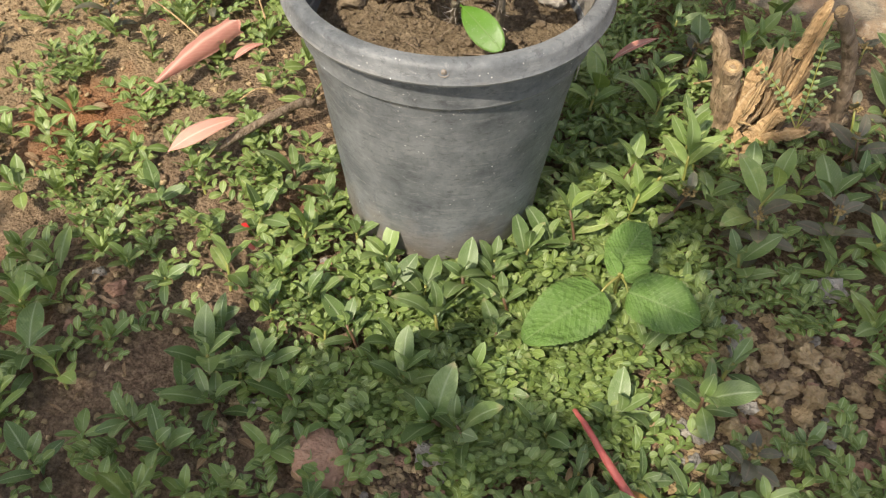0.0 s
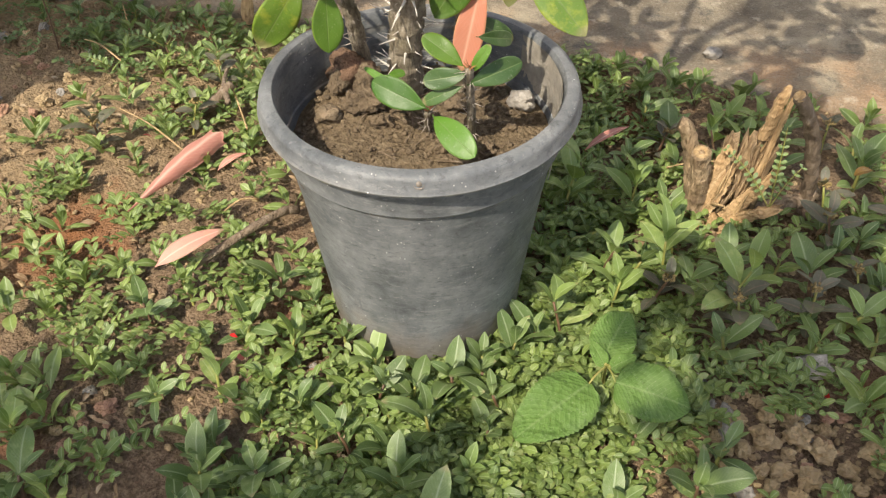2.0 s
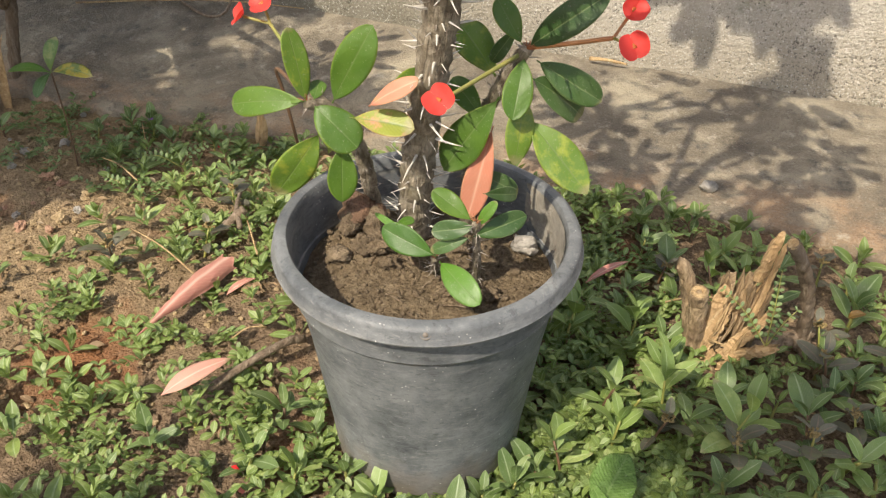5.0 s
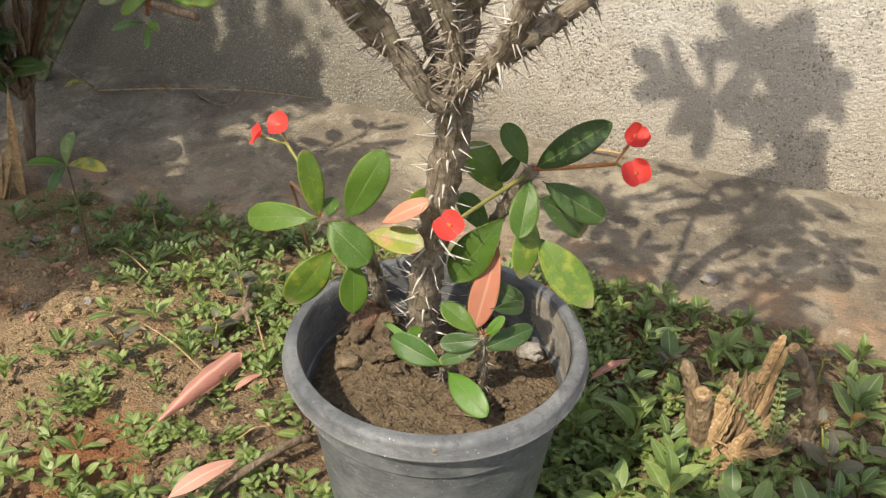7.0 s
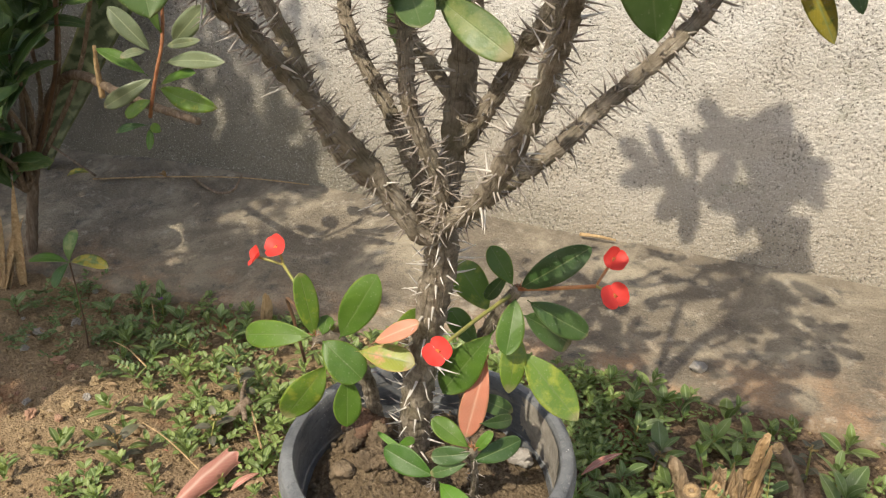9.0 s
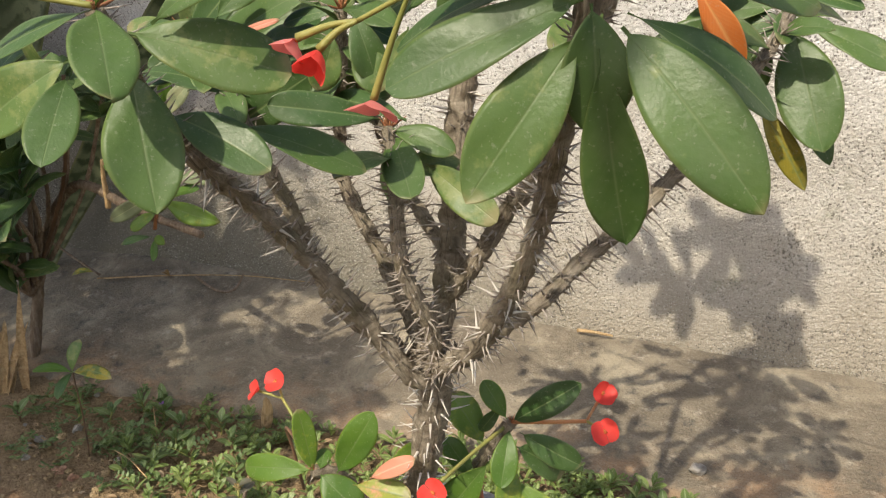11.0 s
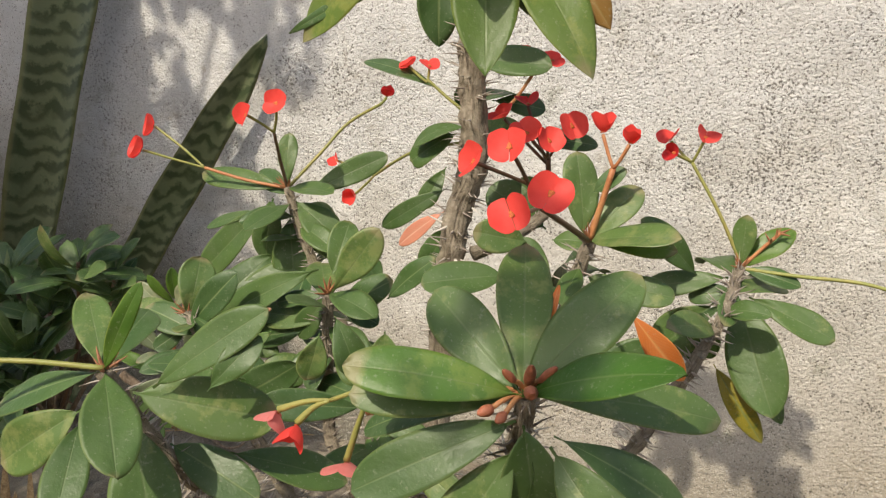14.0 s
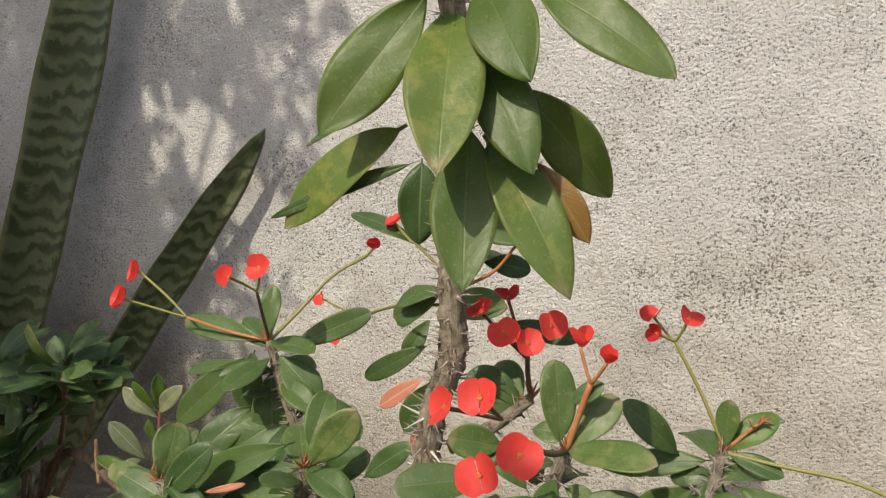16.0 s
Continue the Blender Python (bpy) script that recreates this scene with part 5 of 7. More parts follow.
# back rosette
stalk([(-0.333, 0.765, 0.965), (-0.375, 0.755, 0.974), (-0.420, 0.745, 0.988)], "stalk_red")
flower(None, (-0.488, 0.754, 1.032), (-0.62, -0.75, 0.25), 0.0142, cup=0.3, stalk_from=(-0.420, 0.745, 0.988))
flower(None, (-0.477, 0.718, 1.009), (-0.50, -0.75, 0.42), 0.0142, cup=0.3, stalk_from=(-0.420, 0.745, 0.988))
stalk([(-0.333, 0.765, 0.965), (-0.328, 0.745, 1.000), (-0.320, 0.725, 1.025)], "stalk_brown")
flower(None, (-0.332, 0.697, 1.043), (-0.35, -0.9, 0.25), 0.0125, stalk_from=(-0.320, 0.725, 1.025))
flower(None, (-0.301, 0.701, 1.053), (0.1, -0.85, 0.5), 0.0130, stalk_from=(-0.320, 0.725, 1.025))
stalk([(-0.333, 0.765, 0.965), (-0.305, 0.79, 1.000), (-0.281, 0.81, 1.030), (-0.252, 0.836, 1.050)])
flower(None, (-0.247, 0.838, 1.057), (0.3, -0.3, 0.9), 0.0085, "petal_deep", 0.7, stalk_from=(-0.258, 0.832, 1.046))
# flowers from the leader
stalk([(-0.142, 0.795, 1.010), (-0.201, 0.82, 1.002), (-0.25, 0.86, 0.985), (-0.295, 0.90, 0.965)])
flower(None, (-0.330, 0.915, 0.940), (-0.1, -0.8, -0.1), 0.0115, "petal", 0.9, stalk_from=(-0.295, 0.90, 0.965))
flower(None, (-0.350, 0.912, 0.982), (-0.5, -0.75, 0.4), 0.0105, stalk_from=(-0.295, 0.90, 0.965))
stalk([(-0.140, 0.80, 1.035), (-0.165, 0.80, 1.055), (-0.185, 0.80, 1.073)])
flower(None, (-0.212, 0.82, 1.087), (-0.3, -0.5, 0.8), 0.0115, stalk_from=(-0.185, 0.80, 1.070))
flower(None, (-0.190, 0.82, 1.086), (0.2, -0.5, 0.8), 0.0110, stalk_from=(-0.185, 0.80, 1.070))
stalk([(-0.138, 0.80, 1.025), (-0.10, 0.80, 1.045), (-0.075, 0.80, 1.075)], "stalk_red")
flower(None, (-0.092, 0.824, 1.094), (-0.2, -0.3, 0.9), 0.0110, stalk_from=(-0.075, 0.80, 1.075))
flower(None, (-0.062, 0.822, 1.086), (0.5, -0.6, 0.6), 0.0115, stalk_from=(-0.075, 0.80, 1.075))
# the big cluster in front of the stem
stalk([(0.013, 0.608, 0.948), (0.012, 0.565, 0.962), (0.000, 0.515, 0.985)], "stalk_brown", 0.002)
flower(None, (-0.002, 0.451, 0.990), (-0.05, -0.92, 0.40), 0.0124, stalk_from=(0.003, 0.505, 0.988), stalk="stalk_brown")
flower(None, (0.019, 0.458, 1.001), (0.15, -0.90, 0.40), 0.0126, stalk_from=(0.003, 0.505, 0.988), stalk="stalk_brown")
flower(None, (-0.031, 0.476, 1.017), (-0.50, -0.82, 0.30), 0.0120, stalk_from=(-0.008, 0.515, 1.000), stalk="stalk_brown")
flower(None, (-0.009, 0.474, 1.026), (0.00, -0.88, 0.45), 0.0120, stalk_from=(-0.008, 0.515, 1.000), stalk="stalk_brown")
stalk([(-0.031, 0.68, 0.961), (-0.030, 0.665, 0.985), (-0.028, 0.655, 1.005)], "stalk_brown", 0.002)
flower(None, (-0.038, 0.626, 1.026), (-0.1, -0.85, 0.5), 0.0128, stalk_from=(-0.028, 0.655, 1.005), stalk="stalk_brown")
flower(None, (-0.022, 0.630, 1.020), (0.35, -0.75, 0.4), 0.0120, "petal", stalk_from=(-0.028, 0.655, 1.005), stalk="stalk_brown")
flower(None, (-0.009, 0.651, 1.030), (0.60, -0.70, 0.35), 0.0125, "petal", stalk_from=(-0.028, 0.655, 1.005), stalk="stalk_brown")
flower(None, (-0.060, 0.640, 1.038), (-0.4, -0.5, 0.8), 0.0115, "petal", 0.3, stalk_from=(-0.030, 0.660, 1.000), stalk="stalk_brown")
flower(None, (-0.046, 0.662, 1.047), (0.0, -0.35, 0.95), 0.0110, "petal_deep", 0.3, stalk_from=(-0.030, 0.660, 1.000), stalk="stalk_brown")
stalk([(0.013, 0.608, 0.948), (0.022, 0.605, 0.975), (0.031, 0.602, 1.002)], "stalk_red", 0.0022)
flower(None, (0.023, 0.605, 1.027), (-0.1, -0.15, 0.98), 0.0110, "petal", 0.8, stalk_from=(0.031, 0.602, 1.002), stalk="stalk_red")
flower(None, (0.043, 0.596, 1.020), (0.3, -0.3, 0.9), 0.0075, "petal", 1.1, stalk_from=(0.031, 0.602, 1.002), stalk="stalk_red")
FAT_BUD = tube("bud", [(0, 0, 0), (0.10, 0, 0), (0.35, 0.02, 0.0), (0.65, 0.02, 0.01), (0.88, 0.0, 0.02), (1.0, 0, 0.03)], 0.5, 0.5, M["bud_red"], step=0.12, sides=8)[0]
for _v in FAT_BUD.vertices:
    _f = 0.36 + 0.64 * math.sin(math.pi * min(1.0, max(0.0, 0.16 + 0.84 * _v.co.x))) if _v.co.x < 0.95 else 0.15
    _v.co.y, _v.co.z = _v.co.y * _f, _v.co.z * _f
for _e, _l, _w in (((-0.004, 0.396, 0.907), 0.013, 0.0078), ((0.003, 0.392, 0.900), 0.009, 0.0066), ((0.022, 0.395, 0.909), 0.012, 0.0076), ((0.019, 0.404, 0.911), 0.018, 0.0064), ((0.025, 0.406, 0.912), 0.015, 0.0050), ((0.012, 0.402, 0.912), 0.012, 0.0048), ((0.010, 0.391, 0.898), 0.008, 0.0056)):
    _b, _e = Vector((0.016, 0.411, 0.903)), Vector(_e)
    stalk([_b, _b.lerp(_e, 0.5) + Vector((0, -0.001, 0.002)), _e], "stalk_red", 0.0014)
    part("bud", FAT_BUD, LIMB["limb_front_right"], "fat rust-red flower bud", m=facing(_e, _e - _b) @ Matrix.Diagonal((_l, _w, _w, 1)))
# right rosette
stalk([(0.118, 0.789, 0.900), (0.098, 0.79, 0.945), (0.073, 0.797, 0.990)])
flower(None, (0.053, 0.804, 1.010), (-0.3, -0.35, 0.9), 0.0125, "petal", 0.15, stalk_from=(0.073, 0.797, 0.990))
flower(None, (0.084, 0.795, 1.012), (0.3, -0.45, 0.85), 0.0125, "petal", 0.15, stalk_from=(0.073, 0.797, 0.990))
flower(None, (0.058, 0.785, 0.999), (-0.5, -0.7, 0.3), 0.0095, "petal_deep", 0.3, stalk_from=(0.073, 0.797, 0.990))
stalk([(0.118, 0.789, 0.895), (0.165, 0.78, 0.892), (0.218, 0.77, 0.890), (0.256, 0.765, 0.879)])
stalk([(0.118, 0.789, 0.895), (0.136, 0.79, 0.914), (0.150, 0.79, 0.928)], "stalk_red", 0.0016)
for _k, _d in enumerate(((0.9, -0.2, 0.4), (0.2, -0.4, 0.9), (-0.5, -0.3, 0.8), (0.8, -0.5, -0.2), (0.5, 0.3, 0.8), (0.1, -0.8, 0.4))):
    part("bud", BUD, LIMB["limb_right"], m=facing(Vector((0.150 - 0.004 * (_k % 3), 0.79, 0.928 - 0.004 * (_k % 3))), _d) @ Matrix.Diagonal((0.010, 0.014, 0.014, 1)))
# fading flowers that hang below the front rosette
stalk([(0.016, 0.411, 0.901), (-0.030, 0.415, 0.905), (-0.075, 0.425, 0.893), (-0.110, 0.43, 0.878)], "stalk", 0.0014)
flower(None, (-0.105, 0.437, 0.836), (0.05, -0.30, -0.95), 0.0155, "petal_pink", 0.15, stalk_from=(-0.078, 0.425, 0.894), across=(1.0, 0.1, 0.02), swell=0.0025)
flower(None, (-0.131, 0.425, 0.862), (0.30, -0.45, -0.85), 0.0120, "petal", 0.75, stalk_from=(-0.110, 0.43, 0.878), across=(0.8, 0.1, -0.4), swell=0.0025)
flower(None, (-0.146, 0.428, 0.868), (-0.45, -0.40, -0.80), 0.0135, "petal_pink", 0.25, stalk_from=(-0.110, 0.43, 0.878), across=(-0.85, -0.1, 0.45), swell=0.0025)
# stalk leaving the far left rosette
stalk([(-0.275, 0.424, 0.885), (-0.33, 0.40, 0.893), (-0.39, 0.375, 0.893)], "stalk", 0.0018)
# low shoots
stalk([(-0.273, 0.643, 0.455), (-0.295, 0.655, 0.490), (-0.318, 0.668, 0.508)], "stalk")
flower(None, (-0.326, 0.670, 0.524), (0.0, -0.75, 0.6), 0.0120, stalk_from=(-0.318, 0.668, 0.508))
flower(None, (-0.345, 0.667, 0.512), (-0.6, -0.6, 0.4), 0.0115, stalk_from=(-0.318, 0.668, 0.508))
stalk([(-0.093, 0.711, 0.502), (-0.055, 0.705, 0.512), (-0.020, 0.700, 0.522)], "stalk_red", 0.0019)
flower(None, (-0.010, 0.724, 0.540), (0.35, -0.75, 0.55), 0.0120, stalk_from=(-0.020, 0.702, 0.522), stalk="stalk_red")
flower(None, (-0.002, 0.690, 0.520), (0.15, -0.88, 0.45), 0.0125, stalk_from=(-0.020, 0.700, 0.522))
stalk([(-0.100, 0.711, 0.495), (-0.118, 0.67, 0.487), (-0.132, 0.62, 0.483)], "stalk", 0.0018)
flower(None, (-0.128, 0.588, 0.492), (0.1, -0.88, 0.45), 0.0125, stalk_from=(-0.132, 0.62, 0.483))
stalk([(-0.285, 0.66, 0.45), (-0.335, 0.70, 0.455), (-0.335, 0.71, 0.425), (-0.33, 0.72, 0.37)], "stalk_brown", 0.0018)

_rr = random.Random(4)
for _k in range(11):
    _a, _b = _rr.uniform(-0.06, 0.10), _rr.uniform(-0.06, 0.08)
    _t, _l = _rr.uniform(0, 6.28), _rr.uniform(0.02, 0.05)
    _m = (_a + math.cos(_t) * _l / 2 + _rr.uniform(-0.006, 0.006), _b + math.sin(_t) * _l / 2)
    me, _ = tube("rootlet", [on_soil(_a, _b, 0.002), on_soil(*_m, 0.005), on_soil(_a + math.cos(_t) * _l, _b + math.sin(_t) * _l, 0.001)], 0.0008, 0.0004, M["twig"], step=0.005, sides=5)
    thing("rootlet", Matrix.Identity(4), "thin dry brown rootlet on the soil of the pot", "root", "rootlets in the pot", data=me)


# ---- things lying and growing on the ground ----
def joined(chunks, material, name):
    """One mesh from many (verts, faces, uvs) chunks."""
    V, Fc, U, c = [], [], [], 0
    for vs, fs, uv in chunks:
        V.extend(vs)
        U.extend(uv)
        Fc.extend([tuple(i + c for i in f) for f in fs])
        c += len(vs)
    return mesh_of(name, V, Fc, material, U)


def sheet_leaf(L, W, arch, fold, seed, nx=6, ny=4, full=0.5, blunt=0.75, teeth=0, stem=0.08, wave=0.02):
    """The upper face of leaf_data alone, for small leaves."""
    vs, fs, uv = leaf_data(L, W, arch, fold, full, wave, stem, nx, ny, 0.0, seed, teeth, blunt)
    n = (nx + 1) * (ny + 1)
    return vs[:n], fs[: nx * ny], uv[:n]


def moved(data, m):
    vs, fs, uv = data
    return [m @ Vector(v) for v in vs], fs, uv


def sprig(seed, tiers, L0, ratio, height, rise=(15, 50), full=0.5, blunt=0.75, nx=6, ny=4, single=False):
    """Leaf chunks of a small upright shoot with crossed pairs of leaves."""
    r = random.Random(seed)
    out = []
    lean = Vector((r.uniform(-0.35, 0.35), r.uniform(-0.35, 0.35), 1)).normalized()
    turn = r.uniform(0, 6.28)
    for t in range(tiers):
        f = t / max(1, tiers - 1)
        p = lean * height * (0.35 + 0.65 * f)
        L = L0 * (1.0 - 0.45 * f) * r.uniform(0.8, 1.12)
        for s in (0, 1) if not single else (0,):
            a = turn + t * 1.65 + s * math.pi + r.uniform(-0.25, 0.25)
            e = radians(r.uniform(*rise) + 28 * f)
            way = Vector((math.cos(a) * math.cos(e), math.sin(a) * math.cos(e), math.sin(e)))
            d = sheet_leaf(L * r.uniform(0.85, 1.1), L * ratio, r.uniform(0.05, 0.16), r.uniform(0.15, 0.35), seed * 31 + t * 2 + s, nx, ny, full, blunt)
            out.append(moved(d, facing(p, way, (0, 0, 1), r.uniform(-0.4, 0.4))))
    return out, lean * height


rng = random.Random(77)
BARE = [(-0.085, 0.390, 0.060), (0.225, 0.63, 0.090), (0.160, 0.53, 0.060), (-0.235, 0.395, 0.028), (-0.345, 0.385, 0.040), (-0.25, 0.55, 0.02), (-0.44, 0.44, 0.035), (0.02, 0.415, 0.035), (-0.92, 0.90, 0.13), (-1.15, 1.05, 0.22), (-0.60, 0.47, 0.05), (-0.45, 0.40, 0.025), (-0.78, 0.64, 0.045), (-0.62, 0.70, 0.045), (-0.36, 0.43, 0.03)]


def bare(x, y, k=1.0):
    for bx, by, br in BARE:
        if (x - bx) ** 2 + (y - by) ** 2 < (br * k) ** 2:
            return True
    return (x + 0.18) ** 2 + (y - 0.71) ** 2 < 0.118 ** 2


def thin_out(x, y):
    """Share of plants missing towards the rim of the weedy patch."""
    return max(0.0, (math.hypot((x + 0.15) / 0.62, (y - 0.66) / 0.56) - 1.0) * 1.3)


def near_way(x, y):
    if min((x - 0.005) ** 2 + (y - 0.570) ** 2, (x - 0.09) ** 2 + (y - 0.62) ** 2, (x - 0.04) ** 2 + (y - 0.67) ** 2) < 0.042 ** 2:
        return True
    if min((x - 0.055) ** 2 + (y - 0.478) ** 2, (x - 0.09) ** 2 + (y - 0.445) ** 2, (x - 0.13) ** 2 + (y - 0.40) ** 2) < 0.027 ** 2:
        return True
    if abs(x + 0.045 - (y - 0.5) * 0.22) < 0.065 and 0.40 < y < 0.72 and rng.random() < 0.60:
        return True
    if y < 0.56 and noise.noise(Vector((x * 7, y * 7, 3))) > 0.36:
        return True
    if -0.59 < x < -0.51 and 0.62 < y < 0.88 or -0.46 < x + (y - 0.64) * -0.8 < -0.39 and 0.57 < y < 0.69:
        return True
    return 0.08 < x < 0.25 and 0.90 < y < 1.04


WEED_LEAVES = {}
for _mat in ("weed", "weed_light", "weed_purple"):
    WEED_LEAVES[_mat] = [joined([sheet_leaf(1.0, (0.40, 0.35, 0.43, 0.38)[_k] if _mat != "weed_purple" else 0.44, 0.05 + 0.030 * _k, 0.15 + 0.06 * _k, _k, 10, 4, 0.5, 0.80)], M[_mat], "leaf") for _k in range(4)]


def weed_thing(at, seed, tiers, L0, height, rise, mat, label, group):
    """A small upright shoot with crossed pairs of leaves, each leaf a part."""
    r = random.Random(seed)
    w = thing("weed", at, label, "weed", group)
    lean = Vector((r.uniform(-0.35, 0.35), r.uniform(-0.35, 0.35), 1)).normalized()
    me, _ = tube("stem", [(0, 0, -0.01), lean * height * 0.5, lean * height], 0.0022, 0.0014, M["stalk_brown" if seed % 3 == 0 else "stalk"], step=0.012, sides=5)
    part("stem", me, w, m=at)
    turn = r.uniform(0, 6.28)
    for t in range(tiers):
        f = t / max(1, tiers - 1)
        p = lean * height * (0.22 + 0.78 * f)
        for s in (0, 1):
            a = turn + t * 1.65 + s * math.pi + r.uniform(-0.25, 0.25)
            e = radians(r.uniform(*rise) + 34 * f * f)
            way = Vector((math.cos(a) * math.cos(e), math.sin(a) * math.cos(e), math.sin(e)))
            L = L0 * (0.78 + 0.42 * math.sin(math.pi * f * 0.8) - 0.62 * max(0, f - 0.6)) * r.uniform(0.75, 1.12)
            part("leaf", r.choice(WEED_LEAVES[mat]), w, m=at @ facing(p, way, (0, 0, 1), r.uniform(-0.4, 0.4)) @ Matrix.Scale(L, 4))
    return w, lean * height


WEED_LABELS = ("green lance-leaved weed growing out of the soil", "pale green lance-leaved weed growing out of the soil")
_spots = [(-0.209, 0.478), (0.150, 0.560), (0.066, 0.505), (-0.418, 0.351), (-0.333, 0.341), (-0.327, 0.442), (-0.159, 0.410), (0.147, 0.874), (0.066, 0.955), (-0.208, 0.359), (-0.149, 0.530), (-0.50, 0.40), (-0.27, 0.42), (0.16, 0.60), (-0.26, 0.30), (-0.38, 0.27), (0.02, 0.38), (0.07, 0.41), (0.19, 0.33)]
_rest = []
_try = 0
while _try < 20000 and len(_spots) + len(_rest) < 1300:
    _try += 1
    _x, _y = rng.uniform(-1.0, 0.75), rng.uniform(-0.05, 1.30)
    if rng.random() < thin_out(_x, _y) or bare(_x, _y) or near_way(_x, _y) or _y > apron_edge(_x) - 0.02:
        continue
    _lim = (0.029 if _y < 0.5 and _x < 0.05 else 0.044 if _x > 0.04 and _y > 0.45 else 0.040 if _x > -0.04 and _y > 0.72 else 0.028) + 0.03 * max(0.0, noise.noise(Vector((_x * 4, _y * 4, 9)))) + (0.006 if _x < -0.34 else 0) + (0.010 if _x < -0.62 else 0)
    if any((_x - a) ** 2 + (_y - b) ** 2 < _lim ** 2 for a, b in _spots) or any((_x - a) ** 2 + (_y - b) ** 2 < _lim ** 2 for a, b in _rest):
        continue
    (_spots if (0.28 < _y < 0.74 and -0.46 < _x < 0.30 or -0.02 < _x < 0.32 and 0.72 < _y < 1.22) and len(_spots) < 420 else _rest).append((_x, _y))


def weed_pose(x, y):
    big = y < 0.62 or x > 0.05
    s = rng.uniform(0.70, 1.20) * (1.00 if big else 0.90) * (0.86 if x < -0.42 and y > 0.55 else 1.0) * (1.15 if x > -0.04 and y > 0.72 else 1.0)
    return Matrix.Translation((x, y, ground_z(x, y))) @ Euler((rng.uniform(-0.25, 0.25), rng.uniform(-0.25, 0.25), rng.uniform(0, 6.28))).to_matrix().to_4x4() @ Matrix.Scale(s, 4)


WEED_KINDS = []
for _k in range(10):
    _p = weed_pose(*_spots[_k])
    WEED_KINDS.append(weed_thing(_p, 200 + _k, 4, 0.038 if _k < 6 else 0.034, 0.036 if _k < 6 else 0.026, (6, 46) if _k < 6 else (-6, 26), "weed" if _k % 3 else "weed_light", WEED_LABELS[0 if _k % 3 else 1], "weeds round the pot")[0])
for _x, _y in _spots[10:]:
    copy_thing(WEED_KINDS[6 + rng.randrange(4) if _x > -0.04 and _y > 0.58 and rng.random() < 0.8 else rng.randrange(10)], weed_pose(_x, _y))
_chunks = []
for _i, (_x, _y) in enumerate(_rest):
    _ch, _tip = sprig(900 + _i % 60, 3 + _i % 2, 0.042, 0.38, 0.036, (8, 48), full=0.5, blunt=0.80, nx=7, ny=4)
    _m = weed_pose(_x, _y)
    _chunks += [moved(d, _m) for d in _ch]
thing("far_weeds", Matrix.Identity(4), "patch of green lance-leaved weeds on the soil", "weeds", kind="stuff", data=joined(_chunks, M["weed_mix"], "far_weeds"))

# creeping small-leaved cover
_small = []
for _k in range(14):
    _ch = []
    _r = random.Random(400 + _k)
    for _j in range(3):
        _a = _r.uniform(0, 6.28)
        _len = _r.uniform(0.025, 0.05)
        for _n in range(6):
            _f = (_n + 0.5) / 6
            _p = Vector((math.cos(_a) * _len * _f, math.sin(_a) * _len * _f, 0.006 + 0.016 * _f + _r.uniform(-0.003, 0.004)))
            for _s in (-1, 1):
                _w = _a + _s * _r.uniform(0.6, 1.3)
                _e = radians(_r.uniform(-8, 50))
                _L = _r.uniform(0.007, 0.0135)
                _ch.append(moved(sheet_leaf(_L, _L * 0.54, 0.08, 0.3, _k * 99 + _j * 9 + _n, 5, 2, 0.52, 0.55), facing(_p, (math.cos(_w) * math.cos(_e), math.sin(_w) * math.cos(_e), math.sin(_e)), (0, 0, 1), _r.uniform(-0.4, 0.4))))
    _small.append(_ch)


def cover(name, count, x0, x1, y0, y1, material, keep, label, scale=(0.8, 1.25), thin=True):
    chunks = []
    n = 0
    while len(chunks) < count and n < count * 6:
        n += 1
        x, y = rng.uniform(x0, x1), rng.uniform(y0, y1)
        if thin and (rng.random() < thin_out(x, y) or bare(x, y, 0.85)) or y > apron_edge(x) - 0.015 or rng.random() > keep(x, y):
            continue
        m = Matrix.Translation((x, y, ground_z(x, y))) @ Matrix.Rotation(rng.uniform(0, 6.28), 4, "Z") @ Matrix.Scale(rng.uniform(*scale), 4)
        vs, fs, uv, c = [], [], [], 0
        for a, f, u in rng.choice(_small):
            vs += [m @ v for v in a]
            fs += [tuple(i + c for i in q) for q in f]
            uv += u
            c += len(a)
        chunks.append((vs, fs, uv))
    thing(name, Matrix.Identity(4), label, "ground cover", kind="stuff", data=joined(chunks, material, name))


cover("creeping_cover", 330, -0.28, 0.16, 0.38, 0.95, M["small_leaf"], lambda x, y: (1.0 if abs(x + 0.045 - (y - 0.5) * 0.22) < 0.085 else 0.18) * (1.0 if y < 0.74 else 0.3), "bright small-leaved creeper carpeting the soil", (0.85, 1.3))
cover("low_cover", 680, -1.05, 0.75, -0.05, 1.32, M["weed_mix"], lambda x, y: (0.95 if x > -0.30 else (0.55 if y < 0.62 else 0.30) if x > -0.62 else 0.20) * (0.25 if x > 0.0 and y > 0.72 else 1.0) * (0.55 if y < 0.5 else 1.0) * (0.3 if y < 0.56 and noise.noise(Vector((x * 7, y * 7, 3))) > 0.20 else 1.0) * (0.5 + 0.8 * max(0, noise.noise(Vector((x * 5, y * 5, 0))) + 0.4)), "low tangle of small green leaves on the soil", (0.9, 1.35))

cover("wall_side_cover", 62, -1.30, -0.62, 0.98, 1.31, M["weed"], lambda x, y: 0.25 + 0.9 * max(0, noise.noise(Vector((x * 7, y * 7, 5))) + 0.25) + (0.4 if y > 1.18 and x > -1.0 else 0) - (0.15 if x < -1.05 else 0), "scattered small green sprouts on soil by the cement strip", (0.7, 1.2), False)

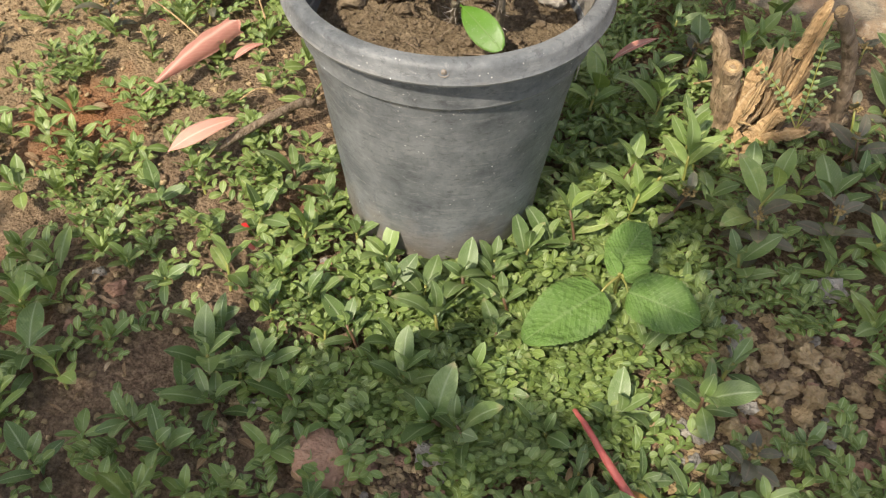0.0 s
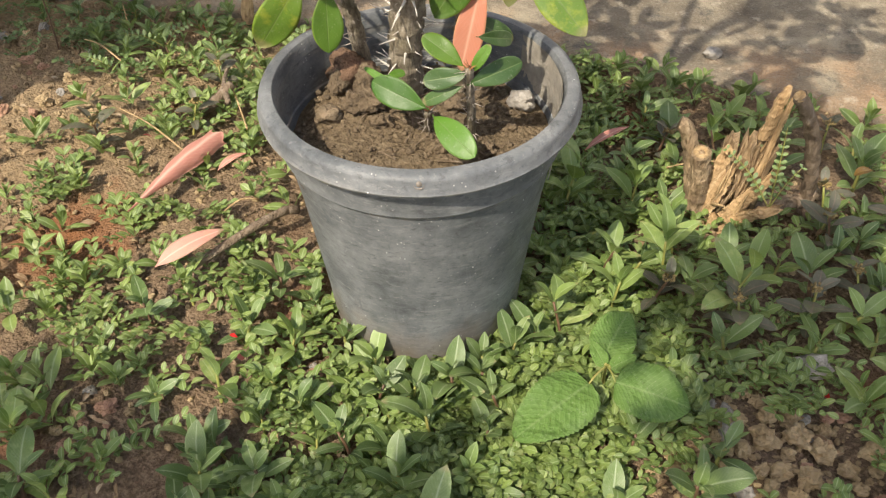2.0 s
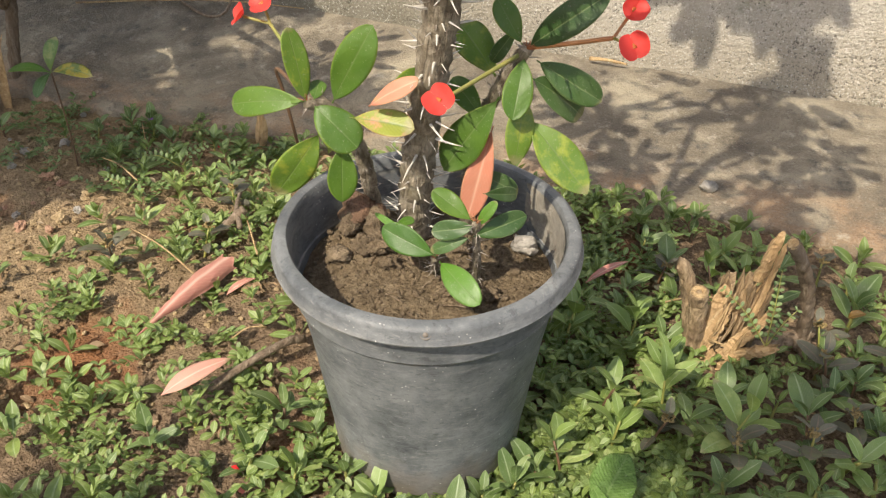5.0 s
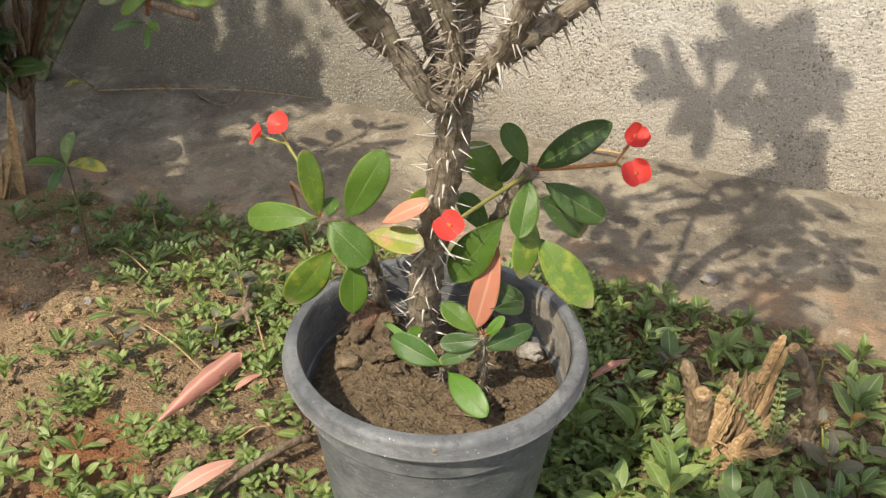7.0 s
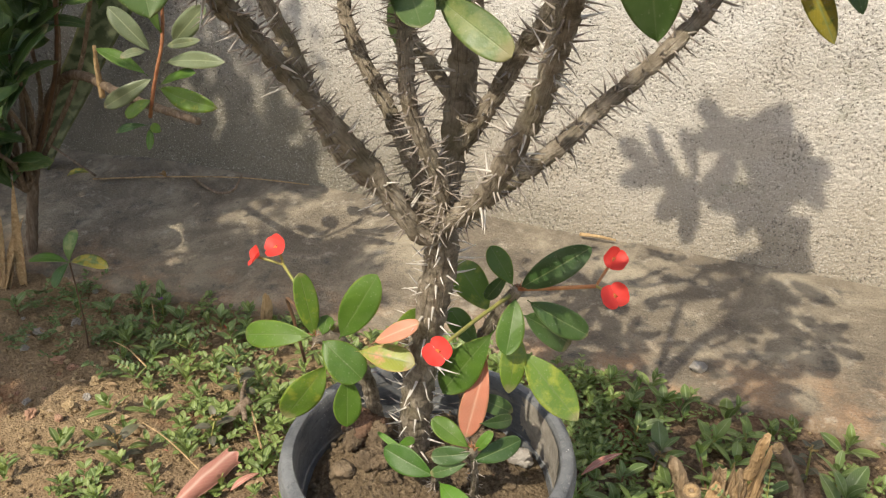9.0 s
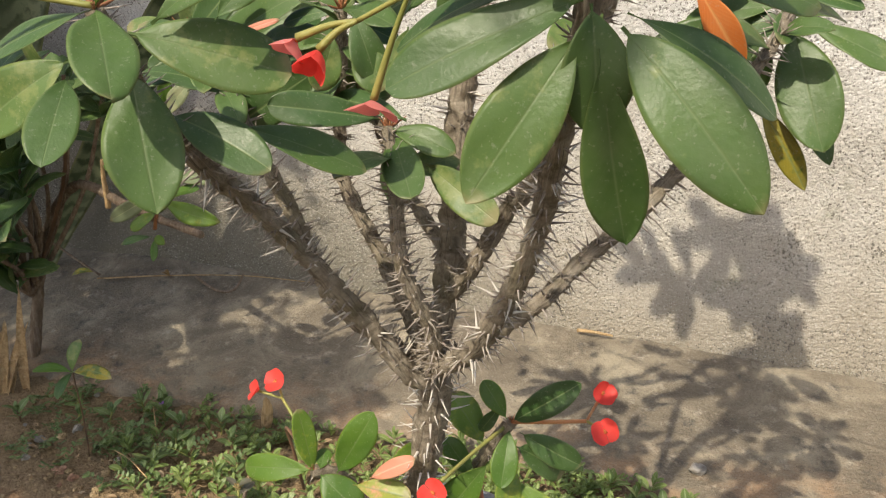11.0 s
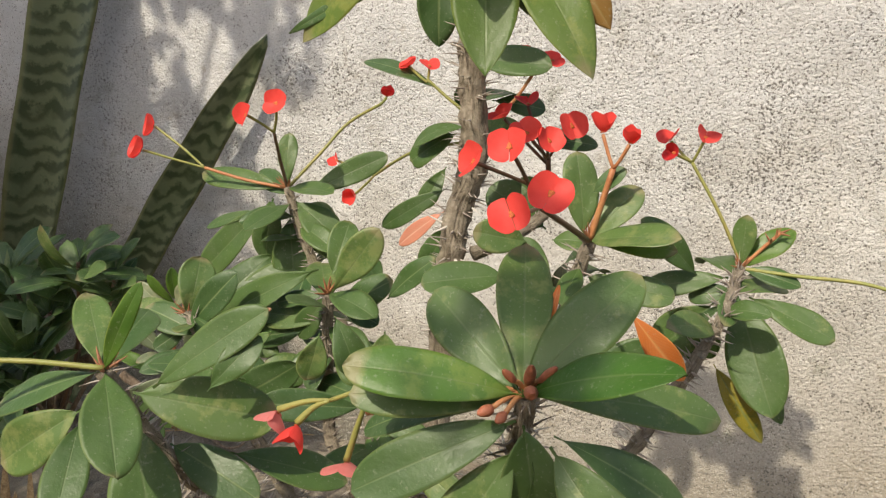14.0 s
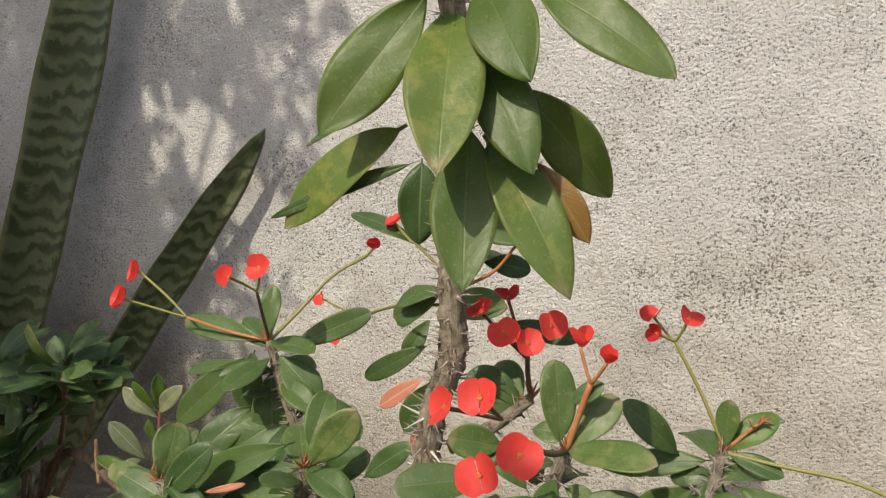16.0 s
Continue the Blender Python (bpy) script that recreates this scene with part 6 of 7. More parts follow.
# taller pale weeds close by the pot
for _i, (_x, _y, _s) in enumerate([(0.000, 0.815, 1.0), (0.075, 0.830, 1.15), (0.140, 0.790, 1.25), (-0.012, 0.700, 0.9), (-0.065, 0.905, 1.1), (0.025, 0.760, 1.0), (0.118, 1.065, 1.0), (0.062, 0.900, 0.9), (0.015, 0.930, 1.0)]):
    weed_thing(Matrix.Translation((_x, _y, ground_z(_x, _y))), 900 + _i, 4, 0.047 * _s, 0.066 * _s, (8, 40), "weed_light", "leafy pale green weed close by the flower pot", "weeds by the pot")

# purple-leaved weeds with tiny flower heads
for _i, (_x, _y, _s) in enumerate([(0.065, 0.787, 1.1), (0.172, 0.764, 1.2), (0.241, 0.812, 1.2), (0.265, 0.951, 1.1), (0.30, 0.86, 1.0), (0.257, 1.006, 1.1), (-0.699, 0.815, 1.0), (-0.59, 0.87, 0.9), (-0.605, 0.985, 1.0), (0.192, 0.510, 0.8), (0.34, 1.02, 0.9), (0.25, 1.16, 0.9), (0.03, 1.10, 0.9)]):
    _at = Matrix.Translation((_x, _y, ground_z(_x, _y)))
    _w, _tip = weed_thing(_at, 600 + _i, 4, 0.036 * _s, 0.056 * _s, (-8, 14), "weed_purple", "dull purple-leaved weed with a tiny ochre flower head", "purple weeds")
    _r = random.Random(_i)
    _vs, _fs = [], []
    for _n in range(22):
        _d = Vector((_r.gauss(0, 1), _r.gauss(0, 1), abs(_r.gauss(0, 0.8)))).normalized() * _r.uniform(0.003, 0.009)
        _v, _f = stone_data(_n, 0.0019, 1.0, 0.3, 4, 5)
        _fs += [tuple(k + len(_vs) for k in q) for q in _f]
        _vs += [v + _d + _tip for v in _v]
    part("flower_head", mesh_of("flower_head", _vs, _fs, M["yellow_flower"]), _w, "tiny clustered ochre flowers", m=_at)


# broad toothed-leaved plant
def build_broad_plant():
    at = Matrix.Translation((0.045, 0.655, ground_z(0.045, 0.655)))
    pl = thing("broad_leaved_weed", at, "light green weed with broad toothed leaves beside the pot", "weed")
    tip = Vector((0.042, 0.632, 0.072))
    me, _ = tube("stem", [(0.045, 0.655, -0.01), (0.040, 0.645, 0.04), tip], 0.0026, 0.0016, M["stalk"], sides=7)
    part("stem", me, pl)
    for i, (b, e, w) in enumerate([((0.030, 0.604, 0.070), (-0.024, 0.530, 0.050), 0.060), ((0.054, 0.614, 0.070), (0.128, 0.618, 0.056), 0.056), ((0.036, 0.640, 0.072), (0.050, 0.696, 0.092), 0.046), ((0.046, 0.628, 0.073), (0.068, 0.645, 0.082), 0.018), ((0.04, 0.63, 0.073), (0.022, 0.648, 0.084), 0.016)]):
        b, e = Vector(b), Vector(e)
        L = (e - b).length
        me = leaf_mesh("leaf", M["mint"], L=L, W=w, arch=0.06, fold=0.12, full=0.36, wave=0.08, stem=0.0, nx=34, ny=10, seed=i, teeth=1, blunt=0.60)
        part("leaf", me, pl, m=facing(b, e - b, (0.1, -0.5, 0.85)))
        me, _ = tube("leaf_stalk", [tip, tip.lerp(b, 0.6) + Vector((0, 0, 0.003)), b], 0.0012, 0.001, M["stalk"], sides=6)
        part("leaf_stalk", me, pl)


build_broad_plant()


# dead stump of a shrub
def build_stump():
    at = Matrix.Translation((0.16, 1.0, ground_z(0.16, 1.0)))
    st = thing("stump", at, "weathered dead shrub stump with cut branch stubs", "stump")

    def limb(pts, r0, r1, label="", mat="dead_wood", knob=0.35):
        me, path = tube("stub", pts, r0, r1, M[mat], step=0.0035, sides=16, knob=knob * 0.6, seed=len(st.children))
        return part("stub", me, st, label), path

    post, path = limb([(0.098, 0.972, 0.02), (0.094, 0.962, 0.09), (0.090, 0.940, 0.155)], 0.0145, 0.0115, "cut stub with a hollow end")
    vs, fs = lathe([(0.0035, -0.006), (0.0035, 0.001), (0.0065, 0.0025), (0.0098, 0.001), (0.0108, -0.004)], seg=18)
    part("cut_face", mesh_of("cut_face", vs, fs, M["straw"]), post, "pale ring of the cut", m=Matrix.Translation(path[-1]) @ (path[-1] - path[-4]).to_track_quat("Z", "Y").to_matrix().to_4x4())
    limb([(0.090, 0.975, 0.08), (0.078, 0.965, 0.14), (0.066, 0.952, 0.178), (0.058, 0.950, 0.184)], 0.012, 0.009)
    right, path = limb([(0.232, 1.035, 0.03), (0.226, 1.01, 0.10), (0.212, 0.975, 0.17), (0.196, 0.95, 0.215), (0.178, 0.932, 0.248)], 0.0092, 0.0076, "cut upright branch with cracked bark", "twig", 0.5)
    vs, fs = lathe([(0.0, 0.0008), (0.002, 0.0005), (0.0025, 0.0015), (0.0064, 0.001), (0.0072, -0.003)], seg=18)
    part("cut_face", mesh_of("cut_face", vs, fs, M["straw"]), right, "pale ring of the cut", m=Matrix.Translation(path[-1]) @ (path[-1] - path[-4]).to_track_quat("Z", "Y").to_matrix().to_4x4())
    limb([(0.145, 0.985, 0.055), (0.185, 1.0, 0.056), (0.225, 1.02, 0.066), (0.238, 1.03, 0.078)], 0.0115, 0.010, mat="twig")
    limb([(0.232, 1.03, 0.075), (0.236, 1.015, 0.05), (0.232, 1.005, 0.02)], 0.008, 0.006, mat="twig")
    rr = random.Random(8)
    # the split heartwood: a thick slab with ridges along its grain and a ragged top
    nu, nv = 30, 26
    b0, b1, t0, t1 = Vector((0.104, 0.990, 0.035)), Vector((0.166, 0.990, 0.030)), Vector((0.118, 0.985, 0.172)), Vector((0.181, 0.975, 0.182))
    vs, fs = [], []
    for side in (0, 1):
        for i in range(nu + 1):
            u = i / nu
            strip = math.floor(u * 8 + 0.8 * noise.noise(Vector((u * 5, 0, 4))))
            high = 0.86 + 0.10 * math.sin(strip * 2.3) + 0.14 * noise.noise(Vector((u * 14, 2, 0)))
            for j in range(nv + 1):
                v = j / nv
                p = b0.lerp(b1, u).lerp(t0.lerp(t1, u), v * high)
                ridge = 0.006 * math.sin(strip * 4.1 + 1.0) + 0.007 * noise.noise(Vector((u * 16, v * 1.4, 7))) + 0.003 * noise.noise(Vector((u * 40, v * 5, 3)))
                rim = 0.010 * max(0.0, abs(2 * u - 1) - 0.7) / 0.3
                p.y += -0.012 + ridge + rim if side == 0 else 0.014
                p.x += 0.004 * noise.noise(Vector((u * 6, v * 6, 1)))
                vs.append(p)
    m2 = (nu + 1) * (nv + 1)
    for i in range(nu):
        for j in range(nv):
            q = i * (nv + 1) + j
            fs.append((q, q + nv + 1, q + nv + 2, q + 1))
            fs.append((q + m2, q + m2 + 1, q + m2 + nv + 2, q + m2 + nv + 1))
        for q in (i * (nv + 1), i * (nv + 1) + nv):
            fs.append((q, q + nv + 1, q + nv + 1 + m2, q + m2))
    for j in range(nv):
        for q in (j, nu * (nv + 1) + j):
            fs.append((q, q + 1, q + 1 + m2, q + m2))
    part("heartwood", mesh_of("heartwood", vs, fs, M["split_slab"], smooth=False), st, "ragged slab of split tan heartwood")
    slivers = [((0.156, 0.978, 0.165), (0.167, 0.968, 0.236), 0.013), ((0.160, 0.970, 0.120), (0.175, 0.958, 0.231), 0.007), ((0.106, 0.970, 0.085), (0.122, 0.972, 0.152), 0.016), ((0.108, 0.962, 0.060), (0.128, 0.965, 0.120), 0.020),
               ((0.132, 0.962, 0.055), (0.168, 0.962, 0.112), 0.015), ((0.148, 0.965, 0.070), (0.184, 0.960, 0.140), 0.012), ((0.150, 0.955, 0.062), (0.198, 0.955, 0.088), 0.014), ((0.118, 0.958, 0.030), (0.150, 0.955, 0.062), 0.016), ((0.100, 0.958, 0.020), (0.122, 0.955, 0.060), 0.015)]
    for k, (b, e, w) in enumerate(slivers):
        b, e = Vector(b), Vector(e)
        t = rr.uniform(0.006, 0.010)
        d = e - b
        L = d.length
        vs, fs = [], []
        n = 14
        ring = ((-1, -1), (-0.35, -1.5), (0.3, -0.8), (1, -1.1), (1.1, 0.7), (0.1, 1.2), (-1.05, 0.9))
        q7 = len(ring)
        for i in range(n + 1):
            s = i / n
            taper = (1.0 - 0.15 * s) * (1.0 if s < 0.8 else 1.0 - 0.35 * (s - 0.8) / 0.2)
            for c, q in ring:
                sway = 0.10 * w * noise.noise(Vector((s * 5, k, 0)))
                vs.append((s * L + 0.016 * noise.noise(Vector((c * 3, q * 3, k))) * (s > 0.85), sway + c * w / 2 * taper * (1 + 0.45 * noise.noise(Vector((s * 9, c * 2, k)))), q * t / 2 * taper * (1 + 0.6 * noise.noise(Vector((s * 11, q + c, k + 5))))))
        for i in range(n):
            for j in range(q7):
                a, a2 = i * q7 + j, i * q7 + (j + 1) % q7
                fs.append((a, a2, a2 + q7, a + q7))
        fs += [tuple(range(q7))[::-1], tuple(n * q7 + j for j in range(q7))]
        part("splinter", mesh_of("splinter", vs, fs, M["split_wood"], smooth=False), st, "splintered tan dead wood", m=facing(b, d, (0, -1, 0.3), rr.uniform(-0.4, 0.4)))
    for k in range(20):
        f = rr.random()
        b = Vector((0.104 + 0.056 * f, 0.955 + 0.035 * rr.random(), 0.035 + 0.06 * rr.random()))
        e = b + Vector((0.012 + 0.022 * rr.random(), rr.uniform(-0.010, 0.004), rr.uniform(0.035, 0.095)))
        if rr.random() < 0.35:
            e = b + Vector((rr.uniform(-0.035, 0.03), rr.uniform(-0.03, -0.01), rr.uniform(-0.03, 0.02)))
        me, _ = tube("splinter", [b, b.lerp(e, 0.5) + Vector((rr.uniform(-0.004, 0.004), -0.004, rr.uniform(-0.003, 0.003))), e], rr.uniform(0.0018, 0.0045), 0.0008, M["straw" if k % 3 else "dead_wood"], step=0.008, sides=6, knob=0.6, seed=k)
        part("splinter", me, st)
    for k in range(5):
        b = Vector((0.10 + 0.03 * k, 0.965 + rr.uniform(-0.01, 0.02), 0.05))
        limb([b, b + Vector((rr.uniform(-0.015, 0.015), -0.012, -0.012)), b + Vector((rr.uniform(-0.03, 0.03), -0.02, -0.03))], 0.006, 0.002)


build_stump()


# fallen leaves
def fallen(name, b, e, w, mat, label, arch=0.08, fold=0.3, roll=0.0, full=0.45, group="fallen leaves", blunt=0.9):
    b, e = Vector(b), Vector(e)
    me = leaf_mesh(name, M[mat], L=(e - b).length, W=w, arch=arch, fold=fold, full=full, wave=0.04, stem=0.03, nx=16, ny=8, seed=len(label), blunt=blunt, thick=0.0012)
    thing(name, facing(b, e - b, (0.1, -0.45, 0.9), roll), label, "fallen leaf", group, data=me)


def build_rolled_leaf(b, e):
    """A dry leaf curled lengthwise into a gutter, open below, pointed at its foot."""
    b, e = Vector(b), Vector(e)
    n, k, L = 28, 14, (e - b).length
    vs, fs, uv = [], [], []
    for layer in (0, 1):
        for i in range(n + 1):
            s = i / n
            R = 0.0045 + 0.0120 * max(0.0, min(1.0, (s - 0.25) / 0.45)) ** 0.8 - 0.004 * max(0.0, 0.25 - s) / 0.25
            for j in range(k + 1):
                t = radians(-110 + 205 * j / k) * (1 - 0.30 * s)
                q = R - 0.0011 * layer
                wob = 0.0012 * noise.noise(Vector((s * 6, j * 0.4, 1)))
                end = 0.012 * math.sin(j * 0.9) * max(0, s - 0.9) * 4
                vs.append((s * L - end, q * math.sin(t) + wob, q * math.cos(t) - R * 0.4 + 0.006 * math.sin(s * 3.1) + wob))
                uv.append((j / k, s))
    m = (n + 1) * (k + 1)
    for i in range(n):
        for j in range(k):
            p = i * (k + 1) + j
            fs.append((p, p + k + 1, p + k + 2, p + 1))
            fs.append((p + m, p + m + 1, p + m + k + 2, p + m + k + 1))
    for i in range(n):
        for p in (i * (k + 1), i * (k + 1) + k):
            fs.append((p, p + k + 1, p + k + 1 + m, p + m))
    for j in range(k):
        p = n * (k + 1) + j
        fs.append((p, p + 1, p + 1 + m, p + m))
    thing("fallen_leaf", facing(b, e - b, (0.1, -0.45, 0.9)), "dry pink leaf rolled lengthwise, lying on weeds", "fallen leaf", "fallen leaves", data=mesh_of("fallen_leaf", vs, fs, M["dry_pink"], uv))


build_rolled_leaf((-0.552, 0.676, 0.094), (-0.527, 0.842, 0.112))
fallen("fallen_leaf", (-0.452, 0.590, 0.098), (-0.404, 0.658, 0.114), 0.0225, "dry_pink", "dry pale pink leaf lying on weeds", 0.10, 0.15)
fallen("fallen_leaf", (-0.058, 1.000, 0.095), (-0.008, 1.035, 0.122), 0.011, "dry_pink", "narrow curled pink leaf among the weeds", 0.12, 0.8)
fallen("fallen_leaf", (-0.505, 0.800, 0.088), (-0.48, 0.835, 0.100), 0.010, "dry_pink", "small pale curled leaf among the weeds", 0.15, 0.6)
fallen("fallen_leaf", (0.100, 0.440, 0.014), (0.150, 0.375, 0.004), 0.040, "leaf_brown", "withered brown leaf with a red midrib", 0.04, 0.1)
fallen("fallen_leaf", (-1.545, 1.635, 0.186), (-1.49, 1.66, 0.196), 0.022, "leaf_yellow", "yellow fallen leaf on the cement strip", 0.15, 0.4)
fallen("fallen_leaf", (-1.30, 1.70, 0.200), (-1.265, 1.68, 0.204), 0.018, "leaf_brown", "brown fallen leaf on the cement strip", 0.2, 0.5)
fallen("fallen_leaf", (0.268, 0.985, 0.132), (0.286, 0.985, 0.143), 0.011, "leaf_brown", "crumpled orange-brown dead leaf near the stump", 0.2, 0.8)
fallen("fallen_leaf", (-0.03, 0.835, 0.06), (0.00, 0.86, 0.07), 0.012, "leaf_yellow", "small yellow leaf among the weeds", 0.1, 0.3)


def stick(name, pts, r0, r1, mat, label, category="stick"):
    me, _ = tube(name, pts, r0, r1, M[mat], step=0.006, sides=9, knob=0.3, seed=int(r0 * 1e5))
    thing(name, Matrix.Identity(4), label, category, data=me)


stick("stick", [(-0.352, 0.735, 0.104), (-0.362, 0.712, 0.112), (-0.385, 0.680, 0.104), (-0.408, 0.650, 0.092), (-0.430, 0.622, 0.080)], 0.0054, 0.0044, "twig", "crooked grey-brown dead twig lying in the weeds")
stick("stick", [(-0.600, 0.915, 0.098), (-0.575, 0.925, 0.122), (-0.558, 0.940, 0.140)], 0.0080, 0.0070, "twig", "short grey broken twig lying in the weeds")
stick("stick", [(-0.545, 0.905, 0.13), (-0.585, 0.96, 0.13), (-0.615, 1.02, 0.125)], 0.0042, 0.0030, "twig", "thin grey twig lying in the weeds")
stick("red_stem", [(0.040, 0.489, 0.030), (0.060, 0.470, 0.030), (0.085, 0.447, 0.024), (0.125, 0.415, 0.012)], 0.0022, 0.0046, "stalk_crimson", "fallen red leaf stalk lying on the soil", "leaf stalk")
stick("root", [(-1.465, 1.640, 0.186), (-1.277, 1.690, 0.200), (-1.08, 1.735, 0.208), (-0.90, 1.760, 0.204)], 0.0022, 0.0012, "straw", "thin pale dry runner along the wall's foot", "runner")
stick("stick", [(-1.198, 1.700, 0.203), (-1.15, 1.675, 0.196), (-1.094, 1.655, 0.190), (-1.055, 1.66, 0.200), (-1.040, 1.68, 0.235)], 0.0042, 0.0028, "twig", "curved brown twig lying on the cement strip")
stick("stick", [(-1.90, 1.70, 0.33), (-1.70, 1.68, 0.28), (-1.47, 1.655, 0.19)], 0.0040, 0.0030, "twig", "dark thin stem leaning onto the cement strip")
stick("stick", [(-0.212, 1.745, 0.176), (-0.17, 1.742, 0.178), (-0.132, 1.748, 0.172)], 0.0042, 0.0026, "straw", "short tan twig at the foot of the wall")
stick("stick", [(-1.030, 1.010, 0.072), (-1.038, 1.035, 0.076), (-1.045, 1.060, 0.070)], 0.0034, 0.0018, "straw", "short curled pale stick on bare soil")
for _i, (_a, _b) in enumerate([((-0.49, 0.86), (-0.60, 0.99)), ((-0.55, 0.80), (-0.70, 0.86)), ((-0.80, 1.00), (-0.92, 1.06)), ((-0.40, 0.73), (-0.43, 0.70)), ((0.05, 1.03), (0.13, 1.05)), ((-0.9, 1.15), (-0.98, 1.24))]):
    _p, _q = Vector((*_a, ground_z(*_a) + 0.03)), Vector((*_b, ground_z(*_b) + 0.035))
    stick("straw", [_p, _p.lerp(_q, 0.5) + Vector((0, 0, 0.008)), _q], 0.0013, 0.0009, "straw", "thin dry straw among the weeds", "straw")


def chip(name, at, size, mat, label, turn=(0, 0, 0), category="wood chip"):
    vs, fs = stone_data(int(size[0] * 1e4), 1.0, 1.0, 0.28, 7, 10)
    vs = [(v.x * size[0], v.y * size[1], v.z * size[2]) for v in vs]
    thing(name, Matrix.Translation(at) @ Euler(turn).to_matrix().to_4x4(), label, category, data=mesh_of(name, vs, fs, M[mat], smooth=False))


chip("wood_chip", (-0.735, 1.275, 0.105), (0.010, 0.006, 0.042), "straw", "upright tan splinter of wood in the soil", (0.15, 0.1, 0.4))
chip("slate", (0.170, 0.652, 0.008), (0.010, 0.030, 0.005), "stone_b", "thin dark sliver of slate on the soil", (0.1, 0.1, 0.1), "stone")
chip("stone", (-0.150, 0.374, -0.006), (0.034, 0.026, 0.018), "stone_c", "large reddish-tan stone half sunk in the soil", (0.1, 0.2, 0.3), "stone")

# stones
_stone_me = []
for _k in range(8):
    _v, _f = stone_data(700 + _k, 1.0, 0.78, 0.55, 13, 16)
    _stone_me.append(mesh_of("stone", _v, _f, M[("stone_a", "stone_a", "stone_b", "stone_c")[_k % 4]], smooth=False))
STONE_LABELS = ("tan rough stone lying on the soil", "tan rough stone lying on the soil", "pale grey stone lying on the soil", "reddish brick-like stone lying on the soil")


STONES_AT = []


def put_stone(x, y, s, k):
    if any((x - p) ** 2 + (y - q) ** 2 < ((s + t) * 0.95) ** 2 for p, q, t in STONES_AT):
        return
    STONES_AT.append((x, y, s))
    m = Matrix.Translation((x, y, ground_z(x, y) + s * 0.62)) @ Euler((rng.uniform(-0.4, 0.4), rng.uniform(-0.4, 0.4), rng.uniform(0, 6.28))).to_matrix().to_4x4() @ Matrix.Scale(s, 4)
    thing("stone", m, STONE_LABELS[k % 4], "stone", "stones on the soil", data=_stone_me[k])


for _x, _y, _s in [(0.205, 0.640, 0.0150), (0.236, 0.655, 0.0165), (0.262, 0.648, 0.0160), (0.248, 0.612, 0.0155), (0.222, 0.610, 0.0120), (0.205, 0.672, 0.0120), (0.228, 0.680, 0.0110), (0.185, 0.625, 0.0105), (0.196, 0.655, 0.0090), (0.240, 0.585, 0.0125), (0.272, 0.605, 0.0130), (0.180, 0.660, 0.0085), (0.215, 0.590, 0.0095), (0.262, 0.678, 0.0100), (0.172, 0.600, 0.0080), (0.196, 0.690, 0.0085), (0.285, 0.635, 0.0120), (0.228, 0.635, 0.0080), (0.220, 0.655, 0.0085)]:
    put_stone(_x, _y, _s * 0.82, rng.choice((0, 1, 4, 5)))
put_stone(0.246, 0.752, 0.0165, 2)
put_stone(-0.066, 0.418, 0.0135, 2)
for _k in range(420):
    _bx, _by, _br = BARE[rng.choice((0, 0, 1, 1, 2, 2, 3, 5, 6, 7, 8, 9))]
    _a, _q = rng.uniform(0, 6.28), rng.random() ** 0.5 * _br * 1.25
    put_stone(_bx + math.cos(_a) * _q, _by + math.sin(_a) * _q, rng.uniform(0.003, 0.010), rng.randrange(8))
_chunks = []
for _k in range(2600):
    _x, _y = rng.uniform(-1.1, 0.6), rng.uniform(0.15, 1.3)
    if rng.random() < 0.35:
        _bx, _by, _br = BARE[rng.randrange(3)]
        _x, _y = rng.gauss(_bx, _br * 0.7), rng.gauss(_by, _br * 0.7)
    if (_x + 0.18) ** 2 + (_y - 0.71) ** 2 < 0.013:
        continue
    _v, _f = stone_data(_k % 30, rng.uniform(0.0015, 0.0048), 0.8, 0.5, 4, 6)
    _p = Vector((_x, _y, ground_z(_x, _y) + 0.001))
    _chunks.append(([v + _p for v in _v], _f, [(0.5, 0.5)] * len(_v)))
thing("gravel", Matrix.Identity(4), "fine tan gravel and crumbs scattered on the soil", "gravel", kind="stuff", data=joined(_chunks, M["stone_a"], "gravel"))
lump("stone", (0.077, 1.372, 0.099), 0.013, 51, M["stone_b"], "pale pebble on the edge of the cement strip", "stone")

_chunks = []
for _k in range(1300):
    _x, _y = rng.uniform(-1.25, -0.45), rng.uniform(0.45, 1.30)
    _v, _f = stone_data(_k % 30, rng.uniform(0.002, 0.0045) * (2.2 if rng.random() < 0.12 else 1), 0.7, 0.5, 5, 7)
    _p = Vector((_x, _y, ground_z(_x, _y) + 0.001))
    _chunks.append(([v + _p for v in _v], _f, [(0.5, 0.5)] * len(_v)))
thing("soil_crumbs", Matrix.Identity(4), "loose crumbs of sandy soil on the ground", "soil", kind="stuff", data=joined(_chunks, M["soil"], "soil_crumbs"))

# dry litter between the weeds
_chunks = []
for _k in range(1700):
    _x, _y = rng.uniform(-1.15, 0.55), rng.uniform(0.15, 1.30)
    if (_x + 0.18) ** 2 + (_y - 0.71) ** 2 < 0.014:
        continue
    _L = rng.uniform(0.006, 0.022)
    _e = radians(rng.uniform(-10, 30))
    _a = rng.uniform(0, 6.28)
    _chunks.append(moved(sheet_leaf(_L, _L * rng.uniform(0.12, 0.5), 0.15, 0.3, _k, 4, 2), facing(Vector((_x, _y, ground_z(_x, _y) + rng.uniform(0.003, 0.010))), (math.cos(_a) * math.cos(_e), math.sin(_a) * math.cos(_e), math.sin(_e)), (0, 0, 1), rng.uniform(-0.6, 0.6))))
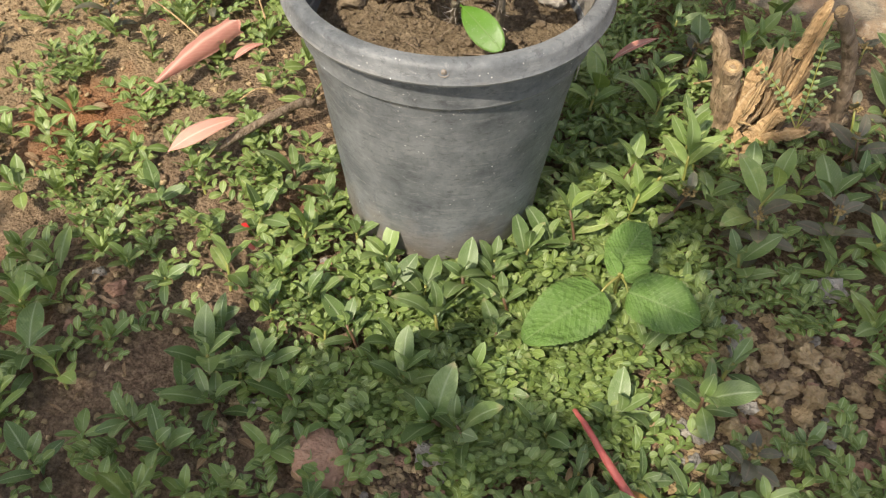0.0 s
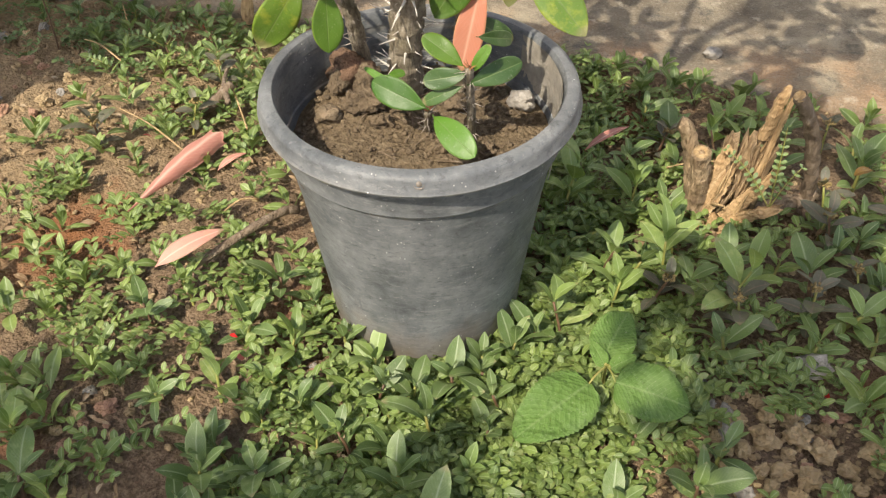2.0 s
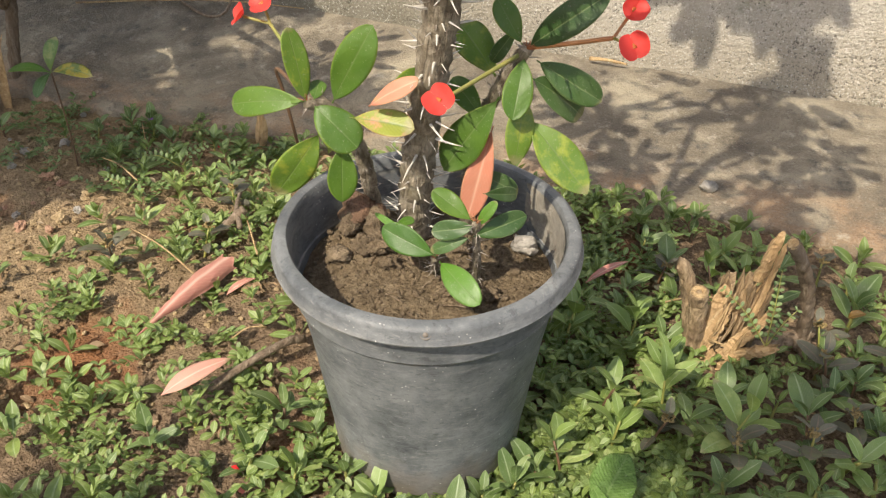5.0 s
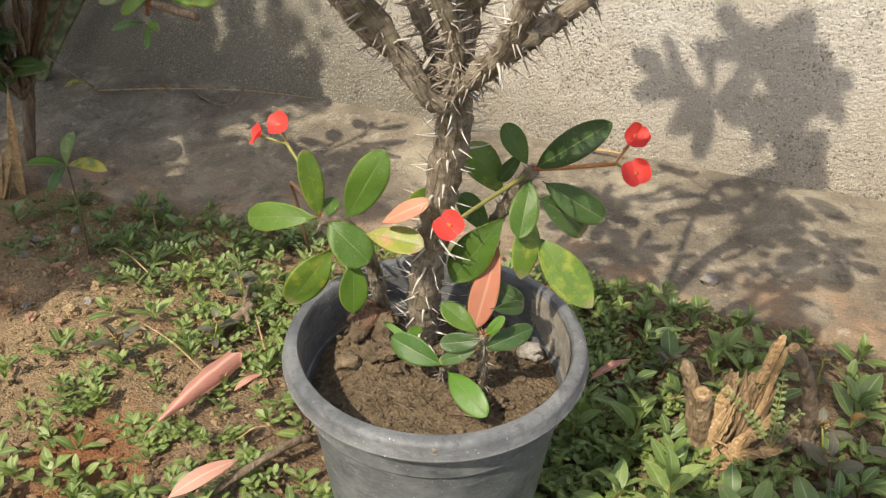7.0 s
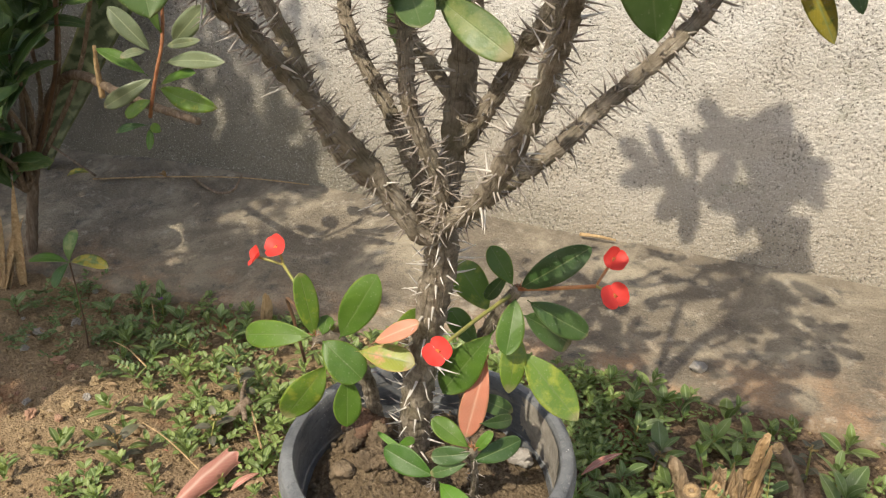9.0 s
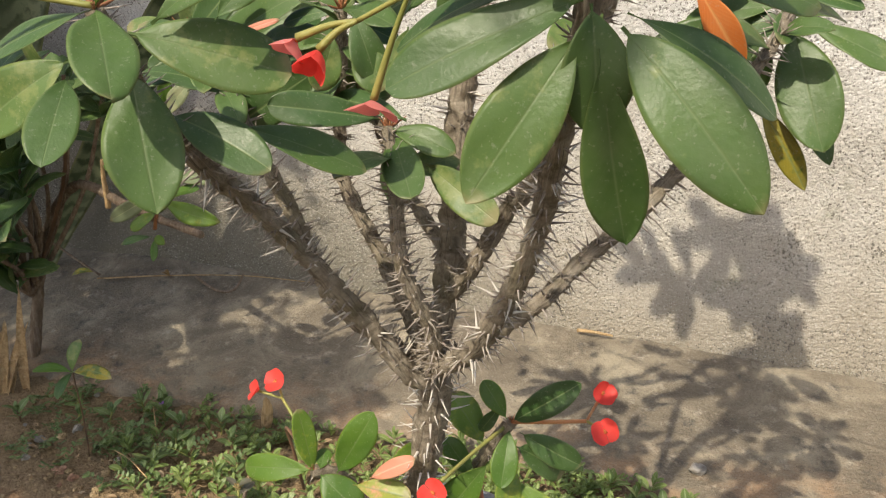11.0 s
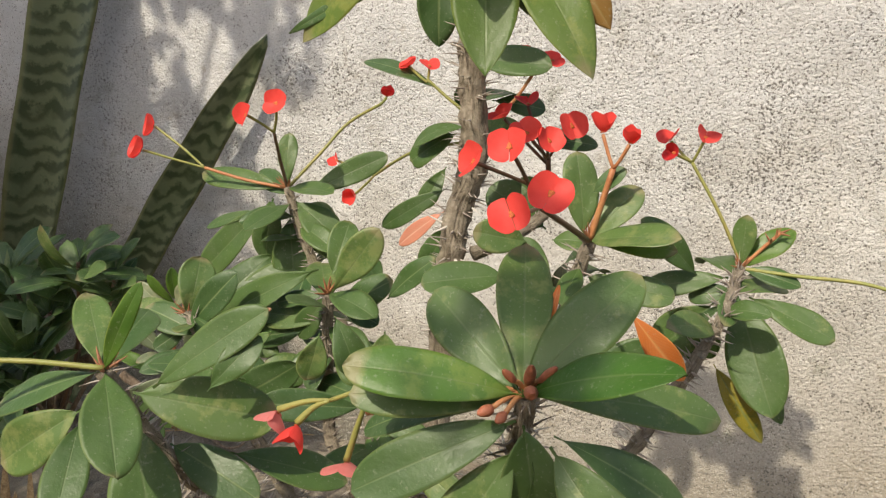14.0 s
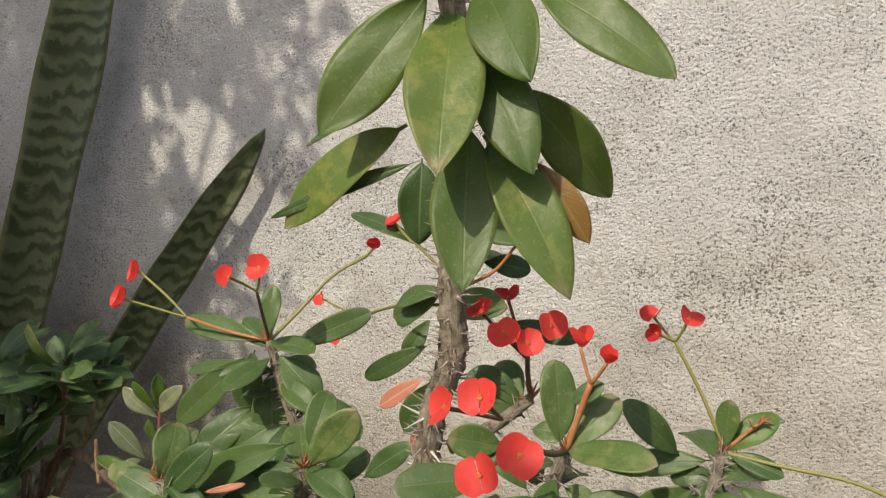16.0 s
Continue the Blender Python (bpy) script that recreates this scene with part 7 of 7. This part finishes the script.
thing("leaf_litter", Matrix.Identity(4), "dry brown and tan leaf bits scattered over the soil", "leaf litter", kind="stuff", data=joined(_chunks, M["litter"], "leaf_litter"))

# fallen petals
for _i, (_x, _y, _z) in enumerate([(0.241, 0.705, 0.016), (0.262, 0.722, 0.014), (-0.367, 0.627, 0.070), (-0.341, 0.564, 0.052), (-0.324, 0.546, 0.050), (-0.80, 1.226, 0.085), (-0.632, 0.828, 0.105), (-0.22, 0.76, 0.285), (-0.52, 0.84, 0.11)]):
    _v, _f = bract_data(0.0070, 0.35)
    thing("fallen_petal", Matrix.Translation((_x, _y, _z)) @ Euler((0.5 * _i, 0.4, 1.3 * _i)).to_matrix().to_4x4(), "crumpled crimson petal fallen on the ground", "petal", "fallen petals", data=mesh_of("fallen_petal", _v, _f, M["petal_deep" if _i % 2 else "petal_pink"]))


# ---- plants along the wall ----
def build_seedling():
    at = Matrix.Translation((-0.995, 1.07, ground_z(-0.995, 1.07)))
    pl = thing("seedling", at, "young plant with four green leaves yellow at the tips", "seedling")
    top = Vector((-0.992, 1.06, 0.251))
    me, _ = tube("stem", [(-0.995, 1.075, 0.04), (-0.992, 1.07, 0.15), top], 0.0017, 0.0014, M["stalk_brown"], sides=7)
    part("stem", me, pl)
    for i, (e, mat, w) in enumerate([((-1.069, 1.045, 0.249), "leaf_low", 0.025), ((-0.990, 1.085, 0.306), "leaf", 0.027), ((-0.891, 1.045, 0.263), "leaf_yellow", 0.026), ((-0.972, 1.000, 0.230), "leaf", 0.022)]):
        e = Vector(e)
        part("leaf", leaf_mesh("leaf", M[mat], L=(e - top).length, W=w, arch=0.12, fold=0.2, full=0.6, nx=12, ny=6, seed=i), pl, m=facing(top, e - top, (0, -0.4, 0.9)))


build_seedling()


def snake_leaf(clump, base, tip, width, bend, seed):
    """A stiff, thick, cupped blade that tapers to a point."""
    b, e = Vector(base), Vector(tip)
    n, k = 40, 8
    vs, fs, uv = [], [], []
    r = random.Random(seed)
    tw = r.uniform(-0.5, 0.5)
    d = e - b
    side0 = Vector((0.9, 0.35, 0)).normalized()
    for i in range(n + 1):
        s = i / n
        p = b + d * s + Vector(bend) * math.sin(math.pi * s)
        a = tw * (s - 0.3)
        side = Matrix.Rotation(a, 3, "Z") @ side0
        nrm = side.cross(d.normalized()).normalized()
        half = width / 2 * (min(1.0, 0.36 + 0.74 * s) * max(0.0, 1 - s ** 2.8) ** 0.6 if seed == 0 else min(1.0, 0.62 + 0.6 * s) * max(0.0, 1 - s ** 5) ** 0.75) * (1 + 0.035 * math.sin(31 * s + 2 * seed)) + 0.001
        for j in range(2 * k):
            c = 2 * j / k - 1 if j < k else 1 - 2 * (j - k) / k
            up = 1 if j < k else -1
            th = 0.0028 * (1 - c * c) * up
            vs.append(p + side * half * c + nrm * (th - 0.35 * half * (1 - c * c) + 0.004 * math.sin(17 * s + seed) * abs(c)))
            uv.append((0.5 + c / 2, s * d.length))
    m = 2 * k
    for i in range(n):
        for j in range(m):
            q = (j + 1) % m
            fs.append((i * m + j, i * m + q, (i + 1) * m + q, (i + 1) * m + j))
    fs.append(tuple(n * m + j for j in range(m)))
    part("leaf", mesh_of("leaf", vs, fs, M["snake"], uv), clump)


def build_snake_plant():
    cl = thing("snake_plant", (-1.5, 1.5, 0.1), "tall snake plant with banded dark green blade leaves", "snake plant")
    for i, (b, e, w, bend) in enumerate([((-1.735, 1.66, 0.10), (-0.920, 1.69, 1.205), 0.172, (0.0, 0.0, 0.02)), ((-1.881, 1.64, 0.10), (-1.18, 1.66, 2.155), 0.190, (0.0, 0, 0.0)),
                                         ((-1.78, 1.40, 0.08), (-1.57, 1.46, 1.35), 0.09, (-0.02, 0, 0)), ((-1.90, 1.55, 0.08), (-2.05, 1.6, 1.4), 0.09, (0, 0, 0)), ((-1.72, 1.25, 0.08), (-1.80, 1.2, 1.25), 0.085, (0, 0, 0)), ((-1.95, 1.35, 0.08), (-1.98, 1.3, 1.5), 0.09, (0, 0, 0))]):
        snake_leaf(cl, b, e, w, bend, i)


build_snake_plant()


def build_shrub():
    """A low soft-leaved shrub with woody twigs between the snake plant and the pot."""
    sh = thing("shrub", (-1.35, 1.32, 0.08), "low leafy shrub with dark green leaves and bare woody twigs", "shrub")

    def twig(pts, r0, r1, mat="twig"):
        me, _ = tube("twig", pts, r0, r1, M[mat], step=0.008, sides=9, knob=0.25, seed=len(sh.children))
        return part("twig", me, sh)

    def tuft(tw, at, n, L, seed, mats, tilt=(0, 0, 1), spread=(0, 60)):
        r = random.Random(seed)
        for k in range(n):
            a = k * 2.4 + r.uniform(-0.3, 0.3)
            e = radians(r.uniform(*spread))
            way = Vector((math.cos(a) * math.cos(e), math.sin(a) * math.cos(e), math.sin(e))) + Vector(tilt) * 0.3
            q = L * r.uniform(0.65, 1.15)
            p = Vector(at) - Vector(tilt).normalized() * (0.07 * k / n)
            part("leaf", leaf_mesh("leaf", M[r.choice(mats)], L=q, W=q * r.uniform(0.32, 0.42), arch=r.uniform(0.05, 0.15), fold=0.22, full=0.6, wave=0.03, nx=9, ny=4, seed=seed * 50 + k, blunt=0.6), tw, m=facing(p, way, (0.1, -0.5, 0.8), r.uniform(-0.3, 0.3)))

    t = twig([(-1.42, 1.36, 0.06), (-1.36, 1.38, 0.35), (-1.21, 1.343, 0.516), (-0.95, 1.22, 0.515), (-0.747, 1.134, 0.511)], 0.014, 0.0065)
    u = twig([(-0.884, 1.185, 0.495), (-0.867, 1.175, 0.530), (-0.853, 1.175, 0.574), (-0.833, 1.175, 0.631), (-0.823, 1.175, 0.711)], 0.0036, 0.0026, "bud")
    pale, bright = "leaf_pale", "leaf_low"
    for k, (foot, tip, w, mat) in enumerate([
            ((-0.856, 1.175, 0.609), (-0.915, 1.150, 0.682), 0.034, pale), ((-0.815, 1.175, 0.623), (-0.724, 1.150, 0.693), 0.036, pale), ((-0.831, 1.175, 0.640), (-0.827, 1.150, 0.697), 0.020, bright),
            ((-0.867, 1.175, 0.610), (-0.885, 1.130, 0.605), 0.017, pale), ((-0.870, 1.175, 0.569), (-0.950, 1.150, 0.613), 0.028, bright), ((-0.856, 1.175, 0.569), (-0.950, 1.150, 0.513), 0.030, pale),
            ((-0.832, 1.175, 0.593), (-0.697, 1.150, 0.607), 0.027, pale), ((-0.850, 1.175, 0.551), (-0.718, 1.150, 0.532), 0.034, bright), ((-0.846, 1.175, 0.556), (-0.755, 1.150, 0.587), 0.022, bright),
            ((-0.867, 1.175, 0.530), (-0.907, 1.150, 0.499), 0.023, bright), ((-0.882, 1.175, 0.483), (-0.933, 1.150, 0.470), 0.017, "leaf_dark"), ((-0.879, 1.175, 0.478), (-0.865, 1.150, 0.446), 0.013, bright),
            ((-0.878, 1.175, 0.482), (-0.835, 1.150, 0.483), 0.017, bright), ((-0.828, 1.175, 0.621), (-0.740, 1.150, 0.639), 0.016, pale), ((-0.826, 1.175, 0.690), (-0.890, 1.160, 0.745), 0.030, pale),
            ((-0.824, 1.175, 0.700), (-0.760, 1.160, 0.760), 0.030, pale), ((-0.823, 1.175, 0.711), (-0.815, 1.160, 0.775), 0.024, bright), ((-0.823, 1.175, 0.705), (-0.850, 1.140, 0.765), 0.020, bright)]):
        foot, tip = Vector(foot), Vector(tip)
        part("leaf", leaf_mesh("leaf", M[mat], L=(tip - foot).length, W=w, arch=0.05 + 0.02 * (k % 4), fold=0.25, full=0.58, wave=0.06, nx=16, ny=6, seed=900 + k, blunt=0.62), u, m=facing(foot, tip - foot, (0.3, -0.85, 0.45), 0.5 * math.sin(k * 2.1)))
    for i, (c, n, L) in enumerate([((-1.10, 1.24, 0.755), 13, 0.11), ((-1.21, 1.26, 0.64), 13, 0.11), ((-1.32, 1.30, 0.60), 14, 0.12), ((-1.36, 1.22, 0.50), 14, 0.12), ((-1.45, 1.30, 0.70), 14, 0.12), ((-1.30, 1.16, 0.42), 12, 0.10), ((-1.48, 1.18, 0.56), 12, 0.11), ((-1.16, 1.30, 0.70), 12, 0.12), ((-1.20, 1.20, 0.58), 14, 0.12), ((-1.05, 1.28, 0.72), 9, 0.10), ((-1.28, 1.24, 0.72), 12, 0.12), ((-1.40, 1.26, 0.40), 12, 0.12), ((-1.34, 1.28, 0.34), 10, 0.11), ((-1.46, 1.24, 0.32), 12, 0.12), ((-1.24, 1.20, 0.50), 10, 0.11)]):
        c = Vector(c)
        u = twig([Vector((-1.38, 1.35, 0.25)), c.lerp(Vector((-1.38, 1.35, 0.25)), 0.45) + Vector((0.02, 0.02, 0)), c], 0.006, 0.0035, "stalk_brown" if i == 0 else "twig")
        tuft(u, c, n - 2, L * 1.15, 10 + i, ("leaf_dark", "leaf", "leaf"), (0, 0, 1), (-20, 55))
    v = twig([(-1.06, 1.27, 0.50), (-1.05, 1.255, 0.56), (-1.04, 1.245, 0.60)], 0.006, 0.003, "straw")


build_shrub()


def build_dry_sheath():
    at = Matrix.Translation((-1.36, 1.25, ground_z(-1.36, 1.25)))
    sh = thing("dry_sheath", at, "upright clump of split dry tan leaf sheaths", "dry stalks")
    r = random.Random(5)
    for k in range(7):
        b = Vector((-1.41 + 0.010 * k + r.uniform(-0.01, 0.01), 1.25 + r.uniform(-0.02, 0.02), 0.05))
        e = Vector((-1.39 + 0.016 * k, 1.25 + r.uniform(-0.02, 0.02), 0.20 + r.uniform(0.0, 0.12)))
        me = leaf_mesh("sheath", M["straw"], L=(e - b).length, W=0.022, arch=0.02, fold=0.8, full=0.3, stem=0.0, nx=12, ny=4, seed=k, blunt=0.9, thick=0.002)
        part("sheath", me, sh, m=facing(b, e - b, (0.3, -0.9, 0.1), r.uniform(-0.5, 0.5)))


build_dry_sheath()

# small sprouts on the bare soil by the cement strip
for _i, (_x, _y) in enumerate([(-1.02, 1.26), (-0.96, 1.24), (-0.90, 1.22), (-1.10, 1.16), (-0.86, 1.15), (-0.80, 1.12), (-0.94, 1.10), (-1.16, 1.22), (-1.24, 1.15), (-0.99, 1.28), (-1.06, 1.20), (-0.75, 1.18), (-0.82, 1.24), (-0.70, 1.10)]):
    weed_thing(Matrix.Translation((_x, _y, ground_z(_x, _y))), 1300 + _i, 4, 0.034, 0.03, (5, 40), "weed", "small green sprout on bare brown soil", "sprouts by the wall")


# feathery sprouts with paired leaflets
LEAFLET = joined([sheet_leaf(1.0, 0.55, 0.05, 0.15, 3, 6, 2, 0.5, 0.5)], M["weed"], "leaflet")


def feather(at, frond_tips, size, label):
    base = Vector(at)
    pl = thing("feathery_sprout", Matrix.Translation(base), label, "sprout", "feathery sprouts")
    for tip in frond_tips:
        tip = Vector(tip)
        mid = base.lerp(tip, 0.5) + Vector((0, -0.004, 0.010))
        me, path = tube("frond_stem", [base, mid, tip], 0.0010, 0.0005, M["stalk"], step=0.0085, sides=5)
        stem = part("frond", me, pl)
        n = len(path)
        for k in range(2, n, 1):
            d = (path[k] - path[k - 1]).normalized()
            for s in (-1, 1):
                side = (d.cross(Vector((0, -0.7, 0.7))).normalized() * s + d * 0.45).normalized()
                part("leaflet", LEAFLET, stem, m=facing(path[k], side, (0, -0.6, 0.8)) @ Matrix.Scale(size * (1.0 - 0.4 * abs(2 * k / n - 0.9)), 4))


feather((0.182, 0.955, 0.085), [(0.118, 0.950, 0.159), (0.177, 0.950, 0.200), (0.205, 0.950, 0.150)], 0.009, "fine-leaved feathery sprout growing among splinters")
feather((-0.800, 1.005, 0.080), [(-0.850, 0.990, 0.115), (-0.772, 0.968, 0.115)], 0.012, "fine-leaved feathery sprout on bare soil")
feather((-0.805, 1.120, 0.085), [(-0.850, 1.088, 0.115), (-0.775, 1.155, 0.118)], 0.012, "fine-leaved feathery sprout on bare soil")
_at = Matrix.Translation((-0.962, 1.252, ground_z(-0.962, 1.252)))
_w, _tip = weed_thing(_at, 1450, 4, 0.034, 0.045, (5, 40), "weed", "small sprout with a tiny violet flower by the cement strip", "sprouts by the wall")
for _k in range(5):
    _d = Vector((math.cos(_k * 1.257), math.sin(_k * 1.257), 0.35))
    part("petal", joined([sheet_leaf(0.008, 0.005, 0.05, 0.1, _k, 4, 2, 0.6, 0.4)], M["petal_violet"], "petal"), _w, "tiny violet petal" if _k == 0 else "", m=_at @ facing(_tip, _d))


# ---- unseen trees added behind the camera to shade the bed and wall ----
# gaps in the added crowns that shape sun streaks on the wall
SUN_GAPS = [(-1.293, 1.25, 0.034, 0.09), (-1.283, 1.08, 0.020, 0.12), (-1.238, 1.10, 0.012, 0.11), (-1.165, 1.16, 0.034, 0.13), (-1.12, 1.17, 0.040, 0.11), (-1.436, 1.04, 0.010, 0.06)]


def in_sun_gap(p):
    """Whether a leaf at p would close one of the gaps left in the crowns for sun streaks on the wall."""
    q = p + SUN_WAY * ((1.77 - p.y) / SUN_WAY.y)
    return any(((q.x - x) / w) ** 2 + ((q.z - z) / h) ** 2 < 1 for x, z, w, h in SUN_GAPS)


def build_shade_tree(base, crowns, seed, count):
    r = random.Random(seed)
    tr = thing("tree", base, "unseen leafy tree added to shade the bed", "tree", "garden trees")
    b = Vector(base)
    top = b + Vector((0.05, 0.05, 1.15))
    me, _ = tube("trunk", [b - Vector((0, 0, 0.1)), b + Vector((0.03, 0, 0.6)), top], 0.06, 0.035, M["twig"], step=0.05, sides=12, knob=0.2)
    trunk = part("trunk", me, tr)
    for c, rad, *own in crowns:
        c, rad = Vector(c), Vector(rad)
        me, _ = tube("limb", [top - Vector((0, 0, 0.2)), top.lerp(c, 0.5) + Vector((0, 0, 0.05)), c], 0.022, 0.008, M["twig"], step=0.05, sides=8, knob=0.2)
        part("limb", me, trunk)
        chunks = []
        for _ in range(own[0] if own else count):
            d = Vector((r.gauss(0, 1), r.gauss(0, 1), r.gauss(0, 1))).normalized() * r.random() ** 0.4
            p = c + Vector((d.x * rad.x, d.y * rad.y, d.z * rad.z))
            way = Vector((r.uniform(-1, 1), r.uniform(-1, 1), r.uniform(-0.7, 0.3)))
            L = r.uniform(0.05, 0.10)
            if in_sun_gap(p) or in_sun_gap(p + way.normalized() * L):
                continue
            chunks.append(moved(sheet_leaf(L, L * 0.5, 0.1, 0.2, 1, 3, 2), facing(p, way, (0, 0, 1), r.uniform(-0.8, 0.8))))
        part("crown", joined(chunks, M["leaf_dark"], "crown"), tr)


build_shade_tree((0.9, -1.6, ground_z(0.9, -1.6)), [((0.10, -0.64, 1.45), (0.33, 0.29, 0.14), 1000), ((0.68, -0.70, 1.55), (0.42, 0.42, 0.20)), ((-0.74, -1.20, 1.45), (0.44, 0.28, 0.14)), ((0.02, -1.21, 1.45), (0.40, 0.30, 0.12)), ((-0.42, -1.18, 1.45), (0.30, 0.25, 0.10)), ((-0.22, -0.74, 2.08), (0.20, 0.16, 0.10), 26)], 1, 560)
build_shade_tree((-2.7, -0.9, ground_z(-2.7, -0.9)), [((-1.88, -0.10, 2.25), (0.62, 0.32, 0.95), 2200), ((-2.3, 0.0, 1.9), (0.5, 0.4, 0.9)), ((-1.51, -0.12, 1.36), (0.40, 0.22, 0.28)), ((-2.06, -0.10, 2.95), (0.52, 0.30, 0.60), 2600), ((-1.46, -0.10, 3.30), (0.30, 0.25, 0.20), 330), ((-1.15, -0.15, 1.69), (0.25, 0.16, 0.14), 420)], 2, 1500)
